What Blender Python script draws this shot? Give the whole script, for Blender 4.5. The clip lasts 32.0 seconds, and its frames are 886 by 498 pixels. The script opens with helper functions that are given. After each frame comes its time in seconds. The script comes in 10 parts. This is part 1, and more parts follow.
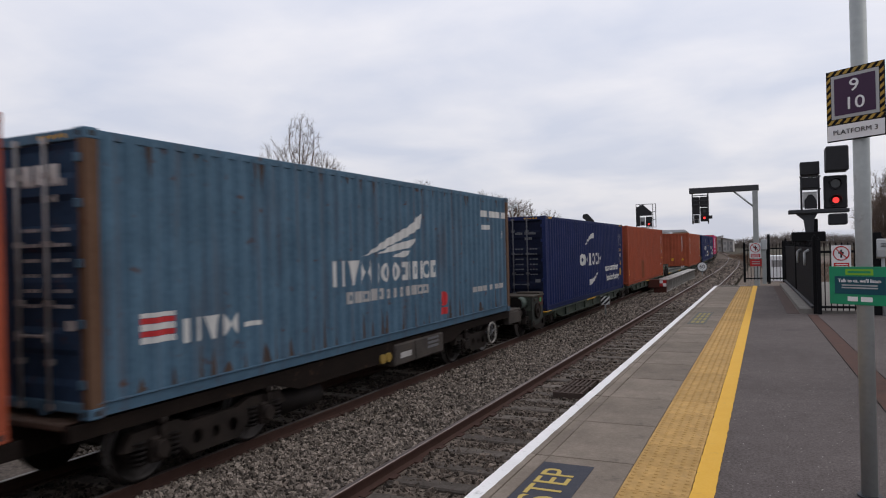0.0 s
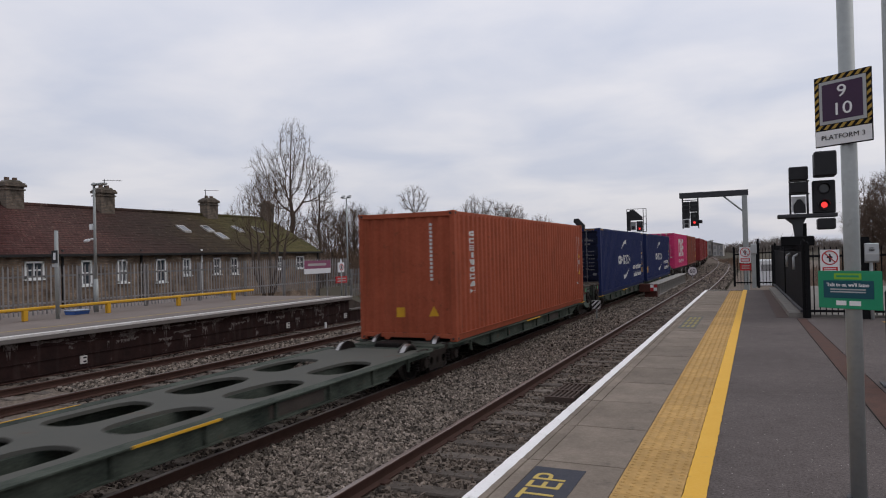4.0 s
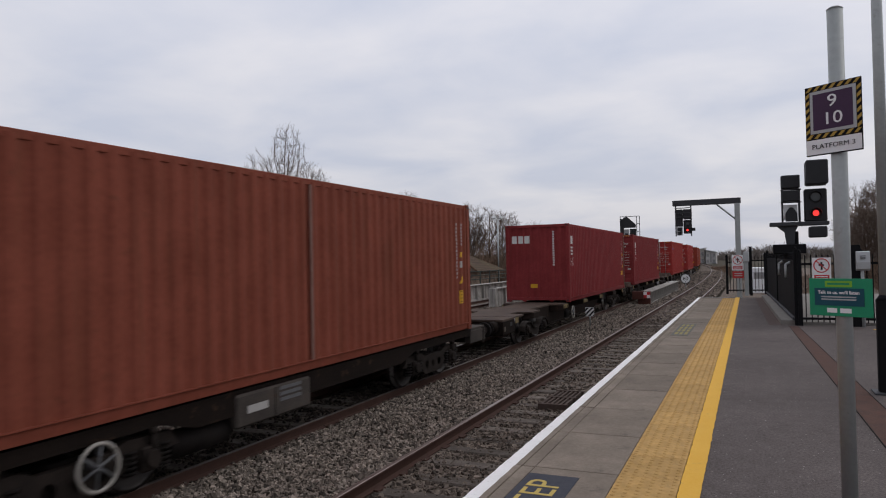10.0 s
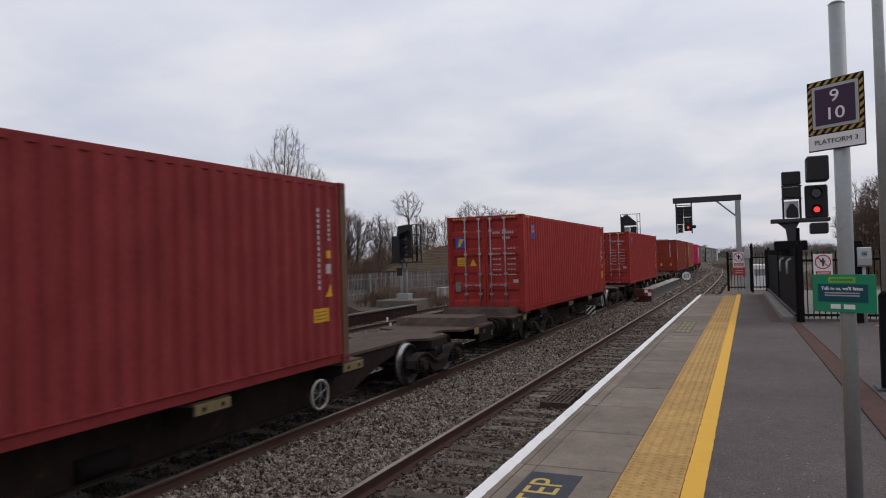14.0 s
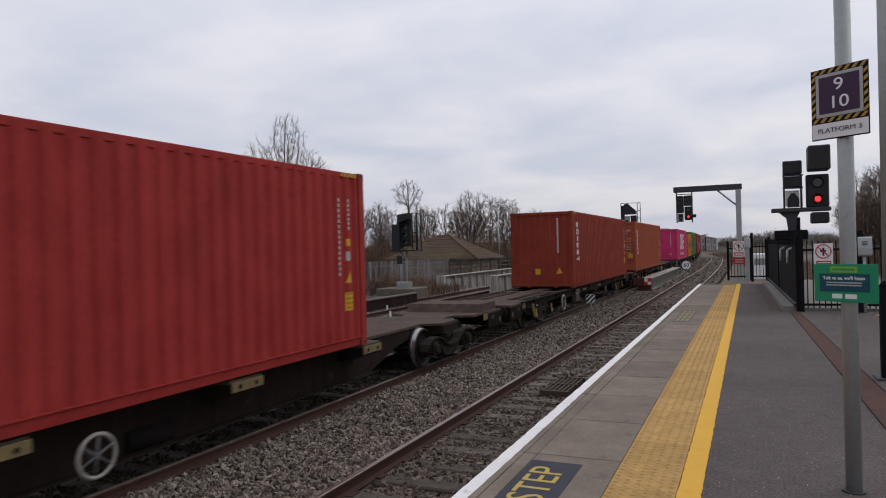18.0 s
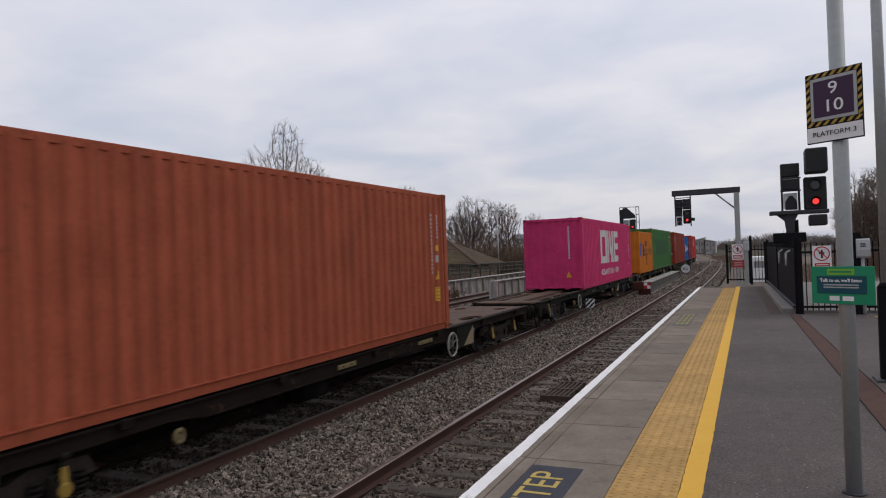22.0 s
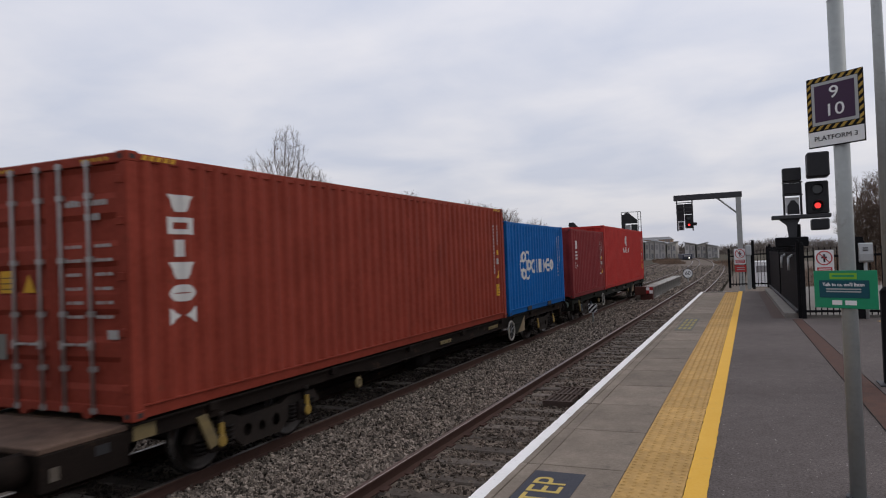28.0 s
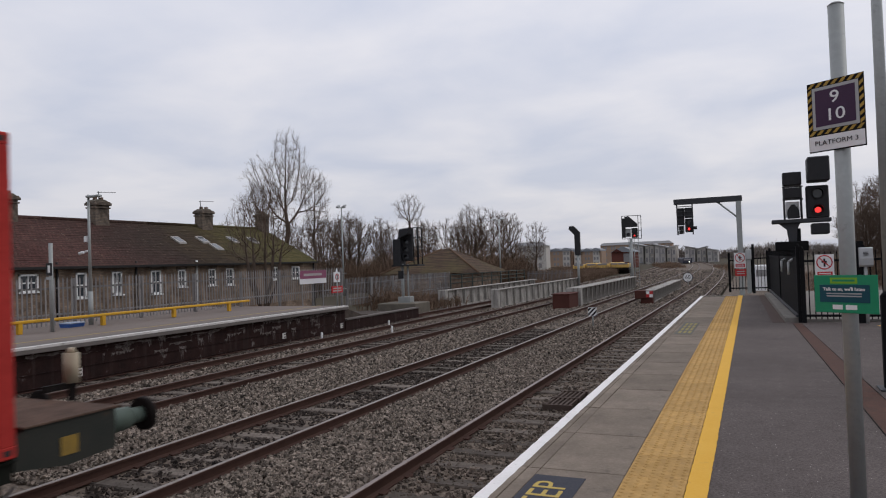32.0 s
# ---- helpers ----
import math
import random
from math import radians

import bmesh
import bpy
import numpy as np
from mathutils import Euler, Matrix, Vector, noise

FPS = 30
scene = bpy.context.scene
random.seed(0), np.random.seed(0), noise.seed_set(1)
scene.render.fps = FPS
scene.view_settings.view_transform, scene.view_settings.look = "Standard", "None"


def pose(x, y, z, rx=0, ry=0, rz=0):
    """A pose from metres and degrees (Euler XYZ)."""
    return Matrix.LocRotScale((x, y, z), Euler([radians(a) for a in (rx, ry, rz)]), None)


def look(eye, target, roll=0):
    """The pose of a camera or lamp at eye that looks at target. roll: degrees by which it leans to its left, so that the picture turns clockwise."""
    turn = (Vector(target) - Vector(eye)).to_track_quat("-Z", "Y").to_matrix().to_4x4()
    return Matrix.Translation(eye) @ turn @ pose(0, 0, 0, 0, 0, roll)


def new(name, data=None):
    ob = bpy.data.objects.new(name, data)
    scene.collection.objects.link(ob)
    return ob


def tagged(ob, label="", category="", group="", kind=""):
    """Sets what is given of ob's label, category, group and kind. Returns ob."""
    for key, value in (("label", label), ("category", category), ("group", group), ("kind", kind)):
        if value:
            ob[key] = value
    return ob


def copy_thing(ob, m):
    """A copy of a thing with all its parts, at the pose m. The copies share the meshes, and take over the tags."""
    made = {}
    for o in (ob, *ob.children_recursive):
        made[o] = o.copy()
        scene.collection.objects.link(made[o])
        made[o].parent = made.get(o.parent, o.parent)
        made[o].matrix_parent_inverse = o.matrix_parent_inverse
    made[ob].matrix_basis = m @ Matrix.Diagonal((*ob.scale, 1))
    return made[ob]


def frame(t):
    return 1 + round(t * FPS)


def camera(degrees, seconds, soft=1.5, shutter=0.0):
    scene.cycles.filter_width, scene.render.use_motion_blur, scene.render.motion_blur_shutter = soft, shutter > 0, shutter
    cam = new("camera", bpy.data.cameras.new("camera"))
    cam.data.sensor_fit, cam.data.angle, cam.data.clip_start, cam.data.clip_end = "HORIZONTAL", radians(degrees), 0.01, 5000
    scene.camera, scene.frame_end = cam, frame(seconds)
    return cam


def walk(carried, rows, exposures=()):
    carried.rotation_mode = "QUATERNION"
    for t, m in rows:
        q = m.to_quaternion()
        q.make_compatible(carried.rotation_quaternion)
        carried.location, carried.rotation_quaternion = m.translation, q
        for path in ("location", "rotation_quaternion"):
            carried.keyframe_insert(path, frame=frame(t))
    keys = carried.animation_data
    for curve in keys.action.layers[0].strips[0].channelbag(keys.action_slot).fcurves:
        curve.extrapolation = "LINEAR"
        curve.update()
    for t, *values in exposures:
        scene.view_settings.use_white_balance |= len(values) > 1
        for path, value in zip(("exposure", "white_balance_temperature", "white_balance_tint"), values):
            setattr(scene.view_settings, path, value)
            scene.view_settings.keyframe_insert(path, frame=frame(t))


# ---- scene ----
# ---- camera ----
EYE_Z = 1.616
cam = camera(65.46, 32.0, soft=1.1, shutter=0.2)


def shot(dx, dy, dz, yaw, pitch, roll):
    """Camera pose from the offset of the eye and its yaw to the left, pitch upwards and roll."""
    y, p = radians(yaw), radians(pitch)
    eye = Vector((dx, dy, EYE_Z + dz))
    way = Vector((-math.sin(y) * math.cos(p), math.cos(y) * math.cos(p), math.sin(p)))
    return look(eye, eye + 10 * way, -roll)


walk(cam, [
    (0.0, shot(0.010, 0.016, 0.001, 25.13, 0.11, 1.38)),
    (0.5, shot(0.012, 0.013, 0.000, 24.95, 0.09, 1.41)),
    (1.0, shot(0.015, 0.007, 0.000, 24.87, 0.11, 1.37)),
    (1.5, shot(0.017, 0.003, 0.001, 24.62, 0.20, 1.49)),
    (2.0, shot(0.014, 0.009, 0.001, 24.54, 0.27, 1.56)),
    (2.5, shot(0.012, 0.013, -0.001, 24.48, 0.34, 1.63)),
    (3.0, shot(0.012, 0.013, -0.000, 24.46, 0.40, 1.63)),
    (3.5, shot(0.012, 0.008, 0.002, 24.42, 0.43, 1.54)),
    (5.5, shot(-0.003, 0.014, -0.002, 24.23, 0.57, 0.73)),
    (6.0, shot(-0.001, 0.014, -0.001, 24.04, 0.51, 0.27)),
    (6.5, shot(0.001, 0.014, -0.001, 24.01, 0.49, 0.06)),
    (7.0, shot(0.003, 0.015, -0.002, 23.99, 0.47, 0.25)),
    (7.5, shot(0.003, 0.005, -0.001, 23.95, 0.52, 0.45)),
    (8.0, shot(0.005, 0.001, 0.000, 23.93, 0.60, 0.73)),
    (8.5, shot(0.008, 0.007, 0.002, 23.92, 0.70, 1.01)),
    (9.0, shot(0.008, 0.002, -0.001, 23.90, 0.85, 1.12)),
    (9.5, shot(0.012, -0.005, 0.000, 23.90, 0.94, 1.18)),
    (10.0, shot(0.014, -0.008, -0.000, 23.88, 1.03, 1.25)),
    (10.5, shot(0.013, -0.014, 0.003, 23.86, 1.12, 1.44)),
    (11.0, shot(0.011, -0.008, 0.002, 23.85, 1.17, 1.45)),
    (11.5, shot(0.011, -0.003, 0.001, 23.85, 1.20, 1.49)),
    (12.0, shot(0.009, -0.001, 0.001, 23.85, 1.20, 1.47)),
    (12.5, shot(0.007, 0.000, 0.000, 23.85, 1.16, 1.54)),
    (13.0, shot(0.002, 0.008, -0.000, 23.86, 1.10, 1.49)),
    (13.5, shot(0.001, -0.002, -0.001, 23.89, 1.02, 1.61)),
    (14.0, shot(0.001, 0.005, -0.003, 23.92, 0.96, 1.65)),
    (14.5, shot(0.001, 0.011, -0.001, 23.99, 0.85, 1.68)),
    (16.5, shot(-0.016, 0.024, -0.003, 24.05, 0.29, 1.25)),
    (17.0, shot(-0.016, 0.019, -0.003, 24.00, 0.18, 1.25)),
    (17.5, shot(-0.014, 0.022, -0.004, 23.94, 0.06, 1.35)),
    (18.0, shot(-0.010, 0.020, -0.003, 23.94, 0.00, 1.49)),
    (18.5, shot(-0.012, 0.015, -0.004, 23.88, -0.03, 1.48)),
    (19.0, shot(-0.006, 0.017, -0.003, 23.87, -0.00, 1.62)),
    (19.5, shot(-0.005, 0.011, -0.001, 23.85, 0.08, 1.74)),
    (20.0, shot(-0.005, 0.016, -0.005, 23.85, 0.17, 1.80)),
    (20.5, shot(-0.004, 0.008, -0.003, 23.85, 0.19, 1.83)),
    (21.0, shot(-0.004, 0.012, -0.003, 23.85, 0.25, 1.83)),
    (21.5, shot(-0.001, 0.006, -0.003, 23.84, 0.35, 1.90)),
    (22.0, shot(0.002, -0.000, 0.000, 23.87, 0.48, 2.05)),
    (22.5, shot(0.003, 0.001, 0.000, 23.91, 0.63, 2.07)),
    (23.0, shot(0.003, 0.004, -0.003, 23.93, 0.78, 2.12)),
    (23.5, shot(-0.001, 0.004, 0.001, 23.96, 0.85, 2.03)),
    (24.0, shot(-0.000, 0.000, 0.001, 24.01, 0.90, 2.02)),
    (24.5, shot(-0.001, 0.006, -0.000, 24.02, 0.91, 2.04)),
    (25.0, shot(-0.002, 0.007, -0.002, 24.05, 0.89, 2.08)),
    (25.5, shot(-0.001, 0.002, -0.004, 24.08, 0.85, 2.06)),
    (27.5, shot(0.001, -0.004, -0.001, 24.04, 0.87, 2.20)),
    (28.0, shot(0.003, -0.001, -0.001, 24.01, 0.94, 2.22)),
    (28.5, shot(0.003, -0.001, -0.000, 24.01, 1.00, 2.20)),
    (29.0, shot(0.000, 0.000, -0.004, 24.01, 1.00, 2.07)),
    (29.5, shot(0.002, -0.004, -0.001, 24.06, 1.01, 2.10)),
    (30.0, shot(0.003, -0.006, -0.002, 24.08, 1.02, 2.13)),
    (30.5, shot(0.003, -0.001, -0.000, 24.07, 1.05, 2.20)),
    (31.0, shot(0.000, -0.002, -0.003, 24.07, 1.13, 2.09)),
    (31.5, shot(0.000, -0.002, -0.003, 24.06, 1.18, 1.98)),
    (32.0, shot(-0.000, 0.000, -0.000, 24.00, 1.19, 2.02)),
], exposures=[(0.0, 0.13), (1.0, 0.11), (2.0, 0.06), (3.0, 0.0), (8.0, 0.0), (10.0, -0.05), (12.0, -0.05), (14.0, 0.0), (17.0, 0.02), (22.0, 0.0), (24.0, -0.10), (25.0, -0.13), (28.0, 0.0), (32.0, 0.0)])

# ---- world and light: a bright overcast winter sky ----
world = bpy.data.worlds.new("overcast")
scene.world = world
world.use_nodes = True
wn, wl = world.node_tree.nodes, world.node_tree.links
wn.clear()
w_out = wn.new("ShaderNodeOutputWorld")
w_bg = wn.new("ShaderNodeBackground")
w_sky = wn.new("ShaderNodeTexSky")
w_sky.sky_type, w_sky.sun_disc = "NISHITA", False
w_sky.sun_elevation, w_sky.sun_rotation = radians(32), radians(45)
w_sky.air_density, w_sky.dust_density = 1.0, 3.0
w_co = wn.new("ShaderNodeTexCoord")
w_sep = wn.new("ShaderNodeSeparateXYZ")
wl.new(w_co.outputs["Generated"], w_sep.inputs[0])
# clouds lie in a flat layer: divide the direction by its height
w_up = wn.new("ShaderNodeMath"); w_up.operation = "MAXIMUM"; w_up.inputs[1].default_value = 0.0
wl.new(w_sep.outputs["Z"], w_up.inputs[0])
w_add = wn.new("ShaderNodeMath"); w_add.operation = "ADD"; w_add.inputs[1].default_value = 0.16
wl.new(w_up.outputs[0], w_add.inputs[0])
w_div = wn.new("ShaderNodeVectorMath"); w_div.operation = "DIVIDE"
w_cmb = wn.new("ShaderNodeCombineXYZ")
for i in range(3):
    wl.new(w_add.outputs[0], w_cmb.inputs[i])
wl.new(w_co.outputs["Generated"], w_div.inputs[0]); wl.new(w_cmb.outputs[0], w_div.inputs[1])
w_n1 = wn.new("ShaderNodeTexNoise"); w_n1.inputs["Scale"].default_value = 1.5
w_n1.inputs["Detail"].default_value, w_n1.inputs["Roughness"].default_value = 7.0, 0.48
w_n1.inputs["Distortion"].default_value = 0.25
wl.new(w_div.outputs[0], w_n1.inputs["Vector"])
w_ramp = wn.new("ShaderNodeValToRGB")
w_ramp.color_ramp.elements[0].position, w_ramp.color_ramp.elements[0].color = 0.36, (0.535, 0.562, 0.660, 1)
w_ramp.color_ramp.elements[1].position, w_ramp.color_ramp.elements[1].color = 0.66, (0.695, 0.688, 0.735, 1)
wl.new(w_n1.outputs["Fac"], w_ramp.inputs[0])
# the layer is brighter overhead than near the horizon, as any overcast sky
w_gain = wn.new("ShaderNodeMapRange")
w_gain.inputs["From Min"].default_value, w_gain.inputs["From Max"].default_value = 0.0, 1.0
w_gain.inputs["To Min"].default_value, w_gain.inputs["To Max"].default_value = 0.92, 1.48
wl.new(w_up.outputs[0], w_gain.inputs["Value"])
# the veiled sun stands ahead, so the sky behind is duller
w_side = wn.new("ShaderNodeMapRange")
w_side.inputs["From Min"].default_value, w_side.inputs["From Max"].default_value = -0.5, 0.6
w_side.inputs["To Min"].default_value, w_side.inputs["To Max"].default_value = 0.82, 1.0
wl.new(w_sep.outputs["Y"], w_side.inputs["Value"])
w_both = wn.new("ShaderNodeMath"); w_both.operation = "MULTIPLY"
wl.new(w_gain.outputs[0], w_both.inputs[0]); wl.new(w_side.outputs[0], w_both.inputs[1])
w_mul = wn.new("ShaderNodeVectorMath"); w_mul.operation = "MULTIPLY"
w_cg = wn.new("ShaderNodeCombineXYZ")
for i in range(3):
    wl.new(w_both.outputs[0], w_cg.inputs[i])
wl.new(w_ramp.outputs[0], w_mul.inputs[0]); wl.new(w_cg.outputs[0], w_mul.inputs[1])
w_mix = wn.new("ShaderNodeMixRGB"); w_mix.blend_type = "ADD"; w_mix.inputs[0].default_value = 0.01
wl.new(w_mul.outputs[0], w_mix.inputs[1]); wl.new(w_sky.outputs[0], w_mix.inputs[2])
wl.new(w_mix.outputs[0], w_bg.inputs["Color"])
w_bg.inputs["Strength"].default_value = 1.0
wl.new(w_bg.outputs[0], w_out.inputs["Surface"])

sun = new("sun", bpy.data.lights.new("sun", "SUN"))
sun.data.energy, sun.data.angle, sun.data.color = 0.46, radians(28), (1.0, 0.97, 0.93)
sun.matrix_world = look((0, 0, 40), (-26, -26, 0))

# ---- materials ----
def surface(name, base, second, scale=3.0, rough=0.8, metal=0.0, bump=0.1, fine=60.0, amount=0.6, rough_var=0.12,
            streak=None, streak_amount=0.0, vary=0.0, spec=None, spots=None, spot_amount=0.0, spot_scale=8.0, island=0.0, coat=0.0):
    """A worn surface: two colours mixed by a coarse and a fine grain, optional run-down streaks, spots and relief."""
    m = bpy.data.materials.new(name)
    m.use_nodes = True
    n, l = m.node_tree.nodes, m.node_tree.links
    b = n["Principled BSDF"]
    co = n.new("ShaderNodeTexCoord")
    src = co.outputs["Object"]
    n1 = n.new("ShaderNodeTexNoise")
    n1.inputs["Scale"].default_value, n1.inputs["Detail"].default_value, n1.inputs["Roughness"].default_value = scale, 6.0, 0.6
    l.new(src, n1.inputs["Vector"])
    n2 = n.new("ShaderNodeTexNoise")
    n2.inputs["Scale"].default_value, n2.inputs["Detail"].default_value = fine, 3.0
    l.new(src, n2.inputs["Vector"])
    mixf = n.new("ShaderNodeMath"); mixf.operation = "MULTIPLY_ADD"
    l.new(n2.outputs["Fac"], mixf.inputs[0]); mixf.inputs[1].default_value = 0.45
    half = n.new("ShaderNodeMath"); half.operation = "MULTIPLY"; half.inputs[1].default_value = 0.75
    l.new(n1.outputs["Fac"], half.inputs[0]); l.new(half.outputs[0], mixf.inputs[2])
    rng = n.new("ShaderNodeMapRange")
    rng.inputs["From Min"].default_value, rng.inputs["From Max"].default_value = 0.42, 0.78
    rng.inputs["To Max"].default_value = amount
    l.new(mixf.outputs[0], rng.inputs["Value"])
    mix = n.new("ShaderNodeMixRGB")
    mix.inputs[1].default_value, mix.inputs[2].default_value = (*base, 1), (*second, 1)
    l.new(rng.outputs[0], mix.inputs[0])
    colour = mix.outputs[0]
    if streak:
        mp = n.new("ShaderNodeMapping"); mp.inputs["Scale"].default_value = (5.0, 5.0, 0.35)
        l.new(src, mp.inputs["Vector"])
        n3 = n.new("ShaderNodeTexNoise"); n3.inputs["Scale"].default_value, n3.inputs["Detail"].default_value = 1.0, 5.0
        l.new(mp.outputs[0], n3.inputs["Vector"])
        r3 = n.new("ShaderNodeMapRange")
        r3.inputs["From Min"].default_value, r3.inputs["From Max"].default_value = 0.53, 0.74
        r3.inputs["To Max"].default_value = streak_amount
        l.new(n3.outputs["Fac"], r3.inputs["Value"])
        m3 = n.new("ShaderNodeMixRGB"); m3.inputs[2].default_value = (*streak, 1)
        l.new(r3.outputs[0], m3.inputs[0]); l.new(colour, m3.inputs[1])
        colour = m3.outputs[0]
    if spots:
        n4 = n.new("ShaderNodeTexNoise"); n4.inputs["Scale"].default_value, n4.inputs["Detail"].default_value = spot_scale, 8.0
        n4.inputs["Roughness"].default_value = 0.7
        l.new(src, n4.inputs["Vector"])
        r4 = n.new("ShaderNodeMapRange")
        r4.inputs["From Min"].default_value, r4.inputs["From Max"].default_value = 0.6, 0.68
        r4.inputs["To Max"].default_value = spot_amount
        l.new(n4.outputs["Fac"], r4.inputs["Value"])
        m4 = n.new("ShaderNodeMixRGB"); m4.inputs[2].default_value = (*spots, 1)
        l.new(r4.outputs[0], m4.inputs[0]); l.new(colour, m4.inputs[1])
        colour = m4.outputs[0]
    if vary or island:
        if island:
            gi = n.new("ShaderNodeNewGeometry"); rnd = gi.outputs["Random Per Island"]
        else:
            oi = n.new("ShaderNodeObjectInfo"); rnd = oi.outputs["Random"]
        hv = n.new("ShaderNodeHueSaturation")
        rv = n.new("ShaderNodeMapRange")
        k = vary or island
        rv.inputs["To Min"].default_value, rv.inputs["To Max"].default_value = 1 - k, 1 + k
        l.new(rnd, rv.inputs["Value"]); l.new(rv.outputs[0], hv.inputs["Value"]); l.new(colour, hv.inputs["Color"])
        colour = hv.outputs[0]
    l.new(colour, b.inputs["Base Color"])
    rr = n.new("ShaderNodeMapRange")
    rr.inputs["To Min"].default_value, rr.inputs["To Max"].default_value = max(0.03, rough - rough_var), min(1, rough + rough_var)
    l.new(n1.outputs["Fac"], rr.inputs["Value"]); l.new(rr.outputs[0], b.inputs["Roughness"])
    b.inputs["Metallic"].default_value = metal
    b.inputs["Coat Weight"].default_value = coat
    b.inputs["Specular IOR Level"].default_value = spec if spec is not None else (0.14 if rough > 0.7 else 0.28)
    if bump:
        bp = n.new("ShaderNodeBump"); bp.inputs["Strength"].default_value = bump; bp.inputs["Distance"].default_value = 0.01
        l.new(mixf.outputs[0], bp.inputs["Height"]); l.new(bp.outputs[0], b.inputs["Normal"])
    return m


def top_colour(m):
    """The node tree, base colour socket and the link that feeds it."""
    t = m.node_tree
    sock = t.nodes["Principled BSDF"].inputs["Base Color"]
    return t.nodes, t.links, sock, sock.links[0].from_socket, t.nodes["Texture Coordinate"].outputs["Object"]


def mottle(m, scale, low, high):
    """Uneven wear: the colour drifts between two strengths."""
    n, l, sock, colour, src = top_colour(m)
    nz = n.new("ShaderNodeTexNoise"); nz.inputs["Scale"].default_value, nz.inputs["Detail"].default_value = scale, 4.0
    l.new(src, nz.inputs["Vector"])
    r = n.new("ShaderNodeMapRange")
    r.inputs["From Min"].default_value, r.inputs["From Max"].default_value = 0.3, 0.7
    r.inputs["To Min"].default_value, r.inputs["To Max"].default_value = low, high
    l.new(nz.outputs["Fac"], r.inputs["Value"])
    h = n.new("ShaderNodeHueSaturation")
    l.new(r.outputs[0], h.inputs["Value"]); l.new(colour, h.inputs["Color"])
    l.new(h.outputs[0], sock)


def specks(m, scale, size, pale, keep):
    """Single pale chips scattered over a surface."""
    n, l, sock, colour, src = top_colour(m)
    v = n.new("ShaderNodeTexVoronoi"); v.inputs["Scale"].default_value = scale
    l.new(src, v.inputs["Vector"])
    small = n.new("ShaderNodeMath"); small.operation = "LESS_THAN"; small.inputs[1].default_value = size
    l.new(v.outputs["Distance"], small.inputs[0])
    some = n.new("ShaderNodeMath"); some.operation = "GREATER_THAN"; some.inputs[1].default_value = keep
    split = n.new("ShaderNodeSeparateColor")
    l.new(v.outputs["Color"], split.inputs[0]); l.new(split.outputs[0], some.inputs[0])
    both = n.new("ShaderNodeMath"); both.operation = "MULTIPLY"
    l.new(small.outputs[0], both.inputs[0]); l.new(some.outputs[0], both.inputs[1])
    mx = n.new("ShaderNodeMixRGB"); mx.inputs[2].default_value = (*pale, 1)
    l.new(both.outputs[0], mx.inputs[0]); l.new(colour, mx.inputs[1])
    l.new(mx.outputs[0], sock)


def glow(name, colour, strength):
    m = bpy.data.materials.new(name)
    m.use_nodes = True
    b = m.node_tree.nodes["Principled BSDF"]
    b.inputs["Base Color"].default_value = (*colour, 1)
    b.inputs["Emission Color"].default_value = (*colour, 1)
    b.inputs["Emission Strength"].default_value = strength
    return m


def pane_glass(name, tint=(0.02, 0.025, 0.03)):
    m = bpy.data.materials.new(name)
    m.use_nodes = True
    b = m.node_tree.nodes["Principled BSDF"]
    b.inputs["Base Color"].default_value = (*tint, 1)
    b.inputs["Roughness"].default_value = 0.06
    b.inputs["Specular IOR Level"].default_value = 0.6
    return m


RUST = (0.10, 0.045, 0.025)
M_SOIL = surface("soil", (0.050, 0.040, 0.028), (0.075, 0.066, 0.038), 0.4, 0.95, bump=0.5, fine=9)
M_BALLAST = surface("ballast_bed", (0.056, 0.043, 0.033), (0.228, 0.182, 0.146), 14.0, 0.95, bump=1.0, fine=40, amount=1.0)
M_SOIL_RAMP = surface("ramp_soil", (0.045, 0.036, 0.030), (0.13, 0.105, 0.088), 3.0, 0.95, bump=0.8, fine=20)
M_MOSSY = surface("mossy_concrete", (0.12, 0.105, 0.085), (0.21, 0.185, 0.15), 2.5, 0.92, bump=0.3, fine=25, spots=(0.07, 0.075, 0.03), spot_amount=0.6, spot_scale=2.5)
M_TAIL_END = surface("tail_end_paint", (0.026, 0.030, 0.026), (0.055, 0.050, 0.042), 2.0, 0.8, bump=0.15, spots=(0.09, 0.05, 0.03), spot_amount=0.6, spot_scale=4)
M_STONE = surface("ballast_stone", (0.098, 0.079, 0.064), (0.300, 0.250, 0.206), 5.0, 0.92, bump=0.3, fine=50, amount=0.8, island=0.80)
M_STONE_MID = surface("dusty_ballast_stone", (0.068, 0.053, 0.042), (0.200, 0.161, 0.131), 4.0, 0.92, bump=0.3, fine=50, amount=0.8, island=0.7)
M_STONE_PALE = surface("pale_ballast_stone", (0.22, 0.20, 0.18), (0.50, 0.47, 0.44), 5.0, 0.92, bump=0.3, fine=50, amount=0.8, island=0.6)
# oily brown stones, a step darker to hold the shade under the train
M_STONE_DARK = surface("oily_ballast_stone", (0.034, 0.026, 0.022), (0.082, 0.066, 0.056), 4.0, 0.9, bump=0.3, fine=50, amount=0.8, island=0.65)
M_SLEEPER = surface("sleeper_concrete", (0.070, 0.056, 0.046), (0.24, 0.205, 0.175), 6.0, 0.9, bump=0.5, fine=30, vary=0.40, spots=(0.035, 0.028, 0.024), spot_amount=0.85, spot_scale=3)
M_RAIL_SIDE = surface("rail_side", (0.060, 0.033, 0.026), (0.095, 0.052, 0.040), 6.0, 0.85, metal=0.2, bump=0.2)
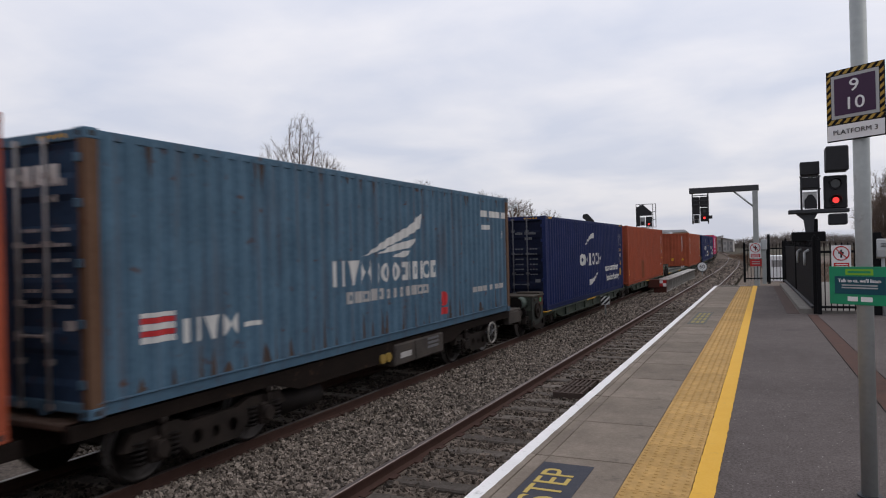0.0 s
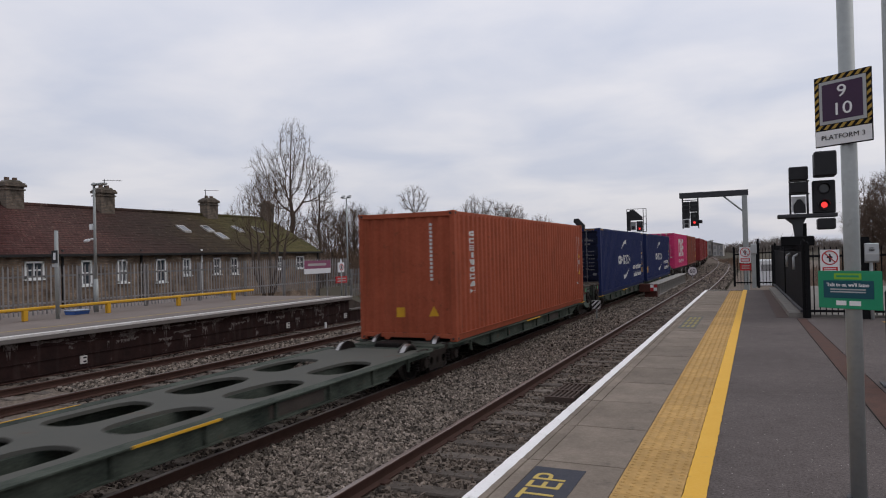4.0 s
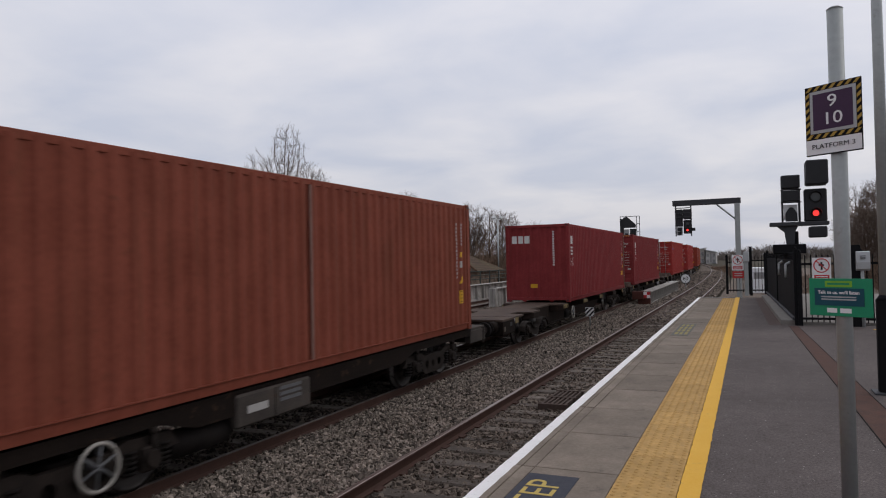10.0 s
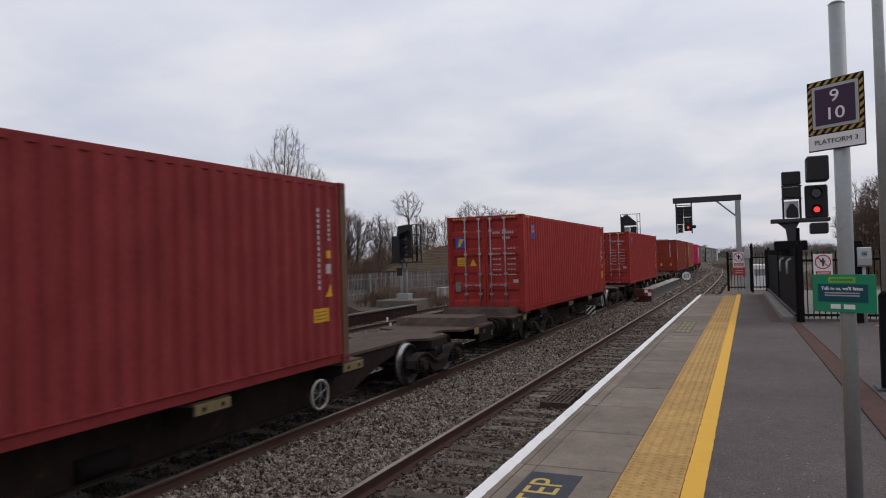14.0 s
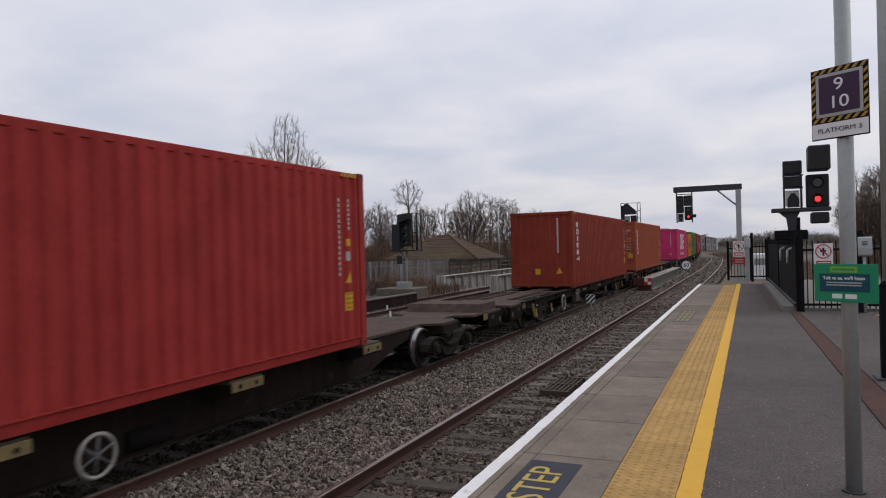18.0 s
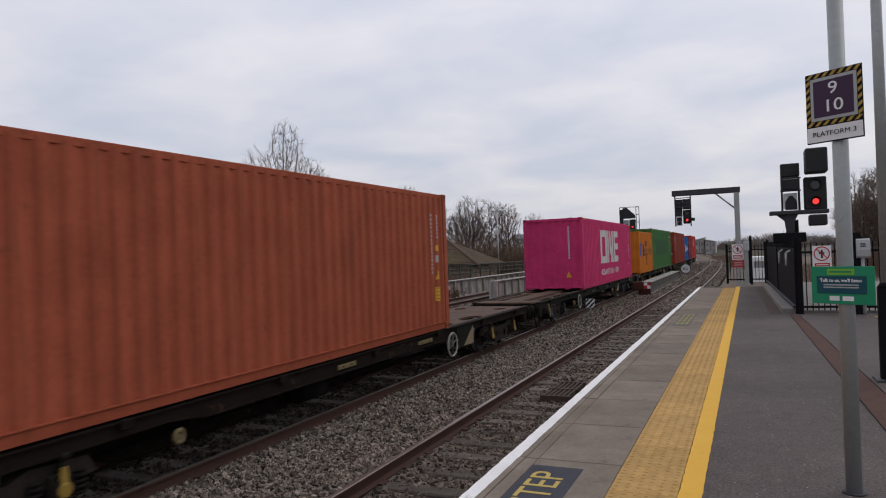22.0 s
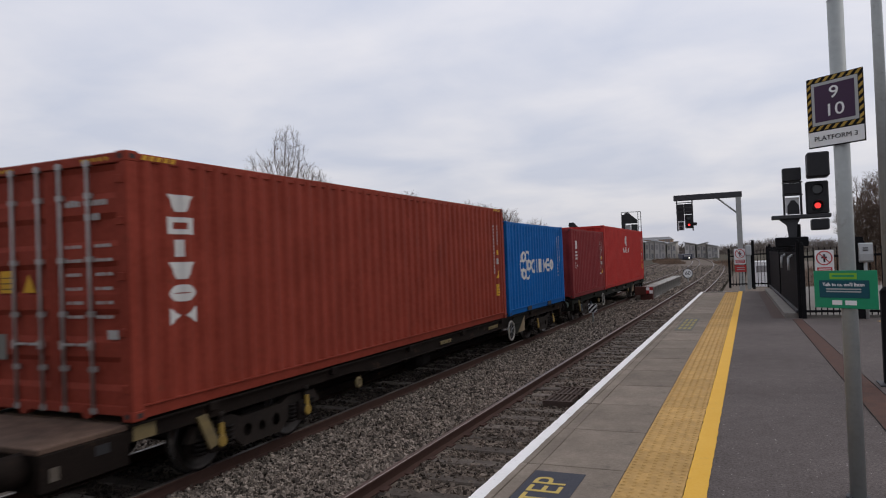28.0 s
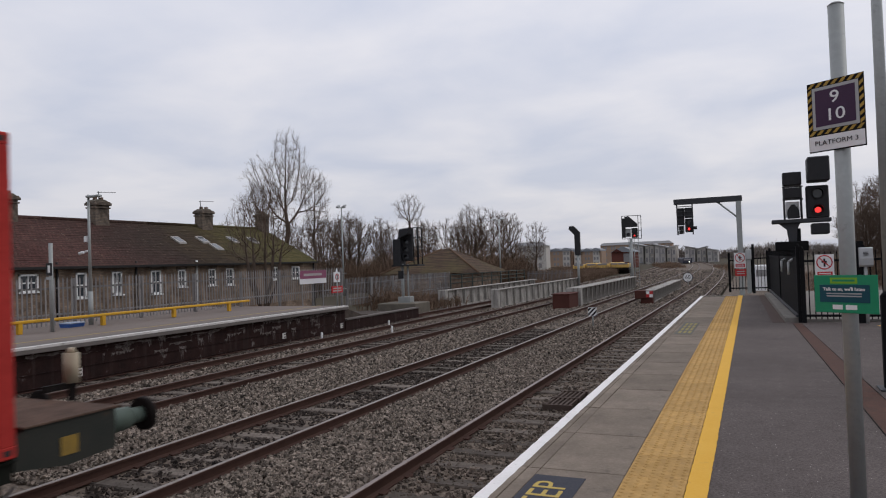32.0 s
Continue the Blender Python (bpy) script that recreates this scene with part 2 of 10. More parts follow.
M_RAIL_HEAD = surface("rail_head", (0.25, 0.20, 0.18), (0.15, 0.115, 0.10), 5.0, 0.40, metal=0.7, bump=0.02)
M_RAIL_BRIGHT = surface("polished_rail_head", (0.24, 0.205, 0.185), (0.15, 0.118, 0.10), 5.0, 0.36, metal=0.7, bump=0.02)
M_RAIL_DULL = surface("rail_head_dull", (0.085, 0.058, 0.048), (0.13, 0.10, 0.085), 5.0, 0.55, metal=0.3, bump=0.05)
M_SLAB = surface("paving_slab", (0.152, 0.124, 0.098), (0.275, 0.226, 0.181), 5.0, 0.88, bump=0.25, fine=90, vary=0.17, spots=(0.075, 0.066, 0.055), spot_amount=0.5, spot_scale=2.2)
M_TARMAC = surface("platform_tarmac", (0.050, 0.041, 0.038), (0.158, 0.132, 0.123), 45.0, 0.9, bump=0.6, fine=110, amount=1.0, spots=(0.066, 0.057, 0.054), spot_amount=0.7, spot_scale=0.55)
mottle(M_TARMAC, 6.0, 0.90, 1.10)
mottle(M_TARMAC, 0.5, 0.84, 1.16)
specks(M_TARMAC, 22.0, 0.10, (0.42, 0.38, 0.36), 0.62)
mottle(M_SLAB, 1.6, 0.88, 1.12)
mottle(M_SLAB, 30.0, 0.90, 1.10)
M_GRATE = surface("rusty_grating", (0.068, 0.048, 0.040), (0.115, 0.086, 0.072), 6.0, 0.85, bump=0.1)
M_LIME_RUN = surface("lime_run", (0.20, 0.175, 0.16), (0.035, 0.022, 0.02), 7.0, 0.9, bump=0.1, amount=1.0, fine=30)
M_JOINT = surface("dark_joint", (0.018, 0.015, 0.013), (0.035, 0.03, 0.027), 9.0, 0.95)
M_TACTILE = surface("tactile_buff", (0.41, 0.245, 0.080), (0.56, 0.360, 0.150), 5.0, 0.85, bump=0.15, fine=70, vary=0.10, spots=(0.19, 0.135, 0.075), spot_amount=0.45, spot_scale=4)
mottle(M_TACTILE, 11.0, 0.84, 1.14)
M_YELLOW_LINE = surface("yellow_line_paint", (0.68, 0.37, 0.045), (0.74, 0.44, 0.085), 3.0, 0.75, bump=0.08, fine=50, spots=(0.42, 0.29, 0.10), spot_amount=0.35, spot_scale=9)
M_WHITE_LINE = surface("white_line_paint", (0.84, 0.82, 0.80), (0.70, 0.67, 0.64), 2.5, 0.75, bump=0.1, fine=40, spots=(0.22, 0.2, 0.18), spot_amount=0.4, spot_scale=10)
M_PATCH = surface("painted_patch", (0.045, 0.047, 0.06), (0.08, 0.08, 0.088), 5.0, 0.85, bump=0.1, spots=(0.13, 0.12, 0.11), spot_amount=0.5)
M_PATCH_YELLOW = surface("worn_yellow_letters", (0.52, 0.38, 0.10), (0.40, 0.30, 0.12), 12.0, 0.8, bump=0.1, spots=(0.13, 0.12, 0.10), spot_amount=0.6, spot_scale=12)
M_WORN_LETTERS = surface("faded_yellow_letters", (0.28, 0.23, 0.08), (0.2, 0.17, 0.09), 12.0, 0.8, bump=0.1)
M_CONCRETE = surface("concrete", (0.20, 0.185, 0.165), (0.29, 0.27, 0.245), 1.5, 0.9, bump=0.25, fine=30, streak=(0.09, 0.08, 0.07), streak_amount=0.5)
M_BRICK_DARK = surface("sooty_brick", (0.018, 0.010, 0.009), (0.046, 0.022, 0.019), 2.0, 0.95, bump=0.5, fine=14, streak=(0.060, 0.045, 0.040), streak_amount=0.45, spots=(0.30, 0.28, 0.26), spot_amount=0.55, spot_scale=2.0)
M_DECK_EDGE = surface("old_coping", (0.13, 0.115, 0.105), (0.20, 0.18, 0.165), 2.0, 0.9, bump=0.2)
M_GALV = surface("galvanised_steel", (0.30, 0.315, 0.305), (0.40, 0.415, 0.405), 4.0, 0.52, metal=0.30, bump=0.05, fine=30, spots=(0.22, 0.22, 0.21), spot_amount=0.5, spot_scale=9)
M_PALE = surface("palisade_steel", (0.21, 0.20, 0.196), (0.32, 0.305, 0.297), 4.0, 0.6, metal=0.2, bump=0.05, vary=0.28, streak=(0.10, 0.075, 0.06), streak_amount=0.4)
M_BLACK = surface("black_paint", (0.009, 0.009, 0.010), (0.016, 0.016, 0.017), 6.0, 0.75, bump=0.05, spec=0.06)
M_SIGNAL = surface("signal_black", (0.017, 0.017, 0.019), (0.034, 0.034, 0.037), 5.0, 0.6, bump=0.05)
M_DARKGREY = surface("dark_grey_steel", (0.045, 0.046, 0.05), (0.07, 0.07, 0.075), 5.0, 0.6, metal=0.3, bump=0.05)
M_YELLOW = surface("yellow_paint", (0.62, 0.34, 0.02), (0.52, 0.28, 0.03), 4.0, 0.55, bump=0.04, spots=(0.25, 0.14, 0.05), spot_amount=0.5)
M_DULL_YELLOW = surface("dull_yellow_paint", (0.42, 0.27, 0.05), (0.34, 0.22, 0.05), 6.0, 0.6, bump=0.02)
M_GREEN_RAIL = surface("green_rail_paint", (0.045, 0.055, 0.048), (0.07, 0.08, 0.07), 5.0, 0.7, bump=0.05)
M_WHITE = surface("white_sign", (0.78, 0.78, 0.78), (0.70, 0.70, 0.70), 6.0, 0.45, bump=0.02)
M_GREYBOX = surface("pale_grey_plastic", (0.42, 0.43, 0.43), (0.36, 0.37, 0.37), 5.0, 0.5, bump=0.02)
M_PURPLE = surface("purple_sign", (0.045, 0.018, 0.05), (0.06, 0.025, 0.062), 6.0, 0.4, bump=0.02)
M_GREEN_SIGN = surface("green_sign", (0.02, 0.27, 0.135), (0.025, 0.23, 0.12), 6.0, 0.4, bump=0.02)
M_LIME = surface("lime_strip", (0.22, 0.46, 0.04), (0.19, 0.40, 0.04), 6.0, 0.4, bump=0.02)
M_TEAL = surface("dark_teal_panel", (0.012, 0.072, 0.10), (0.016, 0.085, 0.11), 6.0, 0.4, bump=0.02)
M_RED_SIGN = surface("red_sign", (0.50, 0.03, 0.035), (0.42, 0.03, 0.03), 6.0, 0.45, bump=0.02)
M_BLUE_TUB = surface("blue_plastic", (0.04, 0.11, 0.36), (0.06, 0.14, 0.42), 6.0, 0.5, bump=0.02)
M_RED_LAMP = glow("red_lamp", (1.0, 0.05, 0.045), 1.1)
M_HEADLAMP = glow("train_headlamp", (1.0, 0.93, 0.78), 3.0)
M_LENS = pane_glass("dark_lens")
M_GLASS = pane_glass("window_glass", (0.05, 0.06, 0.07))
M_WHITE_OLD = surface("worn_white_paint", (0.66, 0.63, 0.60), (0.44, 0.41, 0.385), 2.5, 0.85, bump=0.1, spots=(0.18, 0.155, 0.14), spot_amount=0.6, spot_scale=4)
M_FRAME = surface("window_frame", (0.84, 0.84, 0.83), (0.76, 0.76, 0.75), 4.0, 0.5, bump=0.02)
M_SKYLIGHT = pane_glass("skylight_pane", (0.10, 0.11, 0.12))
M_HIP = surface("hip_tile_clay", (0.13, 0.078, 0.052), (0.16, 0.105, 0.07), 3.0, 0.9)
M_PIPE = surface("black_pipe", (0.015, 0.014, 0.014), (0.025, 0.024, 0.023), 6.0, 0.6)
M_BARK = surface("bark", (0.085, 0.062, 0.048), (0.135, 0.102, 0.080), 3.0, 0.95, bump=0.3)
M_TWIG = surface("twigs", (0.105, 0.074, 0.057), (0.155, 0.113, 0.088), 1.0, 0.95, bump=0.0)
# paler than the near twigs: distance haze is mixed into the colour
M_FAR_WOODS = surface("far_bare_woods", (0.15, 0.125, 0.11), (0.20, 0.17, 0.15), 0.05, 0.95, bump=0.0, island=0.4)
M_SCRUB = surface("brown_scrub", (0.150, 0.098, 0.068), (0.215, 0.150, 0.106), 0.8, 0.95, bump=0.0, island=0.5)
M_GIRDER = surface("grey_girder", (0.22, 0.205, 0.185), (0.50, 0.475, 0.44), 1.6, 0.85, bump=0.1, amount=0.9, streak=(0.06, 0.042, 0.032), streak_amount=0.95, spots=(0.10, 0.07, 0.05), spot_amount=0.6, spot_scale=2.5)
M_GIRDER_RED = surface("red_oxide_steel", (0.075, 0.028, 0.022), (0.11, 0.045, 0.035), 2.0, 0.8, bump=0.1)
M_FLAT_WALL = surface("pale_render", (0.50, 0.47, 0.43), (0.58, 0.545, 0.50), 0.3, 0.9, bump=0.0)
M_FLAT_GREY = surface("far_grey_cladding", (0.42, 0.40, 0.38), (0.50, 0.475, 0.45), 0.3, 0.9, bump=0.0)
M_FLAT_BRICK = surface("far_brick", (0.36, 0.255, 0.185), (0.44, 0.32, 0.24), 0.3, 0.9, bump=0.0)
M_FLAT_ROOF_PALE = surface("far_pale_roof", (0.50, 0.50, 0.51), (0.58, 0.58, 0.59), 0.3, 0.8, bump=0.0)
# roofs and panes lightened, so that haze over the distance lies in their colour
M_FLAT_ROOF = surface("far_roof", (0.24, 0.25, 0.27), (0.30, 0.31, 0.33), 0.3, 0.8, bump=0.0)
M_FAR_DARK = surface("far_window", (0.24, 0.23, 0.23), (0.31, 0.30, 0.30), 0.5, 0.3, bump=0.0)
M_VAN = surface("far_vehicle_yellow", (0.60, 0.38, 0.10), (0.66, 0.45, 0.16), 1.0, 0.5, bump=0.0)
# wagon frames: brown or green, taken near black for the shade under the load
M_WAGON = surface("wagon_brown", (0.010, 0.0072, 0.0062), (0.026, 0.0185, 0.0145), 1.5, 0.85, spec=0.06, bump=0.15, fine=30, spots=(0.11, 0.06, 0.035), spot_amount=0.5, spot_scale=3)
M_PANEL_BEIGE = surface("beige_panel", (0.24, 0.18, 0.11), (0.17, 0.13, 0.085), 5.0, 0.8, bump=0.1)
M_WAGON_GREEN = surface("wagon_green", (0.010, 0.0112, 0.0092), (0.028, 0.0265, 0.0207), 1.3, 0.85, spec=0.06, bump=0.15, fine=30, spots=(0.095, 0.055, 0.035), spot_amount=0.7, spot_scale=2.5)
M_WAGON_PALE = surface("wagon_pale_green", (0.018, 0.024, 0.020), (0.100, 0.112, 0.090), 1.6, 0.85, spec=0.08, bump=0.15, fine=30, amount=0.9, spots=(0.10, 0.065, 0.045), spot_amount=0.6, spot_scale=2.5)
# web and bogies: grime, with the underframe's deep shade mixed into the colour
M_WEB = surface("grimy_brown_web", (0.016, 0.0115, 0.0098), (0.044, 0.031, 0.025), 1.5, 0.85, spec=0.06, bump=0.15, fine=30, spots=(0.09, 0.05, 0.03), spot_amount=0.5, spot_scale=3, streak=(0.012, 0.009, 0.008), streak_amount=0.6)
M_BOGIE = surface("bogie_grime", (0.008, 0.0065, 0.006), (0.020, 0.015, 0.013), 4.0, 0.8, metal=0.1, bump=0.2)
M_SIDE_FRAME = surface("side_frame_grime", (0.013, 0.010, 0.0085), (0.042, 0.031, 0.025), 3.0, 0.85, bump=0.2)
M_WHEEL = surface("wheel_tread", (0.05, 0.045, 0.043), (0.03, 0.025, 0.023), 6.0, 0.45, metal=0.8, bump=0.05)
M_AXLEBOX_BLUE = surface("blue_axlebox", (0.045, 0.075, 0.105), (0.05, 0.06, 0.07), 6.0, 0.7, bump=0.1)
M_OCHRE = surface("ochre_axlebox", (0.30, 0.19, 0.03), (0.17, 0.11, 0.04), 6.0, 0.7, bump=0.1)
M_BUFFER = surface("buffer_green", (0.085, 0.115, 0.095), (0.055, 0.065, 0.052), 5.0, 0.65, bump=0.1)
M_TAIL_LAMP = surface("tail_lamp_case", (0.42, 0.36, 0.26), (0.34, 0.28, 0.19), 6, 0.6)
M_RUST_STAIN = surface("rust_stain", (0.085, 0.052, 0.038), (0.05, 0.055, 0.06), 8.0, 0.85, bump=0.05)
M_ROD = surface("lock_rod", (0.40, 0.375, 0.36), (0.25, 0.22, 0.20), 6.0, 0.55, metal=0.5, bump=0.05)
M_DECAL_WHITE = surface("white_decal", (0.62, 0.61, 0.58), (0.50, 0.48, 0.45), 3.0, 0.6, bump=0.03, streak=(0.3, 0.27, 0.25), streak_amount=0.35)
M_DECAL_GREY = surface("faded_white_decal", (0.42, 0.40, 0.38), (0.33, 0.30, 0.28), 6.0, 0.65, bump=0.03)
M_DECAL_YELLOW = surface("yellow_decal", (0.62, 0.33, 0.018), (0.52, 0.28, 0.025), 6.0, 0.6, bump=0.02)
M_PLATE_LINE = surface("plate_print", (0.20, 0.11, 0.02), (0.15, 0.085, 0.02), 9.0, 0.7, bump=0.02)
M_DECAL_BLACK = surface("black_decal", (0.02, 0.02, 0.022), (0.035, 0.033, 0.032), 6.0, 0.6, bump=0.02)
M_DECAL_BLUE = surface("blue_decal", (0.02, 0.08, 0.38), (0.03, 0.09, 0.34), 6.0, 0.55, bump=0.02)
M_DECAL_GREEN = surface("green_decal", (0.02, 0.30, 0.10), (0.03, 0.25, 0.09), 6.0, 0.55, bump=0.02)
M_DECAL_BROWN = surface("primer_patch", (0.20, 0.06, 0.025), (0.15, 0.05, 0.03), 4.0, 0.8, bump=0.03)
M_DECAL_NAVY = surface("dark_green_patch", (0.034, 0.098, 0.040), (0.040, 0.110, 0.044), 4.0, 0.7, bump=0.03)


def paint(name, col, streak=RUST, amount=0.35, spot=0.12):
    """Container paint: sun-bleached patches, run-down grime and small rust spots."""
    light = tuple(min(1, c * 1.25 + 0.006) for c in col)
    dirt = tuple(0.45 * a + 0.55 * b for a, b in zip(col, streak))
    return surface(name, tuple(c * 0.84 for c in col), light, 1.6, 0.62, bump=0.08, fine=16, amount=0.8, streak=dirt, streak_amount=min(0.9, amount + 0.3),
                   spots=RUST, spot_amount=min(0.9, spot * 5), spot_scale=5.0, spec=0.07)


def coursed(name, one, two, mortar, brick_w, brick_h, turn, joint, patch, patch_amount, patch_scale=0.7, rough=0.92, bump=0.5):
    """Bricks or tiles seen from afar: each a little different, with thin joints, under larger patches of moss or soot."""
    m = bpy.data.materials.new(name)
    m.use_nodes = True
    n, l = m.node_tree.nodes, m.node_tree.links
    b = n["Principled BSDF"]
    co = n.new("ShaderNodeTexCoord")
    sep, cmb = n.new("ShaderNodeSeparateXYZ"), n.new("ShaderNodeCombineXYZ")
    l.new(co.outputs["Object"], sep.inputs[0])
    l.new(sep.outputs["Y"], cmb.inputs["X"]); l.new(sep.outputs["Z"], cmb.inputs["Y"])
    br = n.new("ShaderNodeTexBrick")
    br.inputs["Color1"].default_value, br.inputs["Color2"].default_value, br.inputs["Mortar"].default_value = (*one, 1), (*two, 1), (*mortar, 1)
    br.inputs["Scale"].default_value, br.inputs["Mortar Size"].default_value = 1.0, joint
    br.inputs["Brick Width"].default_value, br.inputs["Row Height"].default_value = brick_w, brick_h
    l.new(cmb.outputs[0], br.inputs["Vector"])
    n1 = n.new("ShaderNodeTexNoise"); n1.inputs["Scale"].default_value, n1.inputs["Detail"].default_value, n1.inputs["Roughness"].default_value = patch_scale, 8.0, 0.65
    l.new(co.outputs["Object"], n1.inputs["Vector"])
    r1 = n.new("ShaderNodeMapRange"); r1.inputs["From Min"].default_value, r1.inputs["From Max"].default_value = 0.42, 0.66
    r1.inputs["To Max"].default_value = patch_amount
    l.new(n1.outputs["Fac"], r1.inputs["Value"])
    mx = n.new("ShaderNodeMixRGB"); mx.inputs[2].default_value = (*patch, 1)
    l.new(r1.outputs[0], mx.inputs[0]); l.new(br.outputs["Color"], mx.inputs[1])
    n2 = n.new("ShaderNodeTexNoise"); n2.inputs["Scale"].default_value, n2.inputs["Detail"].default_value = 6.0, 6.0
    l.new(co.outputs["Object"], n2.inputs["Vector"])
    hv = n.new("ShaderNodeHueSaturation")
    rv = n.new("ShaderNodeMapRange"); rv.inputs["To Min"].default_value, rv.inputs["To Max"].default_value = 0.45, 1.6
    l.new(n2.outputs["Fac"], rv.inputs["Value"]); l.new(rv.outputs[0], hv.inputs["Value"]); l.new(mx.outputs[0], hv.inputs["Color"])
    l.new(hv.outputs[0], b.inputs["Base Color"])
    b.inputs["Roughness"].default_value = rough
    b.inputs["Specular IOR Level"].default_value = 0.12
    bp = n.new("ShaderNodeBump"); bp.inputs["Strength"].default_value = bump; bp.inputs["Distance"].default_value = 0.02
    l.new(n2.outputs["Fac"], bp.inputs["Height"]); l.new(bp.outputs[0], b.inputs["Normal"])
    return m


M_HOUSE_WALL = coursed("house_brick", (0.225, 0.150, 0.105), (0.36, 0.26, 0.185), (0.20, 0.165, 0.135), 0.23, 0.078, 0, 0.014, (0.060, 0.044, 0.034), 0.85, 1.5)


def terrace_roof():
    """Old clay tiles along the whole terrace: red, then dark and lichened, then green with moss."""
    m = coursed("terrace_roof_tiles", (0.80, 0.74, 0.72), (1.12, 1.0, 0.96), (0.42, 0.38, 0.36), 0.21, 0.105, 0, 0.014, (0.62, 0.60, 0.58), 0.7, 0.5)
    n, l = m.node_tree.nodes, m.node_tree.links
    sock = n["Principled BSDF"].inputs["Base Color"]
    tiles = sock.links[0].from_socket
    co = n["Texture Coordinate"].outputs["Object"]
    sep = n.new("ShaderNodeSeparateXYZ"); l.new(co, sep.inputs[0])
    drift = n.new("ShaderNodeTexNoise"); drift.inputs["Scale"].default_value, drift.inputs["Detail"].default_value, drift.inputs["Roughness"].default_value = 0.45, 9.0, 0.68
    l.new(co, drift.inputs["Vector"])
    shift = n.new("ShaderNodeMath"); shift.operation = "MULTIPLY_ADD"; shift.inputs[1].default_value = 11.0
    l.new(drift.outputs["Fac"], shift.inputs[0]); l.new(sep.outputs["Y"], shift.inputs[2])
    span = n.new("ShaderNodeMapRange"); span.inputs["From Min"].default_value, span.inputs["From Max"].default_value = 18.0, 50.0
    l.new(shift.outputs[0], span.inputs["Value"])
    ramp = n.new("ShaderNodeValToRGB")
    stops = [(0.0, (0.056, 0.021, 0.019)), (0.22, (0.066, 0.027, 0.024)), (0.34, (0.100, 0.055, 0.048)), (0.46, (0.066, 0.041, 0.035)), (0.58, (0.050, 0.036, 0.028)), (0.70, (0.066, 0.053, 0.031)), (0.84, (0.098, 0.092, 0.036))]
    ramp.color_ramp.elements[0].position, ramp.color_ramp.elements[0].color = stops[0][0], (*stops[0][1], 1)
    ramp.color_ramp.elements[1].position, ramp.color_ramp.elements[1].color = stops[-1][0], (*stops[-1][1], 1)
    for at, c in stops[1:-1]:
        ramp.color_ramp.elements.new(at).color = (*c, 1)
    l.new(span.outputs[0], ramp.inputs[0])
    mul = n.new("ShaderNodeMixRGB"); mul.blend_type, mul.inputs[0].default_value = "MULTIPLY", 1.0
    l.new(ramp.outputs[0], mul.inputs[1]); l.new(tiles, mul.inputs[2])
    lich = n.new("ShaderNodeTexNoise"); lich.inputs["Scale"].default_value, lich.inputs["Detail"].default_value, lich.inputs["Roughness"].default_value = 3.5, 10.0, 0.85
    l.new(co, lich.inputs["Vector"])
    lr = n.new("ShaderNodeMapRange"); lr.inputs["From Min"].default_value, lr.inputs["From Max"].default_value, lr.inputs["To Max"].default_value = 0.57, 0.67, 0.8
    l.new(lich.outputs["Fac"], lr.inputs["Value"])
    mx = n.new("ShaderNodeMixRGB"); mx.inputs[2].default_value = (0.24, 0.185, 0.145, 1)
    l.new(lr.outputs[0], mx.inputs[0]); l.new(mul.outputs[0], mx.inputs[1])
    l.new(mx.outputs[0], sock)
    return m


M_ROOF = terrace_roof()
M_CHIMNEY = coursed("sooty_chimney_brick", (0.135, 0.105, 0.082), (0.20, 0.155, 0.118), (0.15, 0.13, 0.11), 0.23, 0.078, 0, 0.012, (0.045, 0.040, 0.034), 0.85, 1.6)
M_SHED_ROOF = coursed("shed_roof_tiles", (0.115, 0.075, 0.052), (0.085, 0.058, 0.042), (0.04, 0.03, 0.024), 0.3, 0.16, 0, 0.02, (0.10, 0.085, 0.04), 0.6, 0.35)

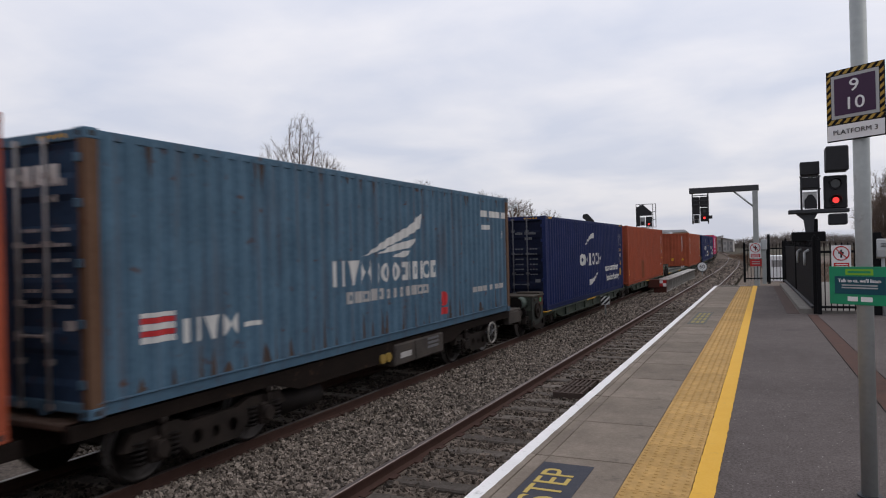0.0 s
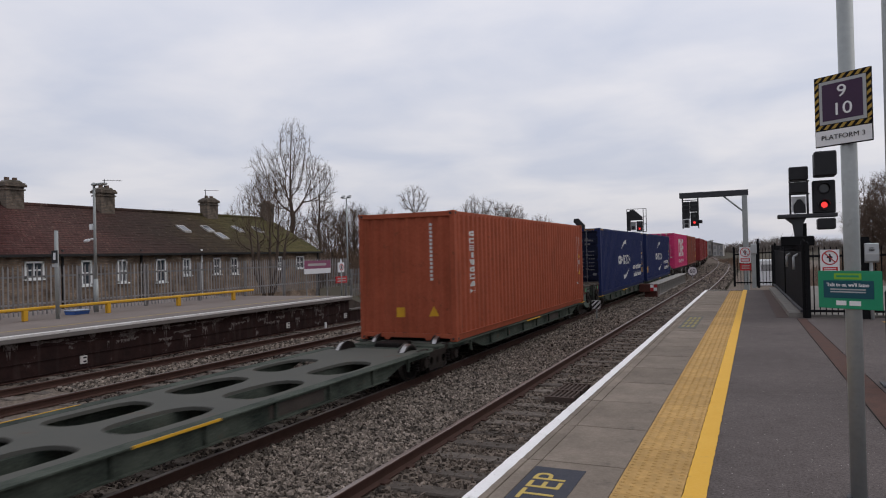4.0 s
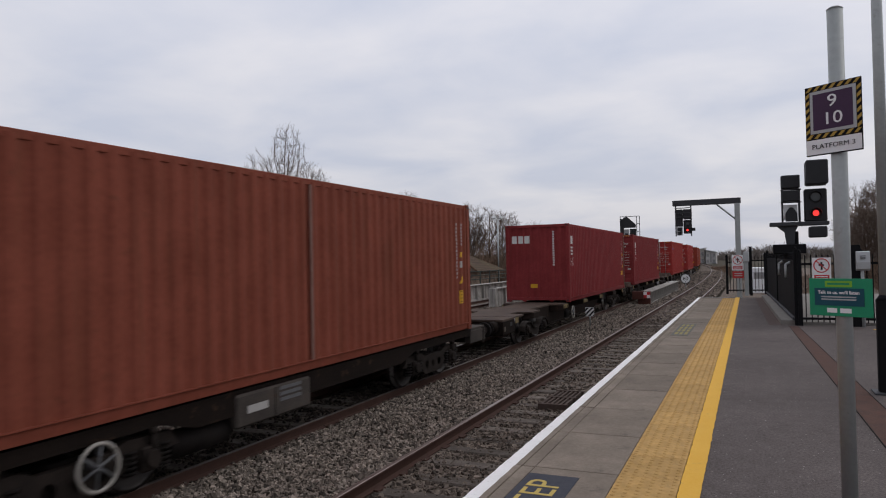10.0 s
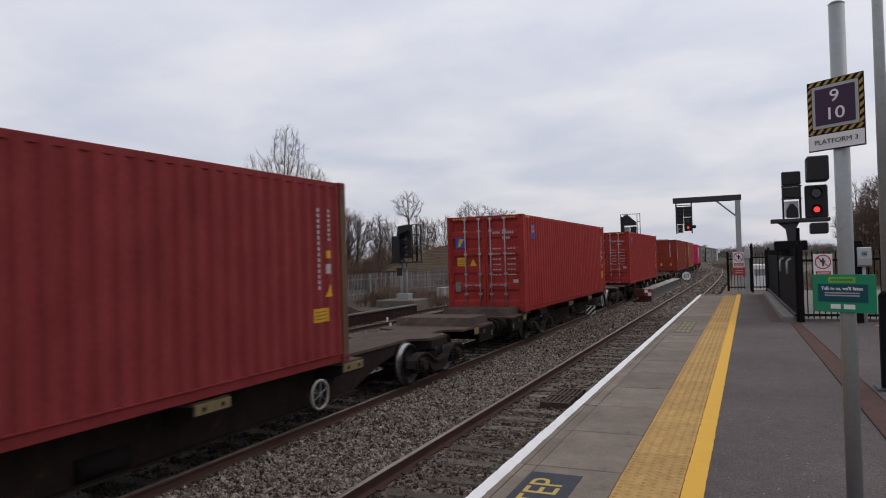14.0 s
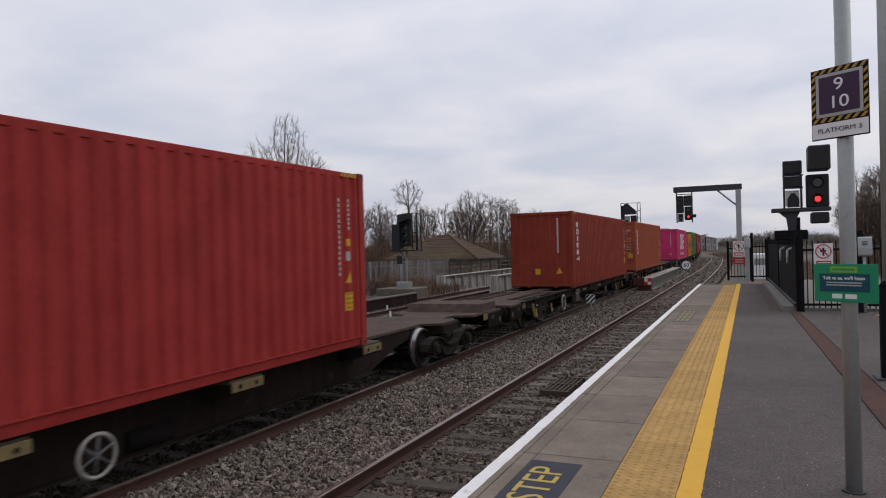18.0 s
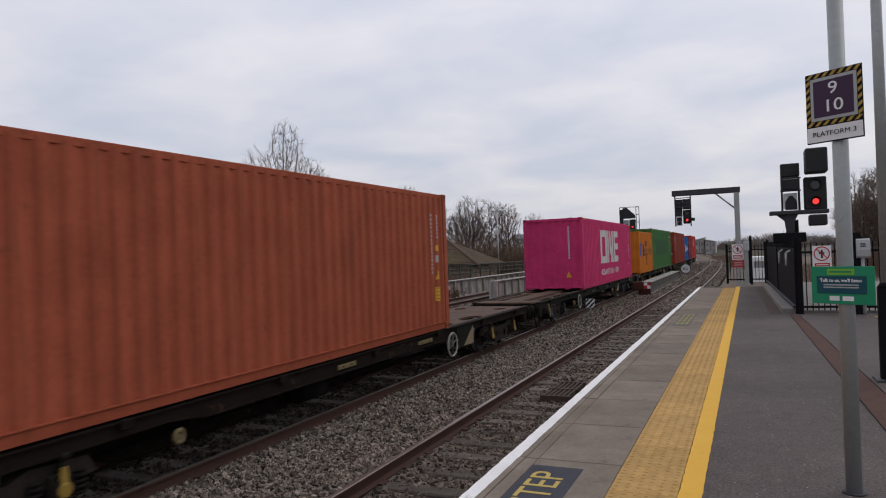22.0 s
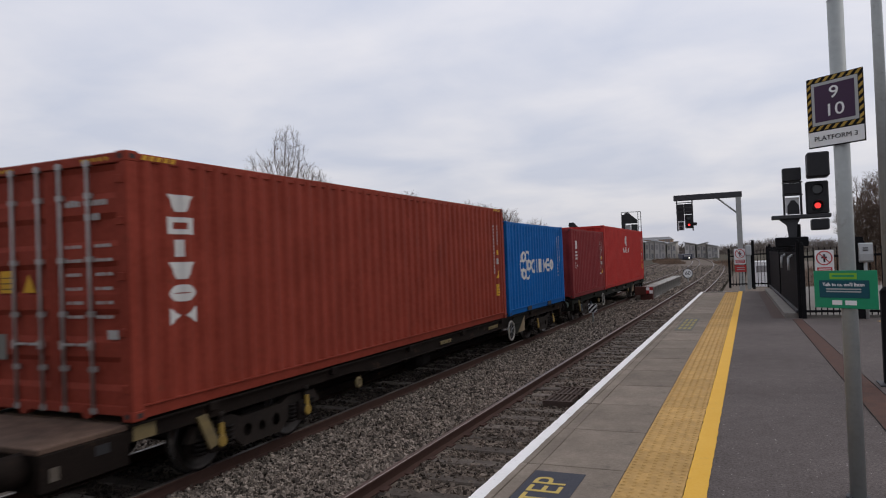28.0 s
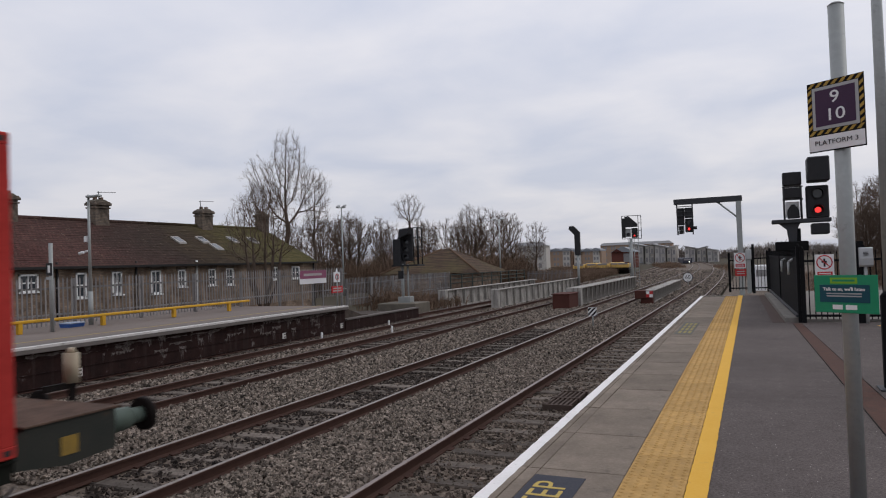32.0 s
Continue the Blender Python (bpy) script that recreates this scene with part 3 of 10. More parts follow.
# ---- building tools ----
class Geo:
    """Collects simple solids into one mesh."""

    def __init__(self):
        self.v, self.f, self.s = [], [], []

    def add(self, verts, faces, smooth=False):
        o = len(self.v)
        self.v += [tuple(p) for p in verts]
        self.f += [tuple(o + i for i in q) for q in faces]
        self.s += [smooth] * len(faces)
        return self

    def box(self, x0, x1, y0, y1, z0, z1, b=0.0, m=None):
        if b <= 0:
            vs = [(x, y, z) for x in (x0, x1) for y in (y0, y1) for z in (z0, z1)]
            fs = [(0, 1, 3, 2), (4, 6, 7, 5), (0, 4, 5, 1), (2, 3, 7, 6), (0, 2, 6, 4), (1, 5, 7, 3)]
        else:
            vs, idx = [], {}
            for i, x in enumerate((x0, x1)):
                for j, y in enumerate((y0, y1)):
                    for k, z in enumerate((z0, z1)):
                        sx, sy, sz = (b, -b)[i], (b, -b)[j], (b, -b)[k]
                        for a, p in enumerate(((x, y + sy, z + sz), (x + sx, y, z + sz), (x + sx, y + sy, z))):
                            idx[i, j, k, a] = len(vs)
                            vs.append(p)
            q = lambda *t: tuple(idx[u] for u in t)
            fs = []
            for e in (0, 1):
                fs.append(q((e, 0, 0, 0), (e, 0, 1, 0), (e, 1, 1, 0), (e, 1, 0, 0)))
                fs.append(q((0, e, 0, 1), (0, e, 1, 1), (1, e, 1, 1), (1, e, 0, 1)))
                fs.append(q((0, 0, e, 2), (0, 1, e, 2), (1, 1, e, 2), (1, 0, e, 2)))
            for p in (0, 1):
                for r in (0, 1):
                    fs.append(q((p, r, 0, 0), (p, r, 0, 1), (p, r, 1, 1), (p, r, 1, 0)))
                    fs.append(q((p, 0, r, 0), (p, 0, r, 2), (p, 1, r, 2), (p, 1, r, 0)))
                    fs.append(q((0, p, r, 1), (0, p, r, 2), (1, p, r, 2), (1, p, r, 1)))
                    for s in (0, 1):
                        fs.append(q((p, r, s, 0), (p, r, s, 1), (p, r, s, 2)))
        if m is not None:
            vs = [m @ Vector(p) for p in vs]
        return self.add(vs, fs)

    def rod(self, a, b, r0, r1=None, n=8, caps=True, smooth=True):
        a, b = Vector(a), Vector(b)
        r1 = r0 if r1 is None else r1
        d = (b - a).normalized()
        u = d.orthogonal().normalized()
        w = d.cross(u)
        vs = []
        for c, r in ((a, r0), (b, r1)):
            for i in range(n):
                t = 2 * math.pi * i / n
                vs.append(c + r * (math.cos(t) * u + math.sin(t) * w))
        self.add(vs, [(i, (i + 1) % n, n + (i + 1) % n, n + i) for i in range(n)], smooth)
        if caps:
            o = len(self.v) - 2 * n
            self.f += [tuple(o + i for i in reversed(range(n))), tuple(o + n + i for i in range(n))]
            self.s += [False, False]
        return self

    def pipe(self, pts, r, n=8):
        for a, b in zip(pts, pts[1:]):
            self.rod(a, b, r, r, n)
        return self

    def ring(self, centre, axis, big, small, n=24, k=6):
        c, d = Vector(centre), Vector(axis).normalized()
        u = d.orthogonal().normalized()
        w = d.cross(u)
        vs = []
        for i in range(n):
            t = 2 * math.pi * i / n
            e = math.cos(t) * u + math.sin(t) * w
            for j in range(k):
                p = 2 * math.pi * j / k
                vs.append(c + (big + small * math.cos(p)) * e + small * math.sin(p) * d)
        return self.add(vs, [(i * k + j, ((i + 1) % n) * k + j, ((i + 1) % n) * k + (j + 1) % k, i * k + (j + 1) % k)
                             for i in range(n) for j in range(k)], True)

    def prism(self, outline, a, b, axis="y"):
        """A closed outline pushed from a to b along an axis; the outline lies in the two other axes."""
        n = len(outline)
        put = {"y": lambda p, t: (p[0], t, p[1]), "x": lambda p, t: (t, p[0], p[1]), "z": lambda p, t: (p[0], p[1], t)}[axis]
        vs = [put(p, a) for p in outline] + [put(p, b) for p in outline]
        fs = [(i, (i + 1) % n, n + (i + 1) % n, n + i) for i in range(n)]
        return self.add(vs, fs + [tuple(reversed(range(n))), tuple(range(n, 2 * n))])

    def sheet(self, rows, smooth=False):
        """A sheet through rows of points, all rows of one length."""
        n = len(rows[0])
        vs = [p for row in rows for p in row]
        return self.add(vs, [(i * n + j, i * n + j + 1, (i + 1) * n + j + 1, (i + 1) * n + j)
                             for i in range(len(rows) - 1) for j in range(n - 1)], smooth)

    def mesh(self, name):
        me = bpy.data.meshes.new(name)
        me.from_pydata(self.v, [], self.f)
        me.polygons.foreach_set("use_smooth", self.s)
        bm = bmesh.new(); bm.from_mesh(me)
        if len(bm.faces) < 60000:
            bmesh.ops.recalc_face_normals(bm, faces=bm.faces)
        bm.to_mesh(me); bm.free()
        return me


def part(name, geo, material, parent=None, label="", at=None):
    """Links a Geo, or a ready mesh, as ONE mesh object under a thing or a part."""
    me = geo.mesh(name) if isinstance(geo, Geo) else geo
    if not me.materials:
        me.materials.append(material)
    ob = new(name, me)
    ob.parent = parent
    if at is not None:
        ob.matrix_basis = at
    return tagged(ob, label)


def thing(name, label, category, group="", at=None, kind=""):
    ob = new(name)
    ob.empty_display_size = 0.2
    if at is not None:
        ob.matrix_basis = at
    return tagged(ob, label, category, group, kind)


def piece(name, me, parent, at):
    ob = new(name, me)
    ob.parent, ob.matrix_basis = parent, at
    return ob


def lettering(text, size, material, name="lettering", spacing=1.0, extrude=0.001, bold=0.0):
    """A flat mesh of words in the built-in font, in its own x-y plane, centred."""
    cu = bpy.data.curves.new(name, "FONT")
    cu.body, cu.size, cu.extrude, cu.align_x, cu.align_y, cu.space_character = text, size, extrude, "CENTER", "CENTER", spacing
    cu.resolution_u, cu.offset = 3, bold
    tmp = bpy.data.objects.new(name, cu)
    scene.collection.objects.link(tmp)
    bpy.context.view_layer.update()
    me = bpy.data.meshes.new_from_object(tmp.evaluated_get(bpy.context.evaluated_depsgraph_get()))
    bpy.data.objects.remove(tmp)
    me.materials.clear()
    me.materials.append(material)
    return me


# ---- the plan: y runs along the line, x across it, z = 0 on the platforms ----
RAIL = -0.907
TRACKS = {"platform": -3.39, "freight": -7.22, "middle": -11.53, "far": -14.82}
BEND_Y, BEND_R = 55.0, 1500.0


def bend(y):
    """How far the line has swung to the left at y."""
    return 0.0 if y < BEND_Y else (y - BEND_Y) ** 2 / (2 * BEND_R)


def heading(y):
    return 0.0 if y < BEND_Y else math.degrees(math.atan((y - BEND_Y) / BEND_R))

# ---- ground and line ----
def grid_sheet(name, xs, ys, height, material):
    g = Geo()
    g.sheet([[(x - bend(y), y, height(x, y)) for x in xs] for y in ys], True)
    return part(name, g, material)


ground = Geo()
ground.add([(-2500, -400, -1.35), (2500, -400, -1.35), (2500, 4500, -1.35), (-2500, 4500, -1.35)], [(0, 1, 2, 3)])
tagged(part("ground", ground, M_SOIL), "bare brown winter soil reaching to the horizon", "ground", kind="structure")


def bed(x, y):
    return -1.085 + 0.035 * noise.noise((x * 0.8, y * 0.8, 0)) + 0.018 * noise.noise((x * 4, y * 4, 3))


xs_bed = [-17.4, -16.6] + [-16.4 + 0.2 * i for i in range(73)]
ys_bed = [-12 + 0.25 * i for i in range(220)] + [43 + 2 * i for i in range(40)] + [125 + 12 * i for i in range(30)]
ballast = grid_sheet("ballast", xs_bed, ys_bed, lambda x, y: -1.5 if x < -17 else bed(x, y), M_BALLAST)
tagged(ballast, "dusty grey track ballast between the running rails", "ballast", kind="structure")


def stones(name, zones, material, label):
    """Loose ballast: many small broken stones, joined."""
    rng = np.random.RandomState(7 + len(name))
    lump = np.array([(x, y, z) for x in (-0.62, 0.62) for y in (-0.62, 0.62) for z in (-0.55, 0.55)])
    tri = np.array([(0, 1, 3), (0, 3, 2), (4, 6, 7), (4, 7, 5), (0, 4, 5), (0, 5, 1), (2, 3, 7), (2, 7, 6), (0, 2, 6), (0, 6, 4), (1, 5, 7), (1, 7, 3)])
    vs, n = [], 0
    for x0, x1, y0, y1, count, size, lift in zones:
        p = np.stack([rng.uniform(x0, x1, count), rng.uniform(y0, y1, count)], 1)
        z = np.array([bed(a, b) for a, b in p]) + lift + rng.uniform(-0.012, 0.016, count)
        s = size * rng.uniform(0.6, 1.3, (count, 1, 1)) * rng.uniform(0.45, 1.35, (count, 1, 3))
        shape = (lump[None] + rng.uniform(-0.28, 0.28, (count, 8, 3))) * s
        q = rng.normal(size=(count, 4)); q /= np.linalg.norm(q, axis=1)[:, None]
        w, a, b, c = q.T
        rot = np.stack([np.stack([1 - 2 * (b * b + c * c), 2 * (a * b - c * w), 2 * (a * c + b * w)], 1),
                        np.stack([2 * (a * b + c * w), 1 - 2 * (a * a + c * c), 2 * (b * c - a * w)], 1),
                        np.stack([2 * (a * c - b * w), 2 * (b * c + a * w), 1 - 2 * (a * a + b * b)], 1)], 1)
        shape = np.einsum("nij,nkj->nki", rot, shape)
        p[:, 0] -= np.maximum(p[:, 1] - BEND_Y, 0) ** 2 / (2 * BEND_R)
        shape += np.concatenate([p, z[:, None]], 1)[:, None]
        vs.append(shape.reshape(-1, 3)); n += count
    vs = np.concatenate(vs)
    fs = (tri[None] + (np.arange(n) * 8)[:, None, None]).reshape(-1)
    me = bpy.data.meshes.new(name)
    me.vertices.add(len(vs)); me.vertices.foreach_set("co", vs.reshape(-1).astype(np.float32))
    me.loops.add(len(fs)); me.loops.foreach_set("vertex_index", fs.astype(np.int32))
    k = len(fs) // 3
    me.polygons.add(k)
    me.polygons.foreach_set("loop_start", (np.arange(k) * 3).astype(np.int32))
    me.polygons.foreach_set("use_smooth", np.zeros(k, dtype=bool))
    me.update(calc_edges=True); me.validate()
    return tagged(part(name, me, material), label, "ballast", kind="stuff")


near_gap = [(-6.35, -4.25, 2.5, 9.0, 15000, 0.031, 0.03), (-6.35, -4.25, 9.0, 18.0, 14500, 0.032, 0.03), (-6.35, -4.25, 18.0, 40.0, 11000, 0.040, 0.03)]
six_foot = [(-10.7, -8.1, 6.0, 16.0, 11500, 0.033, 0.03), (-10.7, -8.1, 16.0, 38.0, 9500, 0.043, 0.03),
            (-13.9, -12.4, 10.0, 36.0, 6000, 0.042, 0.02)]
far_bed = [(-6.35, -4.25, 40.0, 62.0, 3200, 0.066, 0.03), (-10.7, -8.1, 38.0, 62.0, 3200, 0.066, 0.03), (-13.9, -12.4, 36.0, 62.0, 2200, 0.066, 0.02), (-4.05, -1.95, 30.0, 58.0, 3000, 0.055, 0.0), (-7.95, -6.45, 26.0, 58.0, 2200, 0.055, 0.0), (-12.2, -10.85, 30.0, 58.0, 1600, 0.055, 0.0),
           (-6.4, -1.9, 58.0, 125.0, 6500, 0.105, 0.02), (-10.9, -6.4, 58.0, 125.0, 6000, 0.105, 0.02), (-16.5, -10.9, 58.0, 125.0, 7000, 0.11, 0.02)]
stones("ballast_stones", near_gap + six_foot + far_bed, M_STONE, "loose broken grey granite stones heaped between the tracks")
near_bed = [(-4.05, -1.95, 3.0, 12.0, 9000, 0.032, -0.004), (-4.05, -1.95, 12.0, 30.0, 8000, 0.035, -0.004)]
stones("dusty_ballast_stones", near_bed, M_STONE_MID, "dusty brown ballast stones on the near track")
stones("pale_ballast_stones", [(-2.75, -1.95, 7.0, 15.5, 1100, 0.030, 0.012), (-2.7, -2.1, 17.0, 24.0, 500, 0.032, 0.012)], M_STONE_PALE, "lime-dusted pale stones lying beside the platform wall")
four_foot = [(-7.85, -6.55, 3.0, 26.0, 9500, 0.034, -0.004),
             (-12.2, -10.85, 9.0, 30.0, 3500, 0.038, -0.008), (-15.5, -14.1, 10.0, 30.0, 3000, 0.038, -0.008), (-8.15, -7.95, 3.0, 26.0, 1300, 0.034, 0.0),
             (-6.5, -6.3, 3.0, 26.0, 1300, 0.034, 0.0)]
stones("oily_ballast_stones", four_foot, M_STONE_DARK, "dark grimy ballast stones lying between the rails")

# ---- the four tracks ----
RAIL_HALF = [(-0.07, 0.0), (-0.07, 0.012), (-0.012, 0.035), (-0.009, 0.115), (-0.036, 0.125), (-0.036, 0.15), (-0.028, 0.159)]
PROFILE = RAIL_HALF + [(-x, z) for x, z in reversed(RAIL_HALF)]
ys_rail = [-14, 0, 14, 28, 42, 55] + [55 + 8 * i for i in range(1, 40)]
sleeper = Geo().box(-1.25, 1.25, -0.13, 0.13, -0.20, 0.0, 0.02).mesh("sleeper")
sleeper.materials.append(M_SLEEPER)
for track, x0 in TRACKS.items():
    tk = tagged(thing("railway_track", "", "track", "parallel running lines", pose(x0, 0, 0)),
                "steel rails on concrete sleepers, " + {"platform": "beside the near platform", "freight": "under the freight train",
                "middle": "the through line beyond the train", "far": "beside the opposite platform"}[track], kind="structure")
    for side in (-1, 1):
        g, h = Geo(), Geo()
        rows = [[(side * 0.7525 + px - bend(y), y, RAIL - 0.159 + pz) for px, pz in PROFILE] for y in ys_rail]
        g.sheet(rows, False)
        g.prism([(side * 0.7525 + px, RAIL - 0.159 + pz) for px, pz in PROFILE], -14.01, -14.0)
        h.sheet([[(side * 0.7525 - bend(y) + px, y, RAIL + pz) for px, pz in ((-0.033, -0.004), (-0.024, 0.003), (0.024, 0.003), (0.033, -0.004))] for y in ys_rail])
        rail = part("rail", g, M_RAIL_SIDE, tk, "rusty brown running rail")
        part("rail_head", h, {"freight": M_RAIL_BRIGHT, "platform": M_RAIL_HEAD}.get(track, M_RAIL_DULL), rail, "polished rail head")
    for i in range(92):
        y = -4 + i * 0.65 + (0.1 if track != "freight" else 0)
        sl = piece("sleeper", sleeper, tk, pose(0, y, -1.064 + 0.010 * math.sin(i * 1.7)))
    chairs = Geo()
    for i in range(60):
        y = -4 + i * 0.65 + (0.1 if track != "freight" else 0)
        for side in (-1, 1):
            chairs.box(side * 0.7525 - 0.14, side * 0.7525 + 0.14, y - 0.08, y + 0.08, -1.075, -1.045)
    tagged(part("rail_chairs", chairs, M_RAIL_SIDE, tk), kind="stuff")

# ---- the near platform ----
EDGE, END_Y, BACK = -1.806, 28.5, -9.0
plat = tagged(thing("platform", "grey paved station platform with a painted edge", "platform"), kind="structure")
body = Geo().box(EDGE + 0.10, 9.0, BACK, END_Y, -1.3, -0.06)
part("platform_wall", body, M_BRICK_DARK, plat, "dark brick platform wall")
part("tarmac", Geo().box(-0.33, 9.0, BACK, 17.6, -0.06, 0.0).box(-0.33, 0.9, 17.6, END_Y, -0.06, 0.0), M_TARMAC, plat, "worn dark tarmac")
part("joint_bed", Geo().box(EDGE + 0.02, -0.33, BACK, END_Y, -0.09, -0.012), M_JOINT, plat)
SLAB = 1.14
slab_a = Geo().box(EDGE, -1.664, 0.004, SLAB - 0.009, -0.075, 0.0, 0.004).mesh("coping_slab")
slab_b = Geo().box(-1.552, -0.915, 0.004, SLAB - 0.009, -0.075, 0.0, 0.004).mesh("paving_slab")
slab_c = Geo().box(-1.658, -1.558, 0.004, SLAB - 0.009, -0.075, -0.001, 0.003).mesh("edge_strip")
slab_c.materials.append(M_SLAB)
tile = Geo().box(-0.91, -0.475, 0.004, 0.566, -0.05, 0.003, 0.003)
for i in range(6):
    for j in range(8):
        cx, cy = -0.875 + i * 0.073, 0.035 + j * 0.070
        tile.add([(cx + 0.018 * math.cos(a) * k, cy + 0.018 * math.sin(a) * k, zz) for k, zz in ((1.0, 0.003), (0.62, 0.009)) for a in [t * math.pi / 3 for t in range(6)]],
                 [(t, (t + 1) % 6, 6 + (t + 1) % 6, 6 + t) for t in range(6)] + [(6, 7, 8, 9, 10, 11)])
tile = tile.mesh("tactile_tile")
slab_a.materials.append(M_SLAB); slab_b.materials.append(M_SLAB); tile.materials.append(M_TACTILE)
rng = random.Random(4)
i0 = int((BACK - 5.22) / SLAB)
for i in range(i0, 22):
    y = 5.22 + SLAB * i
    if y + SLAB > END_Y + 0.3:
        continue
    piece("coping_slab", slab_a, plat, pose(0, y, rng.uniform(-0.003, 0.002), rng.uniform(-0.1, 0.1), 0, 0))
    piece("paving_slab", slab_b, plat, pose(0, y, rng.uniform(-0.003, 0.002), rng.uniform(-0.1, 0.1), 0, 0))
    piece("edge_strip", slab_c, plat, pose(0, y, rng.uniform(-0.003, 0.001)))
    for k in (0, 0.57):
        piece("tactile_tile", tile, plat, pose(0, y + k, rng.uniform(-0.002, 0.001)))


def ragged_line(x0, x1, y0, y1, z, step, wob, seed):
    """A painted line whose edges wander a little."""
    r, rows = random.Random(seed), []
    y = y0
    while y < y1:
        rows.append([(x0 + r.uniform(-wob, wob), y, z), (x1 + r.uniform(-wob, wob), y, z)])
        y += step
    return Geo().sheet(rows)


part("white_line", ragged_line(EDGE - 0.003, EDGE + 0.098, BACK, END_Y - 0.02, 0.0045, 0.07, 0.004, 1), M_WHITE_LINE, plat, "worn white edge line")
part("yellow_line", ragged_line(-0.470, -0.325, BACK, END_Y - 0.02, 0.0065, 0.06, 0.003, 2), M_YELLOW_LINE, plat, "bold yellow safety line")
part("kerb_strip", Geo().prism([(0.43, 28.4), (0.66, 17.6), (0.95, 17.6), (0.62, 28.4)], -0.02, 0.10, "z"), M_CONCRETE, plat, "raised concrete kerb under the railing")
part("stained_strip", Geo().prism([(0.20, 28.4), (0.40, 17.45), (0.66, 17.45), (0.43, 28.4)], 0.0, 0.005, "z"), surface("stained_strip", (0.085, 0.060, 0.052), (0.13, 0.095, 0.082), 3.0, 0.9, bump=0.3), plat, "brown-stained strip beside the kerb")
part("drain_channel", Geo().prism([(0.80, 17.2), (0.98, 17.2), (1.33, 6.0), (1.02, 6.0)], 0.0, 0.005, "z"),
     surface("rusty_drain", (0.060, 0.034, 0.028), (0.105, 0.056, 0.042), 5.0, 0.85, bump=0.4, fine=60, amount=1.0, spots=(0.150, 0.070, 0.038), spot_amount=0.6, spot_scale=2.2), plat, "rust-stained drain channel")
for ka, kb in ((-0.012, 0.012), (0.985, 1.015)):
    part("drain_edge", Geo().prism([(0.80 + 0.18 * ka, 17.2), (0.80 + 0.18 * kb, 17.2), (1.02 + 0.31 * kb, 6.0), (1.02 + 0.31 * ka, 6.0)], 0.0, 0.009, "z"), M_JOINT, plat)
for yy, st, txt in ((4.18, 1.0, "STEP"),):
    pt = part("painted_patch", Geo().box(-1.545, -1.165, 3.55, 5.04, 0.0, 0.0045), M_PATCH, plat, "dark painted warning patch with yellow letters")
    me = lettering("STEP", 0.345, M_PATCH_YELLOW)
    part("lettering", me, M_PATCH_YELLOW, pt, at=pose(-1.355, 4.545, 0.006, 0, 0, 90))
far_patch = part("painted_patch", Geo().box(-1.49, -1.15, 14.8, 17.4, 0.0, 0.0045), surface("faded_patch", (0.115, 0.112, 0.10), (0.15, 0.14, 0.125), 6, 0.9), plat, "faded warning patch")
bars = Geo()
for k in range(3):
    for j in range(4):
        bars.box(-1.44 + k * 0.095, -1.38 + k * 0.095, 15.0 + j * 0.58, 15.42 + j * 0.58, 0.0045, 0.006)
part("faded_bars", bars, M_WORN_LETTERS, far_patch)
part("end_ramp", Geo().prism([(28.5, -0.01), (28.5, -1.3), (34.5, -1.3), (34.5, -0.95)], -1.55, 0.9, "x"), M_CONCRETE, plat, "concrete ramp at the platform end")
part("ramp_lip", Geo().box(-1.75, -0.7, 28.5, 28.95, -0.10, -0.02, 0.01), M_CONCRETE, plat)
# cess walkway right of the line past the platform
tagged(part("cess_ground", Geo().box(-1.7, 40, 30.0, 140, -1.32, -1.02), M_BALLAST), "stony ground beside the line past the platform", "ground", kind="structure")
grate = thing("track_grating", "dark steel grating laid between the rails", "grating", at=pose(-3.25, 12.72, -1.07))
for k in range(6):
    part("bar", Geo().box(-0.24 + k * 0.085, -0.20 + k * 0.085, -0.64, 0.64, 0.02, 0.09, 0.004), M_GRATE, grate)
for y in (-0.66, 0.0, 0.66):
    part("cross_bar", Geo().box(-0.27, 0.27, y - 0.03, y + 0.03, -0.03, 0.10, 0.004), M_GRATE, grate)
part("pit", Geo().box(-0.26, 0.26, -0.66, 0.66, -0.05, 0.012), M_JOINT, grate, "dark pit under the bars")

# ---- the opposite platform ----
OPP, OPP_END, OPP_BACK = -15.35, 24.6, -23.0
opp = tagged(thing("opposite_platform", "old platform with a white edge and dark brick wall", "platform"), kind="structure")
part("platform_wall", Geo().box(-16.0, OPP - 0.18, BACK - 6, OPP_END, -1.35, -0.16), M_BRICK_DARK, opp, "soot-blackened brick wall with white runs")
part("coping", Geo().box(-16.05, OPP, BACK - 6, OPP_END, -0.16, 0.0, 0.012), M_DECK_EDGE, opp)
part("white_line", ragged_line(OPP - 0.24, OPP + 0.003, BACK - 6, OPP_END, 0.0045, 0.15, 0.010, 5), M_WHITE_OLD, opp, "white edge line")
rng = random.Random(12)


def lime_blot(w, h):
    """An irregular lime run: a ragged patch with a few fingers running down."""
    top = [(w * k / 8, rng.uniform(-0.02, 0.02)) for k in range(9)]
    low = [(w * k / 8 + rng.uniform(-0.01, 0.01), -h * rng.choice((0.12, 0.25, 0.5, 1.0)) * rng.uniform(0.6, 1.0)) for k in range(8, -1, -1)]
    me = Geo().prism(top + low, 0, 0.004, "x").mesh("lime_run")
    me.materials.append(M_LIME_RUN)
    return me


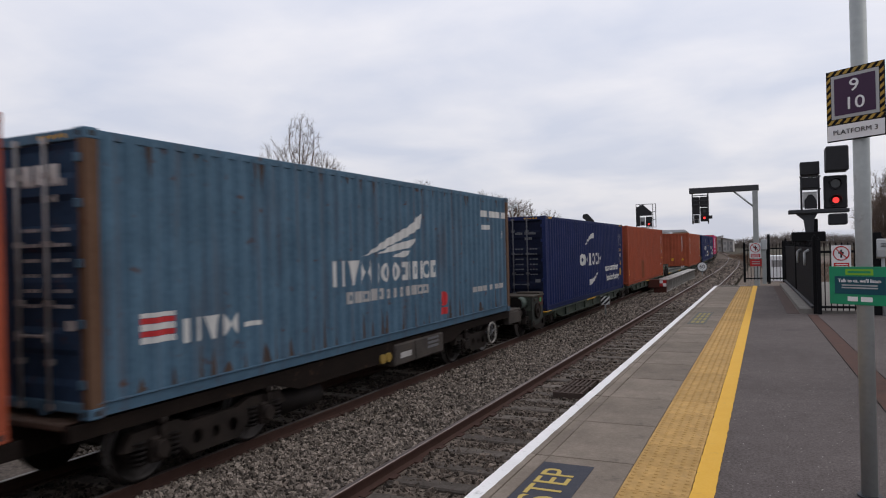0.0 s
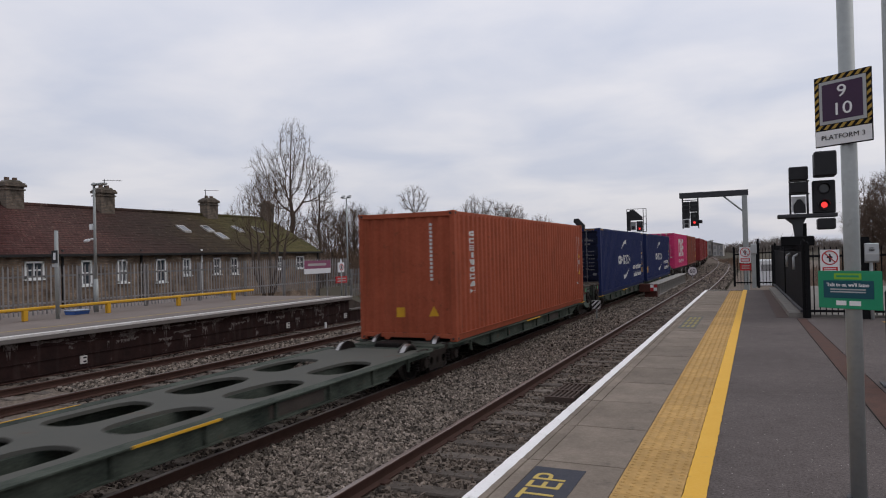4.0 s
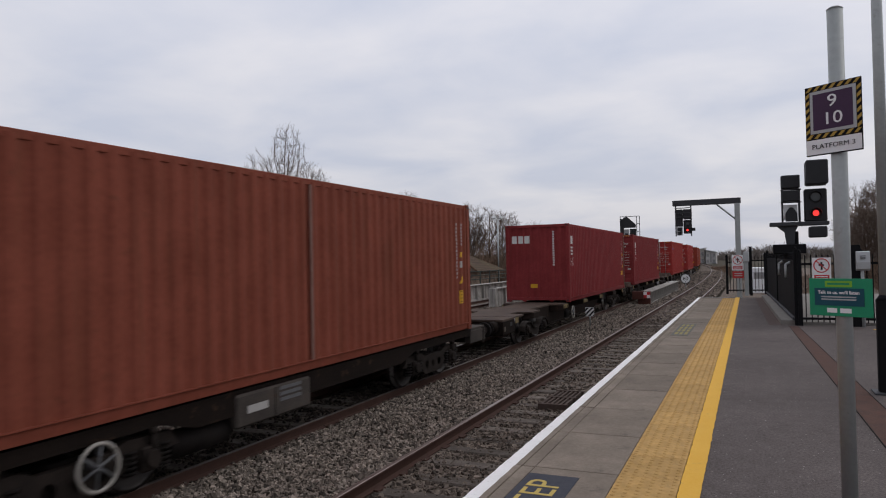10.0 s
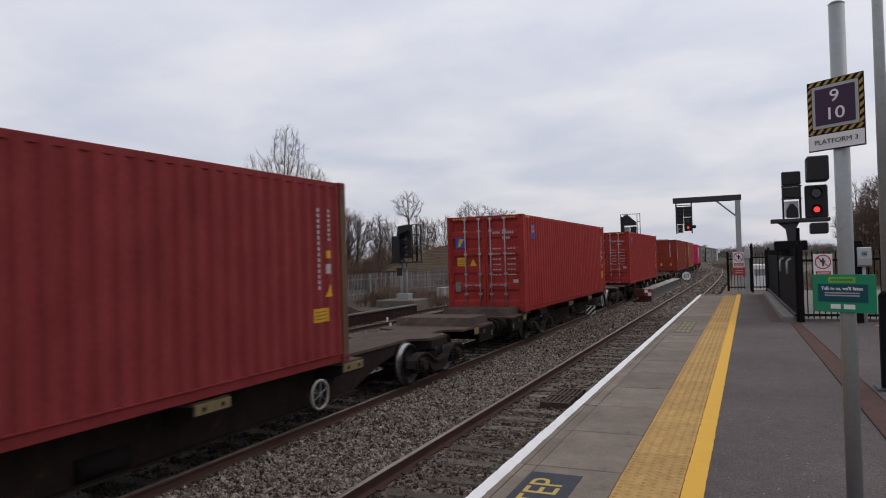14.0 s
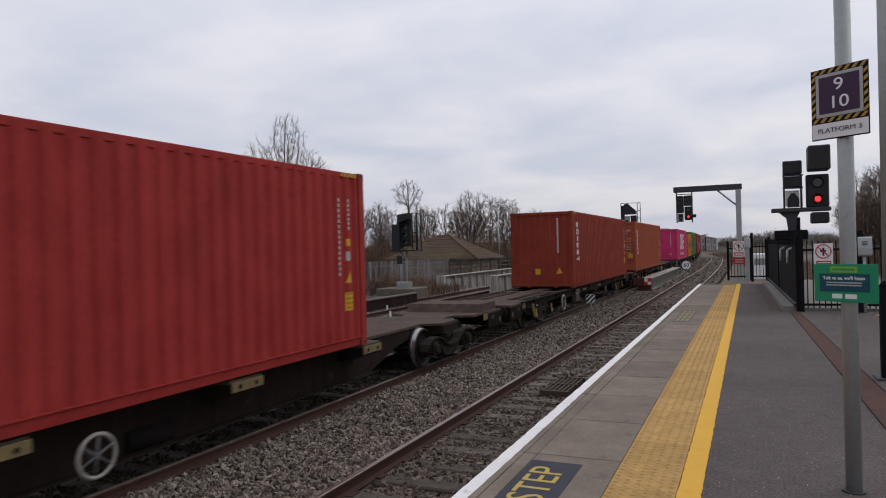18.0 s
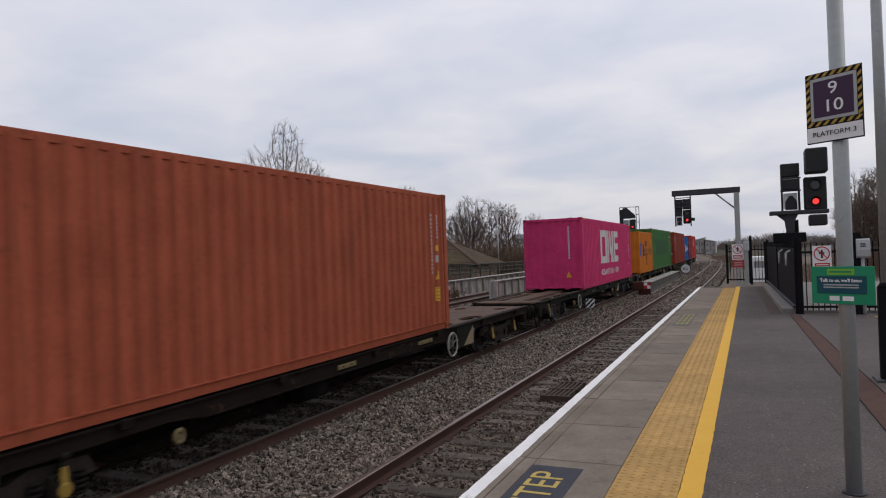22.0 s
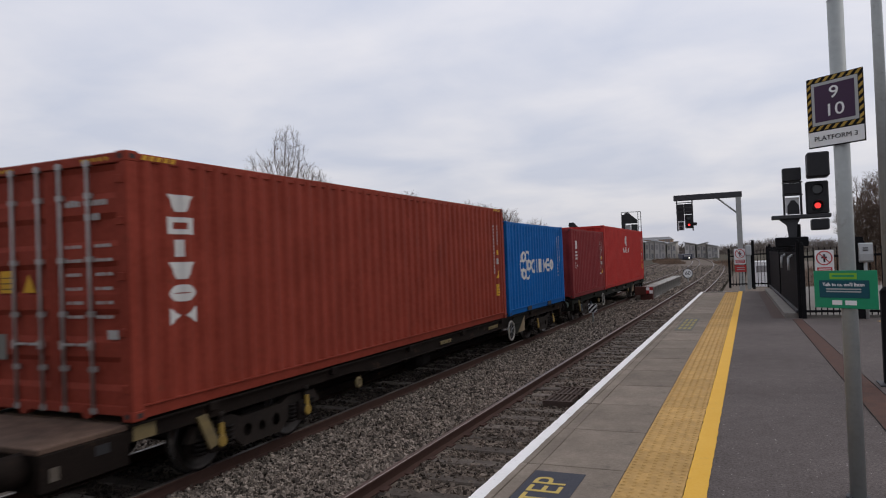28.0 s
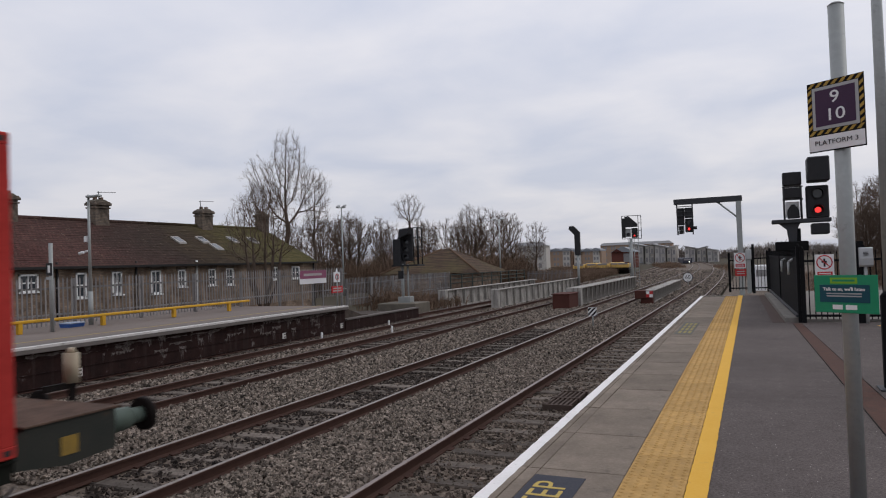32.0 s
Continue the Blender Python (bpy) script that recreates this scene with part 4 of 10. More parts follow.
drip = [lime_blot(w, h) for w, h in ((0.10, 0.18), (0.22, 0.30), (0.35, 0.22), (0.16, 0.40), (0.5, 0.14), (0.07, 0.3), (0.28, 0.5))]
for i in range(46):
    piece("lime_run", drip[i % 7], opp, pose(OPP - 0.178, rng.uniform(3, 24.0), -0.17 - rng.choice((0, 0.05, 0.12, 0.25, 0.4))))
smear = [lime_blot(w, h) for w, h in ((0.9, 0.05), (1.4, 0.06), (0.6, 0.09), (0.5, 0.12))]
for i in range(40):
    piece("lime_run", smear[i % 4], opp, pose(OPP - 0.177, rng.uniform(2, 23.0), -0.19 - rng.choice((0, 0.03, 0.06, 0.14, 0.24))))
for y in (12.1, 20.45, 24.3):
    wp = thing("wall_plate", "small white plate with dark bars on the sooty wall", "plate", "plates along the opposite wall", at=pose(OPP - 0.15, y, -0.80))
    part("plate", Geo().box(-0.03, 0.0, -0.10, 0.10, -0.10, 0.10, 0.004), M_WHITE_OLD, wp)
    for k in (-0.05, 0.05):
        part("print_bar", Geo().box(0.0, 0.004, -0.02, 0.07, k - 0.02, k + 0.02), M_BLACK, wp)
ledge = Geo()
for k in range(3):
    ledge.box(OPP - 0.18, OPP - 0.155, BACK - 6, OPP_END, -0.34 - 0.33 * k, -0.325 - 0.33 * k)
part("brick_ledge", ledge, M_BRICK_DARK, opp)
part("white_face", Geo().box(OPP, OPP + 0.004, BACK - 6, OPP_END, -0.05, 0.0), M_WHITE_OLD, opp)
part("yellow_line", ragged_line(-16.75, -16.62, BACK - 6, OPP_END, 0.0045, 0.2, 0.004, 6), surface("dim_yellow_line", (0.36, 0.27, 0.11), (0.28, 0.22, 0.11), 3, 0.85), opp)
part("tarmac", Geo().box(OPP_BACK, -16.05, BACK - 6, OPP_END, -1.35, 0.0), surface("pale_tarmac", (0.162, 0.134, 0.118), (0.243, 0.203, 0.180), 0.8, 0.9, bump=0.2, fine=60), opp)
part("end_ramp", Geo().prism([(24.6, -0.02), (24.6, -1.35), (31.5, -1.35), (31.5, -0.75), (26.2, -0.5)], -20.4, -15.7, "x"), M_SOIL_RAMP, opp, "earth and rubble ramp at the platform end")
part("low_wall", Geo().box(-15.7, -15.5, 24.6, 31.5, -1.35, -0.62, 0.01), M_BRICK_DARK, opp, "low dark brick wall under the ramp")
part("low_coping", Geo().box(-15.75, -15.45, 24.62, 31.5, -0.62, -0.55, 0.01), M_DECK_EDGE, opp)

# ---- things on and beside the near platform ----
SIGN_TURN = -35
post = thing("sign_post", "tall round galvanised post carrying stop and help signs", "post", at=pose(0.566, 5.08, 0))
part("pole", Geo().rod((0, 0, 0), (0, 0, 3.19), 0.047, n=20), M_GALV, post)
part("foot_plate", Geo().rod((0, 0, 0), (0, 0, 0.012), 0.07, n=16), M_DARKGREY, post)
part("cap", Geo().rod((0, 0, 3.19), (0, 0, 3.205), 0.05, 0.03, 20), M_GALV, post)
# car stop sign with a striped border
stop = thing("stop_sign", "purple car-stop sign with black and yellow striped border", "sign", at=pose(0.566, 5.08, 0, 0, 0, SIGN_TURN))
W, Z0, Z1 = 0.1815, 2.362, 2.708
PLATE_Y = -0.058
part("plate", Geo().box(-W, W, PLATE_Y, PLATE_Y + 0.006, 2.252, Z1, 0.002), M_BLACK, stop)
stripes = Geo()
n = 7
for i in range(-2, n + 2):
    for lo, hi, flipx in ((Z1 - 0.032, Z1 - 0.004, 1), (Z0 + 0.002, Z0 + 0.03, 1)):
        t = -W + 0.004 + (2 * W - 0.008) * i / n
        q = [(t, lo), (t + 0.025, lo), (t + 0.053, hi), (t + 0.028, hi)]
        q = [(min(max(a, -W + 0.004), W - 0.004), z) for a, z in q]
        if max(a for a, z in q) - min(a for a, z in q) > 0.012:
            stripes.add([(a, PLATE_Y - 0.001, z) for a, z in q], [(0, 1, 2, 3)])
for i in range(6):
    z = Z0 + 0.03 + (Z1 - Z0 - 0.065) * i / 6
    for s in (-1, 1):
        xa, xb = sorted((s * (W - 0.004), s * (W - 0.030)))
        stripes.add([(xa, PLATE_Y - 0.001, z), (xb, PLATE_Y - 0.001, z + 0.020), (xb, PLATE_Y - 0.001, z + 0.044), (xa, PLATE_Y - 0.001, z + 0.024)], [(0, 1, 2, 3)])
part("border_stripes", stripes, M_DULL_YELLOW, stop, "yellow hazard stripes")
part("inner_frame", Geo().box(-W + 0.034, W - 0.034, PLATE_Y - 0.002, PLATE_Y, Z0 + 0.034, Z1 - 0.036), M_GREYBOX, stop, "pale grey inner frame")
part("purple_panel", Geo().box(-W + 0.054, W - 0.054, PLATE_Y - 0.004, PLATE_Y - 0.002, Z0 + 0.054, Z1 - 0.056), M_PURPLE, stop)
stand = lambda x, y, z: Matrix.Translation((x, y, z)) @ Euler((radians(90), 0, 0)).to_matrix().to_4x4()
part("lettering", lettering("9", 0.110, M_WHITE, bold=0.0004), M_WHITE, stop, at=stand(0, PLATE_Y - 0.006, 2.592) @ Matrix.Diagonal((1.22, 1, 1, 1)))
part("lettering", lettering("10", 0.110, M_WHITE, bold=0.0004), M_WHITE, stop, at=stand(0, PLATE_Y - 0.006, 2.480) @ Matrix.Diagonal((1.22, 1, 1, 1)))
part("name_strip", Geo().box(-W + 0.006, W - 0.006, PLATE_Y - 0.003, PLATE_Y, 2.26, Z0 - 0.006), M_WHITE, stop)
part("lettering", lettering("PLATFORM 3", 0.043, M_DECAL_BLACK, spacing=1.02), M_DECAL_BLACK, stop, at=stand(0, PLATE_Y - 0.005, 2.308) @ Matrix.Diagonal((1.12, 1, 1, 1)))
for z in (2.60, 2.30):
    part("bracket", Geo().box(-0.06, 0.06, PLATE_Y + 0.006, 0.05, z, z + 0.03), M_GALV, stop)
# green help sign
helps = thing("help_sign", "green helpline sign with a dark teal panel", "sign", at=pose(0.566, 5.08, 0, 0, 0, SIGN_TURN))
part("plate", Geo().box(-0.192, 0.207, PLATE_Y, PLATE_Y + 0.005, 1.211, 1.452, 0.002), M_GREEN_SIGN, helps)
part("lime_strip", Geo().box(-0.085, 0.085, PLATE_Y - 0.002, PLATE_Y, 1.398, 1.436), M_LIME, helps)
part("name_bar", Geo().box(-0.07, 0.07, PLATE_Y - 0.003, PLATE_Y - 0.002, 1.411, 1.424), M_GREEN_SIGN, helps)
part("teal_panel", Geo().box(-0.155, 0.158, PLATE_Y - 0.0025, PLATE_Y, 1.278, 1.390), M_TEAL, helps)
part("lettering", lettering("Talk to us, we'll listen", 0.030, M_WHITE, bold=0.0006), M_WHITE, helps, at=stand(0.0, PLATE_Y - 0.004, 1.362))
for za in (1.330, 1.314):
    part("text_bar", Geo().box(-0.11, 0.11, PLATE_Y - 0.004, PLATE_Y - 0.0025, za, za + 0.008), M_GREYBOX, helps)
for xa, xb in ((-0.075, -0.012), (0.008, 0.078)):
    part("number_bar", Geo().box(xa, xb, PLATE_Y - 0.002, PLATE_Y, 1.233, 1.262), M_WHITE, helps)
for z in (1.40, 1.25):
    part("bracket", Geo().box(-0.06, 0.06, PLATE_Y + 0.005, 0.05, z, z + 0.03), M_GALV, helps)

# lamp column with a black sleeve
col = thing("lamp_column", "galvanised lamp column with a wide black base", "column", at=pose(1.44, 9.25, 0))
part("shaft", Geo().rod((0, 0, 1.05), (0, 0, 6.2), 0.065, 0.05, 20), M_GALV, col)
part("base", Geo().prism([(0.11 * math.cos(a), 0.11 * math.sin(a)) for a in [math.pi / 8 + i * math.pi / 4 for i in range(8)]], 0, 1.06, "z").rod((0, 0, 1.06), (0, 0, 1.12), 0.11, 0.07, 12), M_BLACK, col, "black access base")
part("flange", Geo().box(-0.16, 0.16, -0.16, 0.16, 0.0, 0.02, 0.005), M_DARKGREY, col)
part("lamp_head", Geo().box(-0.45, 0.1, -0.10, 0.10, 6.18, 6.28, 0.03), M_GALV, col)


# ---- black railings, gates and the signal on the right ----
def railing(name, a, b, height, label, spacing=0.11, solid=False):
    """Upright black bars between two rails, from a to b on the ground."""
    a, b = Vector((*a, 0)), Vector((*b, 0))
    ln = (b - a).length
    ang = math.degrees(math.atan2(b.y - a.y, b.x - a.x))
    f = thing(name, label, "railing", at=pose(a.x, a.y, a.z, 0, 0, ang))
    for z in (0.16, height - 0.18):
        part("rail", Geo().box(0, ln, -0.025, 0.025, z - 0.025, z + 0.025, 0.004), M_BLACK, f)
    bar = Geo().box(-0.011, 0.011, -0.011, 0.011, 0.08, height).rod((0, 0, height), (0, 0, height + 0.03), 0.014, 0.002, 6).mesh("bar")
    bar.materials.append(M_BLACK)
    n = int(ln / spacing)
    for i in range(1, n):
        piece("bar", bar, f, pose(i * ln / n, 0, 0))
    for x in [0, ln] + ([ln / 2] if ln > 4 else []):
        part("post", Geo().box(x - 0.045, x + 0.045, -0.045, 0.045, 0, height + 0.10, 0.006).rod((x, 0, height + 0.1), (x, 0, height + 0.16), 0.04, 0.005, 8), M_BLACK, f)
    return f


railing("platform_end_railing", (-0.82, 31.0), (-0.10, 31.0), 1.5, "black steel railing closing the platform end")
railing("end_gate", (0.0, 31.0), (0.62, 31.0), 1.55, "black barred gate beside the grey gate post")
gp = thing("gate_post", "stout grey steel gate post with a pale box on top", "post", at=pose(-0.06, 30.85, 0))
part("shaft", Geo().box(-0.10, 0.06, -0.08, 0.08, -0.05, 1.35, 0.01), M_GALV, gp)
part("box", Geo().box(-0.13, 0.10, -0.14, 0.02, 1.33, 1.75, 0.03), M_GREYBOX, gp)
part("tall_bar", Geo().box(0.10, 0.20, -0.05, 0.05, -0.05, 1.95, 0.008), M_BLACK, gp)


def no_entry(name, x, y, z, w, at_label):
    s = thing(name, at_label, "sign", at=pose(x, y, z))
    part("plate", Geo().box(0, w, -0.006, 0, 0, w * 1.45, 0.002), M_WHITE, s)
    cx, cz, r = w / 2, w * 0.98, w * 0.40
    part("ban_ring", Geo().ring((cx, -0.008, cz), (0, 1, 0), r, w * 0.035, 28, 5).rod((cx - r * 0.7, -0.009, cz + r * 0.7), (cx + r * 0.7, -0.009, cz - r * 0.7), w * 0.03, n=6), M_RED_SIGN, s)
    part("symbol_bar", Geo().box(cx - w * 0.05, cx + w * 0.05, -0.0075, -0.006, cz - r * 0.65, cz + r * 0.55).box(cx - w * 0.16, cx + w * 0.14, -0.0075, -0.006, cz - 0.01, cz + r * 0.2), M_DECAL_BLACK, s)
    part("red_band", Geo().box(w * 0.1, w * 0.9, -0.008, -0.006, w * 0.1, w * 0.42), M_RED_SIGN, s)
    for za in (0.29, 0.18):
        part("text_bar", Geo().box(w * 0.18, w * 0.82, -0.0095, -0.008, w * za, w * (za + 0.05)), M_WHITE, s)
    return s


no_entry("no_entry_sign", -0.62, 30.93, 0.98, 0.44, "white no-entry sign with a red ring on the end railing")
rb = thing("warning_board", "small red warning board under the no-entry sign", "sign", at=pose(-0.60, 30.93, 0.66))
part("plate", Geo().box(0, 0.42, -0.006, 0, 0, 0.28), M_RED_SIGN, rb)
for za in (0.17, 0.08):
    part("text_bar", Geo().box(0.06, 0.36, -0.008, -0.006, za, za + 0.04), M_DECAL_GREY, rb)

# closely barred fence along the kerb, seen edge on
side = railing("side_railing", (0.98, 17.45), (0.68, 29.6), 1.62, "close-barred black railing standing along the kerb", 0.105)
part("kick_plate", Geo().box(0.05, 12.1, -0.015, 0.015, 0.10, 1.48), M_BLACK, side, "black sheet panel behind the bars")
for k in range(2):
    part("back_stay", Geo().pipe([(1.2 + 2.4 * k, 0.02, 1.42), (1.2 + 2.4 * k, 0.12, 1.36), (1.2 + 2.4 * k, 0.12, 1.05)], 0.03, 6), M_GREYBOX, side, "pale bent bracket")
part("foot_rail", Geo().box(0, 12.1, 0.03, 0.09, 0.12, 0.18, 0.005), M_DARKGREY, side)
cross = railing("cross_railing", (1.05, 17.4), (2.08, 17.4), 1.56, "black barred gate closing the yard beside the platform")
railing("cross_railing", (2.24, 17.4), (5.6, 17.4), 1.56, "black barred railing beyond the gate")
no_entry("no_entry_sign", 1.30, 17.33, 0.98, 0.37, "white no-entry sign with a red ring on the black gate")
intercom = thing("intercom_post", "black post carrying a pale grey call box", "post", at=pose(2.16, 17.38, 0))
part("post", Geo().box(-0.10, 0.08, -0.05, 0.05, 0, 1.78, 0.008), M_BLACK, intercom)
part("call_box", Geo().prism([(-0.10, 1.22), (-0.16, 1.26), (-0.18, 1.40), (-0.14, 1.62), (-0.10, 1.64), (-0.05, 1.62), (-0.05, 1.22)], -0.02, 0.24, "x"), M_GREYBOX, intercom, "pale grey call box")
part("speaker_slots", Geo().box(0.05, 0.15, -0.187, -0.176, 1.47, 1.483).box(0.05, 0.15, -0.187, -0.176, 1.50, 1.513).box(0.05, 0.15, -0.187, -0.176, 1.53, 1.543), M_DARKGREY, intercom)
part("conduit", Geo().rod((0.1, -0.06, 0), (0.1, -0.06, 1.25), 0.035, n=8), M_GREYBOX, intercom)
tagged(part("yard_paving", Geo().box(0.99, 9.0, 17.62, 30, -0.06, 0.06), M_CONCRETE), "pale concrete paving behind the black gate", "paving", kind="structure")
tagged(part("yellow_mark", Geo().prism([(2.45, 16.9), (3.2, 16.2), (3.2, 15.95), (2.35, 16.75)], 0, 0.005, "z"), M_YELLOW_LINE), "yellow line painted on the tarmac by the gate", "marking", kind="structure")


def head(parent, x, y, z, w, hood=True, lamp=None, aspects=2):
    """A black signal head with hooded lenses, looking towards -y."""
    hd = part("signal_head", Geo().box(x - w / 2, x + w / 2, y, y + 0.25, z, z + 0.42 * aspects, 0.03), M_SIGNAL, parent, "black signal head")
    for k in range(aspects):
        zz = z + 0.21 + 0.42 * k
        lit = lamp is not None and k == 0
        part("hood", Geo().ring((x, y - 0.02, zz), (0, 1, 0), 0.135, 0.012, 20, 4).prism([(x + 0.14 * math.cos(a), zz + 0.14 * math.sin(a)) for a in [math.pi * i / 10 for i in range(11)]] + [(x + 0.128 * math.cos(a), zz + 0.128 * math.sin(a)) for a in [math.pi * i / 10 for i in range(10, -1, -1)]], y - 0.2, y), M_SIGNAL, hd)
        part("lens", Geo().rod((x, y - 0.008, zz), (x, y + 0.01, zz), 0.074 if lit else 0.105, n=20), lamp if lit else M_LENS, hd, "lit red lens" if lit else "dark lens")
    return hd


sr = thing("colour_light_signal", "black two-headed colour-light signal showing red on a bracket", "signal", at=pose(0, 20, 0))
part("pillar", Geo().box(0.98, 1.22, 0.1, 0.34, 0, 2.2, 0.01), M_BLACK, sr)
part("bracket", Geo().prism([(0.72, 2.34), (1.22, 2.34), (1.14, 2.18), (1.12, 1.86), (0.94, 1.86), (0.90, 2.18)], 0.05, 0.30, "y"), M_DARKGREY, sr)
part("shelf", Geo().box(0.55, 1.92, -0.05, 0.45, 2.34, 2.44, 0.015), M_DARKGREY, sr)
head(sr, 1.63, 0.05, 2.44, 0.52, True, M_RED_LAMP)
part("hood_box", Geo().box(1.40, 1.90, -0.35, 0.25, 3.36, 3.98, 0.03), M_SIGNAL, sr, "large black hood")
part("lamp_lower", Geo().box(1.45, 1.85, -0.30, 0.20, 2.02, 2.30, 0.03), M_SIGNAL, sr)
for x in (0.86, 1.26):
    for yy in (0.0, 0.35):
        part("cage_bar", Geo().rod((x, yy, 2.44), (x, yy, 3.3), 0.018, n=6), M_SIGNAL, sr)
for zz in (2.95, 3.28):
    part("cage_bar", Geo().rod((0.82, 0, zz), (1.3, 0, zz), 0.018, n=6), M_SIGNAL, sr)
part("indicator_box", Geo().box(0.84, 1.28, -0.02, 0.3, 3.32, 3.66, 0.02).box(0.86, 1.26, -0.02, 0.3, 2.98, 3.26, 0.02), M_SIGNAL, sr)
part("white_panel", Geo().box(0.89, 1.22, 0.18, 0.22, 2.50, 2.90), M_WHITE, sr, "white back panel")
part("black_hood", Geo().prism([(0.93, 2.46), (1.21, 2.46), (1.20, 2.68), (1.10, 2.82), (1.02, 2.82), (0.93, 2.68)], 0.02, 0.16, "y"), M_SIGNAL, sr)
part("foot_box", Geo().box(0.6, 1.35, -0.5, 0.1, 1.62, 1.86, 0.02), M_BLACK, sr)

# ---- cantilever gantry with its signal ----
ga = thing("signal_gantry", "galvanised cantilever gantry holding a red signal over the line", "gantry", at=pose(0, 45, 0))
part("mast", Geo().box(-0.68, -0.38, -0.15, 0.15, -1.2, 4.75, 0.02), M_GALV, ga)
part("boom", Geo().box(-4.22, -0.32, -0.16, 0.16, 4.72, 5.06, 0.02), M_DARKGREY, ga, "dark steel boom")
part("brace", Geo().rod((-0.6, 0, 3.75), (-1.7, 0, 4.74), 0.05, n=8), M_GALV, ga)
for x in (-4.05, -3.15):
    part("hanger", Geo().box(x - 0.035, x + 0.035, -0.05, 0.05, 2.85, 4.75), M_DARKGREY, ga)
head(ga, -3.37, -0.1, 3.0, 0.46, True, M_RED_LAMP)
part("hood_box", Geo().box(-3.60, -3.12, -0.3, 0.2, 3.88, 4.50, 0.02), M_SIGNAL, ga)
for zz in (4.0, 4.25, 4.55):
    part("frame_bar", Geo().box(-4.07, -3.10, -0.32, -0.28, zz, zz + 0.05), M_DARKGREY, ga)
part("indicator_box", Geo().box(-4.02, -3.64, -0.2, 0.2, 3.45, 4.50, 0.02), M_SIGNAL, ga)
part("white_panel", Geo().box(-4.0, -3.66, -0.04, 0.0, 2.9, 3.42), M_GREYBOX, ga)
part("black_hood", Geo().box(-3.92, -3.74, -0.25, -0.02, 2.92, 3.12, 0.02).box(-3.94, -3.70, -0.25, -0.02, 3.18, 3.38, 0.02), M_SIGNAL, ga)
part("side_lamp", Geo().rod((-3.13, -0.05, 3.25), (-2.92, -0.05, 3.25), 0.10, n=10), M_SIGNAL, ga)

# ---- things between the tracks ----
def track_signal(x, y, z, label, height, lit):
    s = thing("colour_light_signal", label, "signal", at=pose(x, y, z))
    part("mast", Geo().rod((0, 0, -0.4), (0, 0, height), 0.12, n=12), M_GALV, s)
    part("conduit", Geo().rod((-0.2, 0.1, -0.3), (-0.2, 0.1, height), 0.03, n=6), M_GALV, s)
    for lx in (0.22, 0.56):
        part("ladder_stile", Geo().rod((lx, 0.25, -0.3), (lx, 0.25, height), 0.03, n=5), M_GALV, s)
    for k in range(14):
        part("rung", Geo().rod((0.22, 0.25, 0.1 + 0.28 * k), (0.56, 0.25, 0.1 + 0.28 * k), 0.015, n=4), M_GALV, s)
    head(s, 0.30, 0, height + 0.05, 0.5, True, lit)
    part("hood_box", Geo().prism([(-0.45, height + 1.85), (-0.15, height + 1.9), (0.55, height + 1.25), (0.55, height + 0.98), (-0.45, height + 0.98)], -0.25, 0.2, "y"), M_SIGNAL, s)
    part("indicator_box", Geo().box(-0.72, -0.45, -0.1, 0.25, height + 0.1, height + 1.75, 0.02), M_SIGNAL, s)
    part("white_panel", Geo().box(-0.42, 0.0, 0.05, 0.08, height + 0.15, height + 0.85), M_GREYBOX, s)
    part("black_hood", Geo().box(-0.32, -0.08, -0.2, 0.0, height + 0.2, height + 0.5, 0.02), M_SIGNAL, s)
    for xx in (-0.74, 0.62, 0.86):
        part("cage_bar", Geo().rod((xx, 0.1, height), (xx, 0.1, height + 1.95), 0.03, n=5), M_SIGNAL, s)
    for zz, xa in ((1.95, -0.74), (0.0, -0.74), (0.65, 0.62), (1.3, 0.62)):
        part("cage_bar", Geo().rod((xa, 0.1, height + zz), (0.86, 0.1, height + zz), 0.025, n=5), M_SIGNAL, s)
    return s


track_signal(-9.2, 60, -0.9, "black colour-light signal showing red between the tracks", 4.05, M_RED_LAMP)
sc = thing("colour_light_signal", "large black colour-light signal with dark lenses by the platform ramp", "signal", at=pose(-17.13, 33.0, -0.55))
part("concrete_base", Geo().box(-1.1, 1.15, -0.9, 0.9, -0.8, 0.14, 0.04), M_MOSSY, sc, "mossy concrete base")
part("mast", Geo().rod((0, 0, 0.0), (0, 0, 2.2), 0.085, n=12).rod((0.28, 0.1, 0.0), (0.28, 0.1, 2.2), 0.05, n=8).box(-0.22, 0.5, -0.2, 0.3, 0.10, 0.45, 0.02), M_GALV, sc)
part("number_plate", Geo().box(-0.20, 0.12, -0.12, -0.10, 1.42, 1.85), M_DECAL_BLACK, sc)
head(sc, 0.32, 0.0, 2.35, 0.62, True, None, 4)
part("back_box", Geo().box(-0.42, 0.05, -0.25, 0.35, 2.15, 3.55, 0.03), M_SIGNAL, sc, "black equipment case")
part("hood_box", Geo().prism([(0.02, 3.55), (0.62, 3.80), (0.66, 4.12), (0.10, 4.05)], -0.45, 0.2, "y"), M_SIGNAL, sc)
part("platform_grid", Geo().box(-0.5, 1.05, -0.25, 0.6, 2.08, 2.16), M_SIGNAL, sc)
for xx, yy in ((0.72, 0.0), (1.0, 0.0), (1.0, 0.45), (0.72, 0.45)):
    part("cage_bar", Geo().rod((xx, yy, 2.1), (xx, yy, 4.15), 0.028, n=6), M_SIGNAL, sc)
for zz in (2.6, 3.1, 3.6, 4.12):
    part("cage_bar", Geo().rod((0.72, 0.0, zz), (1.0, 0.0, zz), 0.024, n=5), M_SIGNAL, sc)
    part("cage_bar", Geo().rod((1.0, 0, zz), (1.0, 0.45, zz), 0.024, n=5), M_SIGNAL, sc)
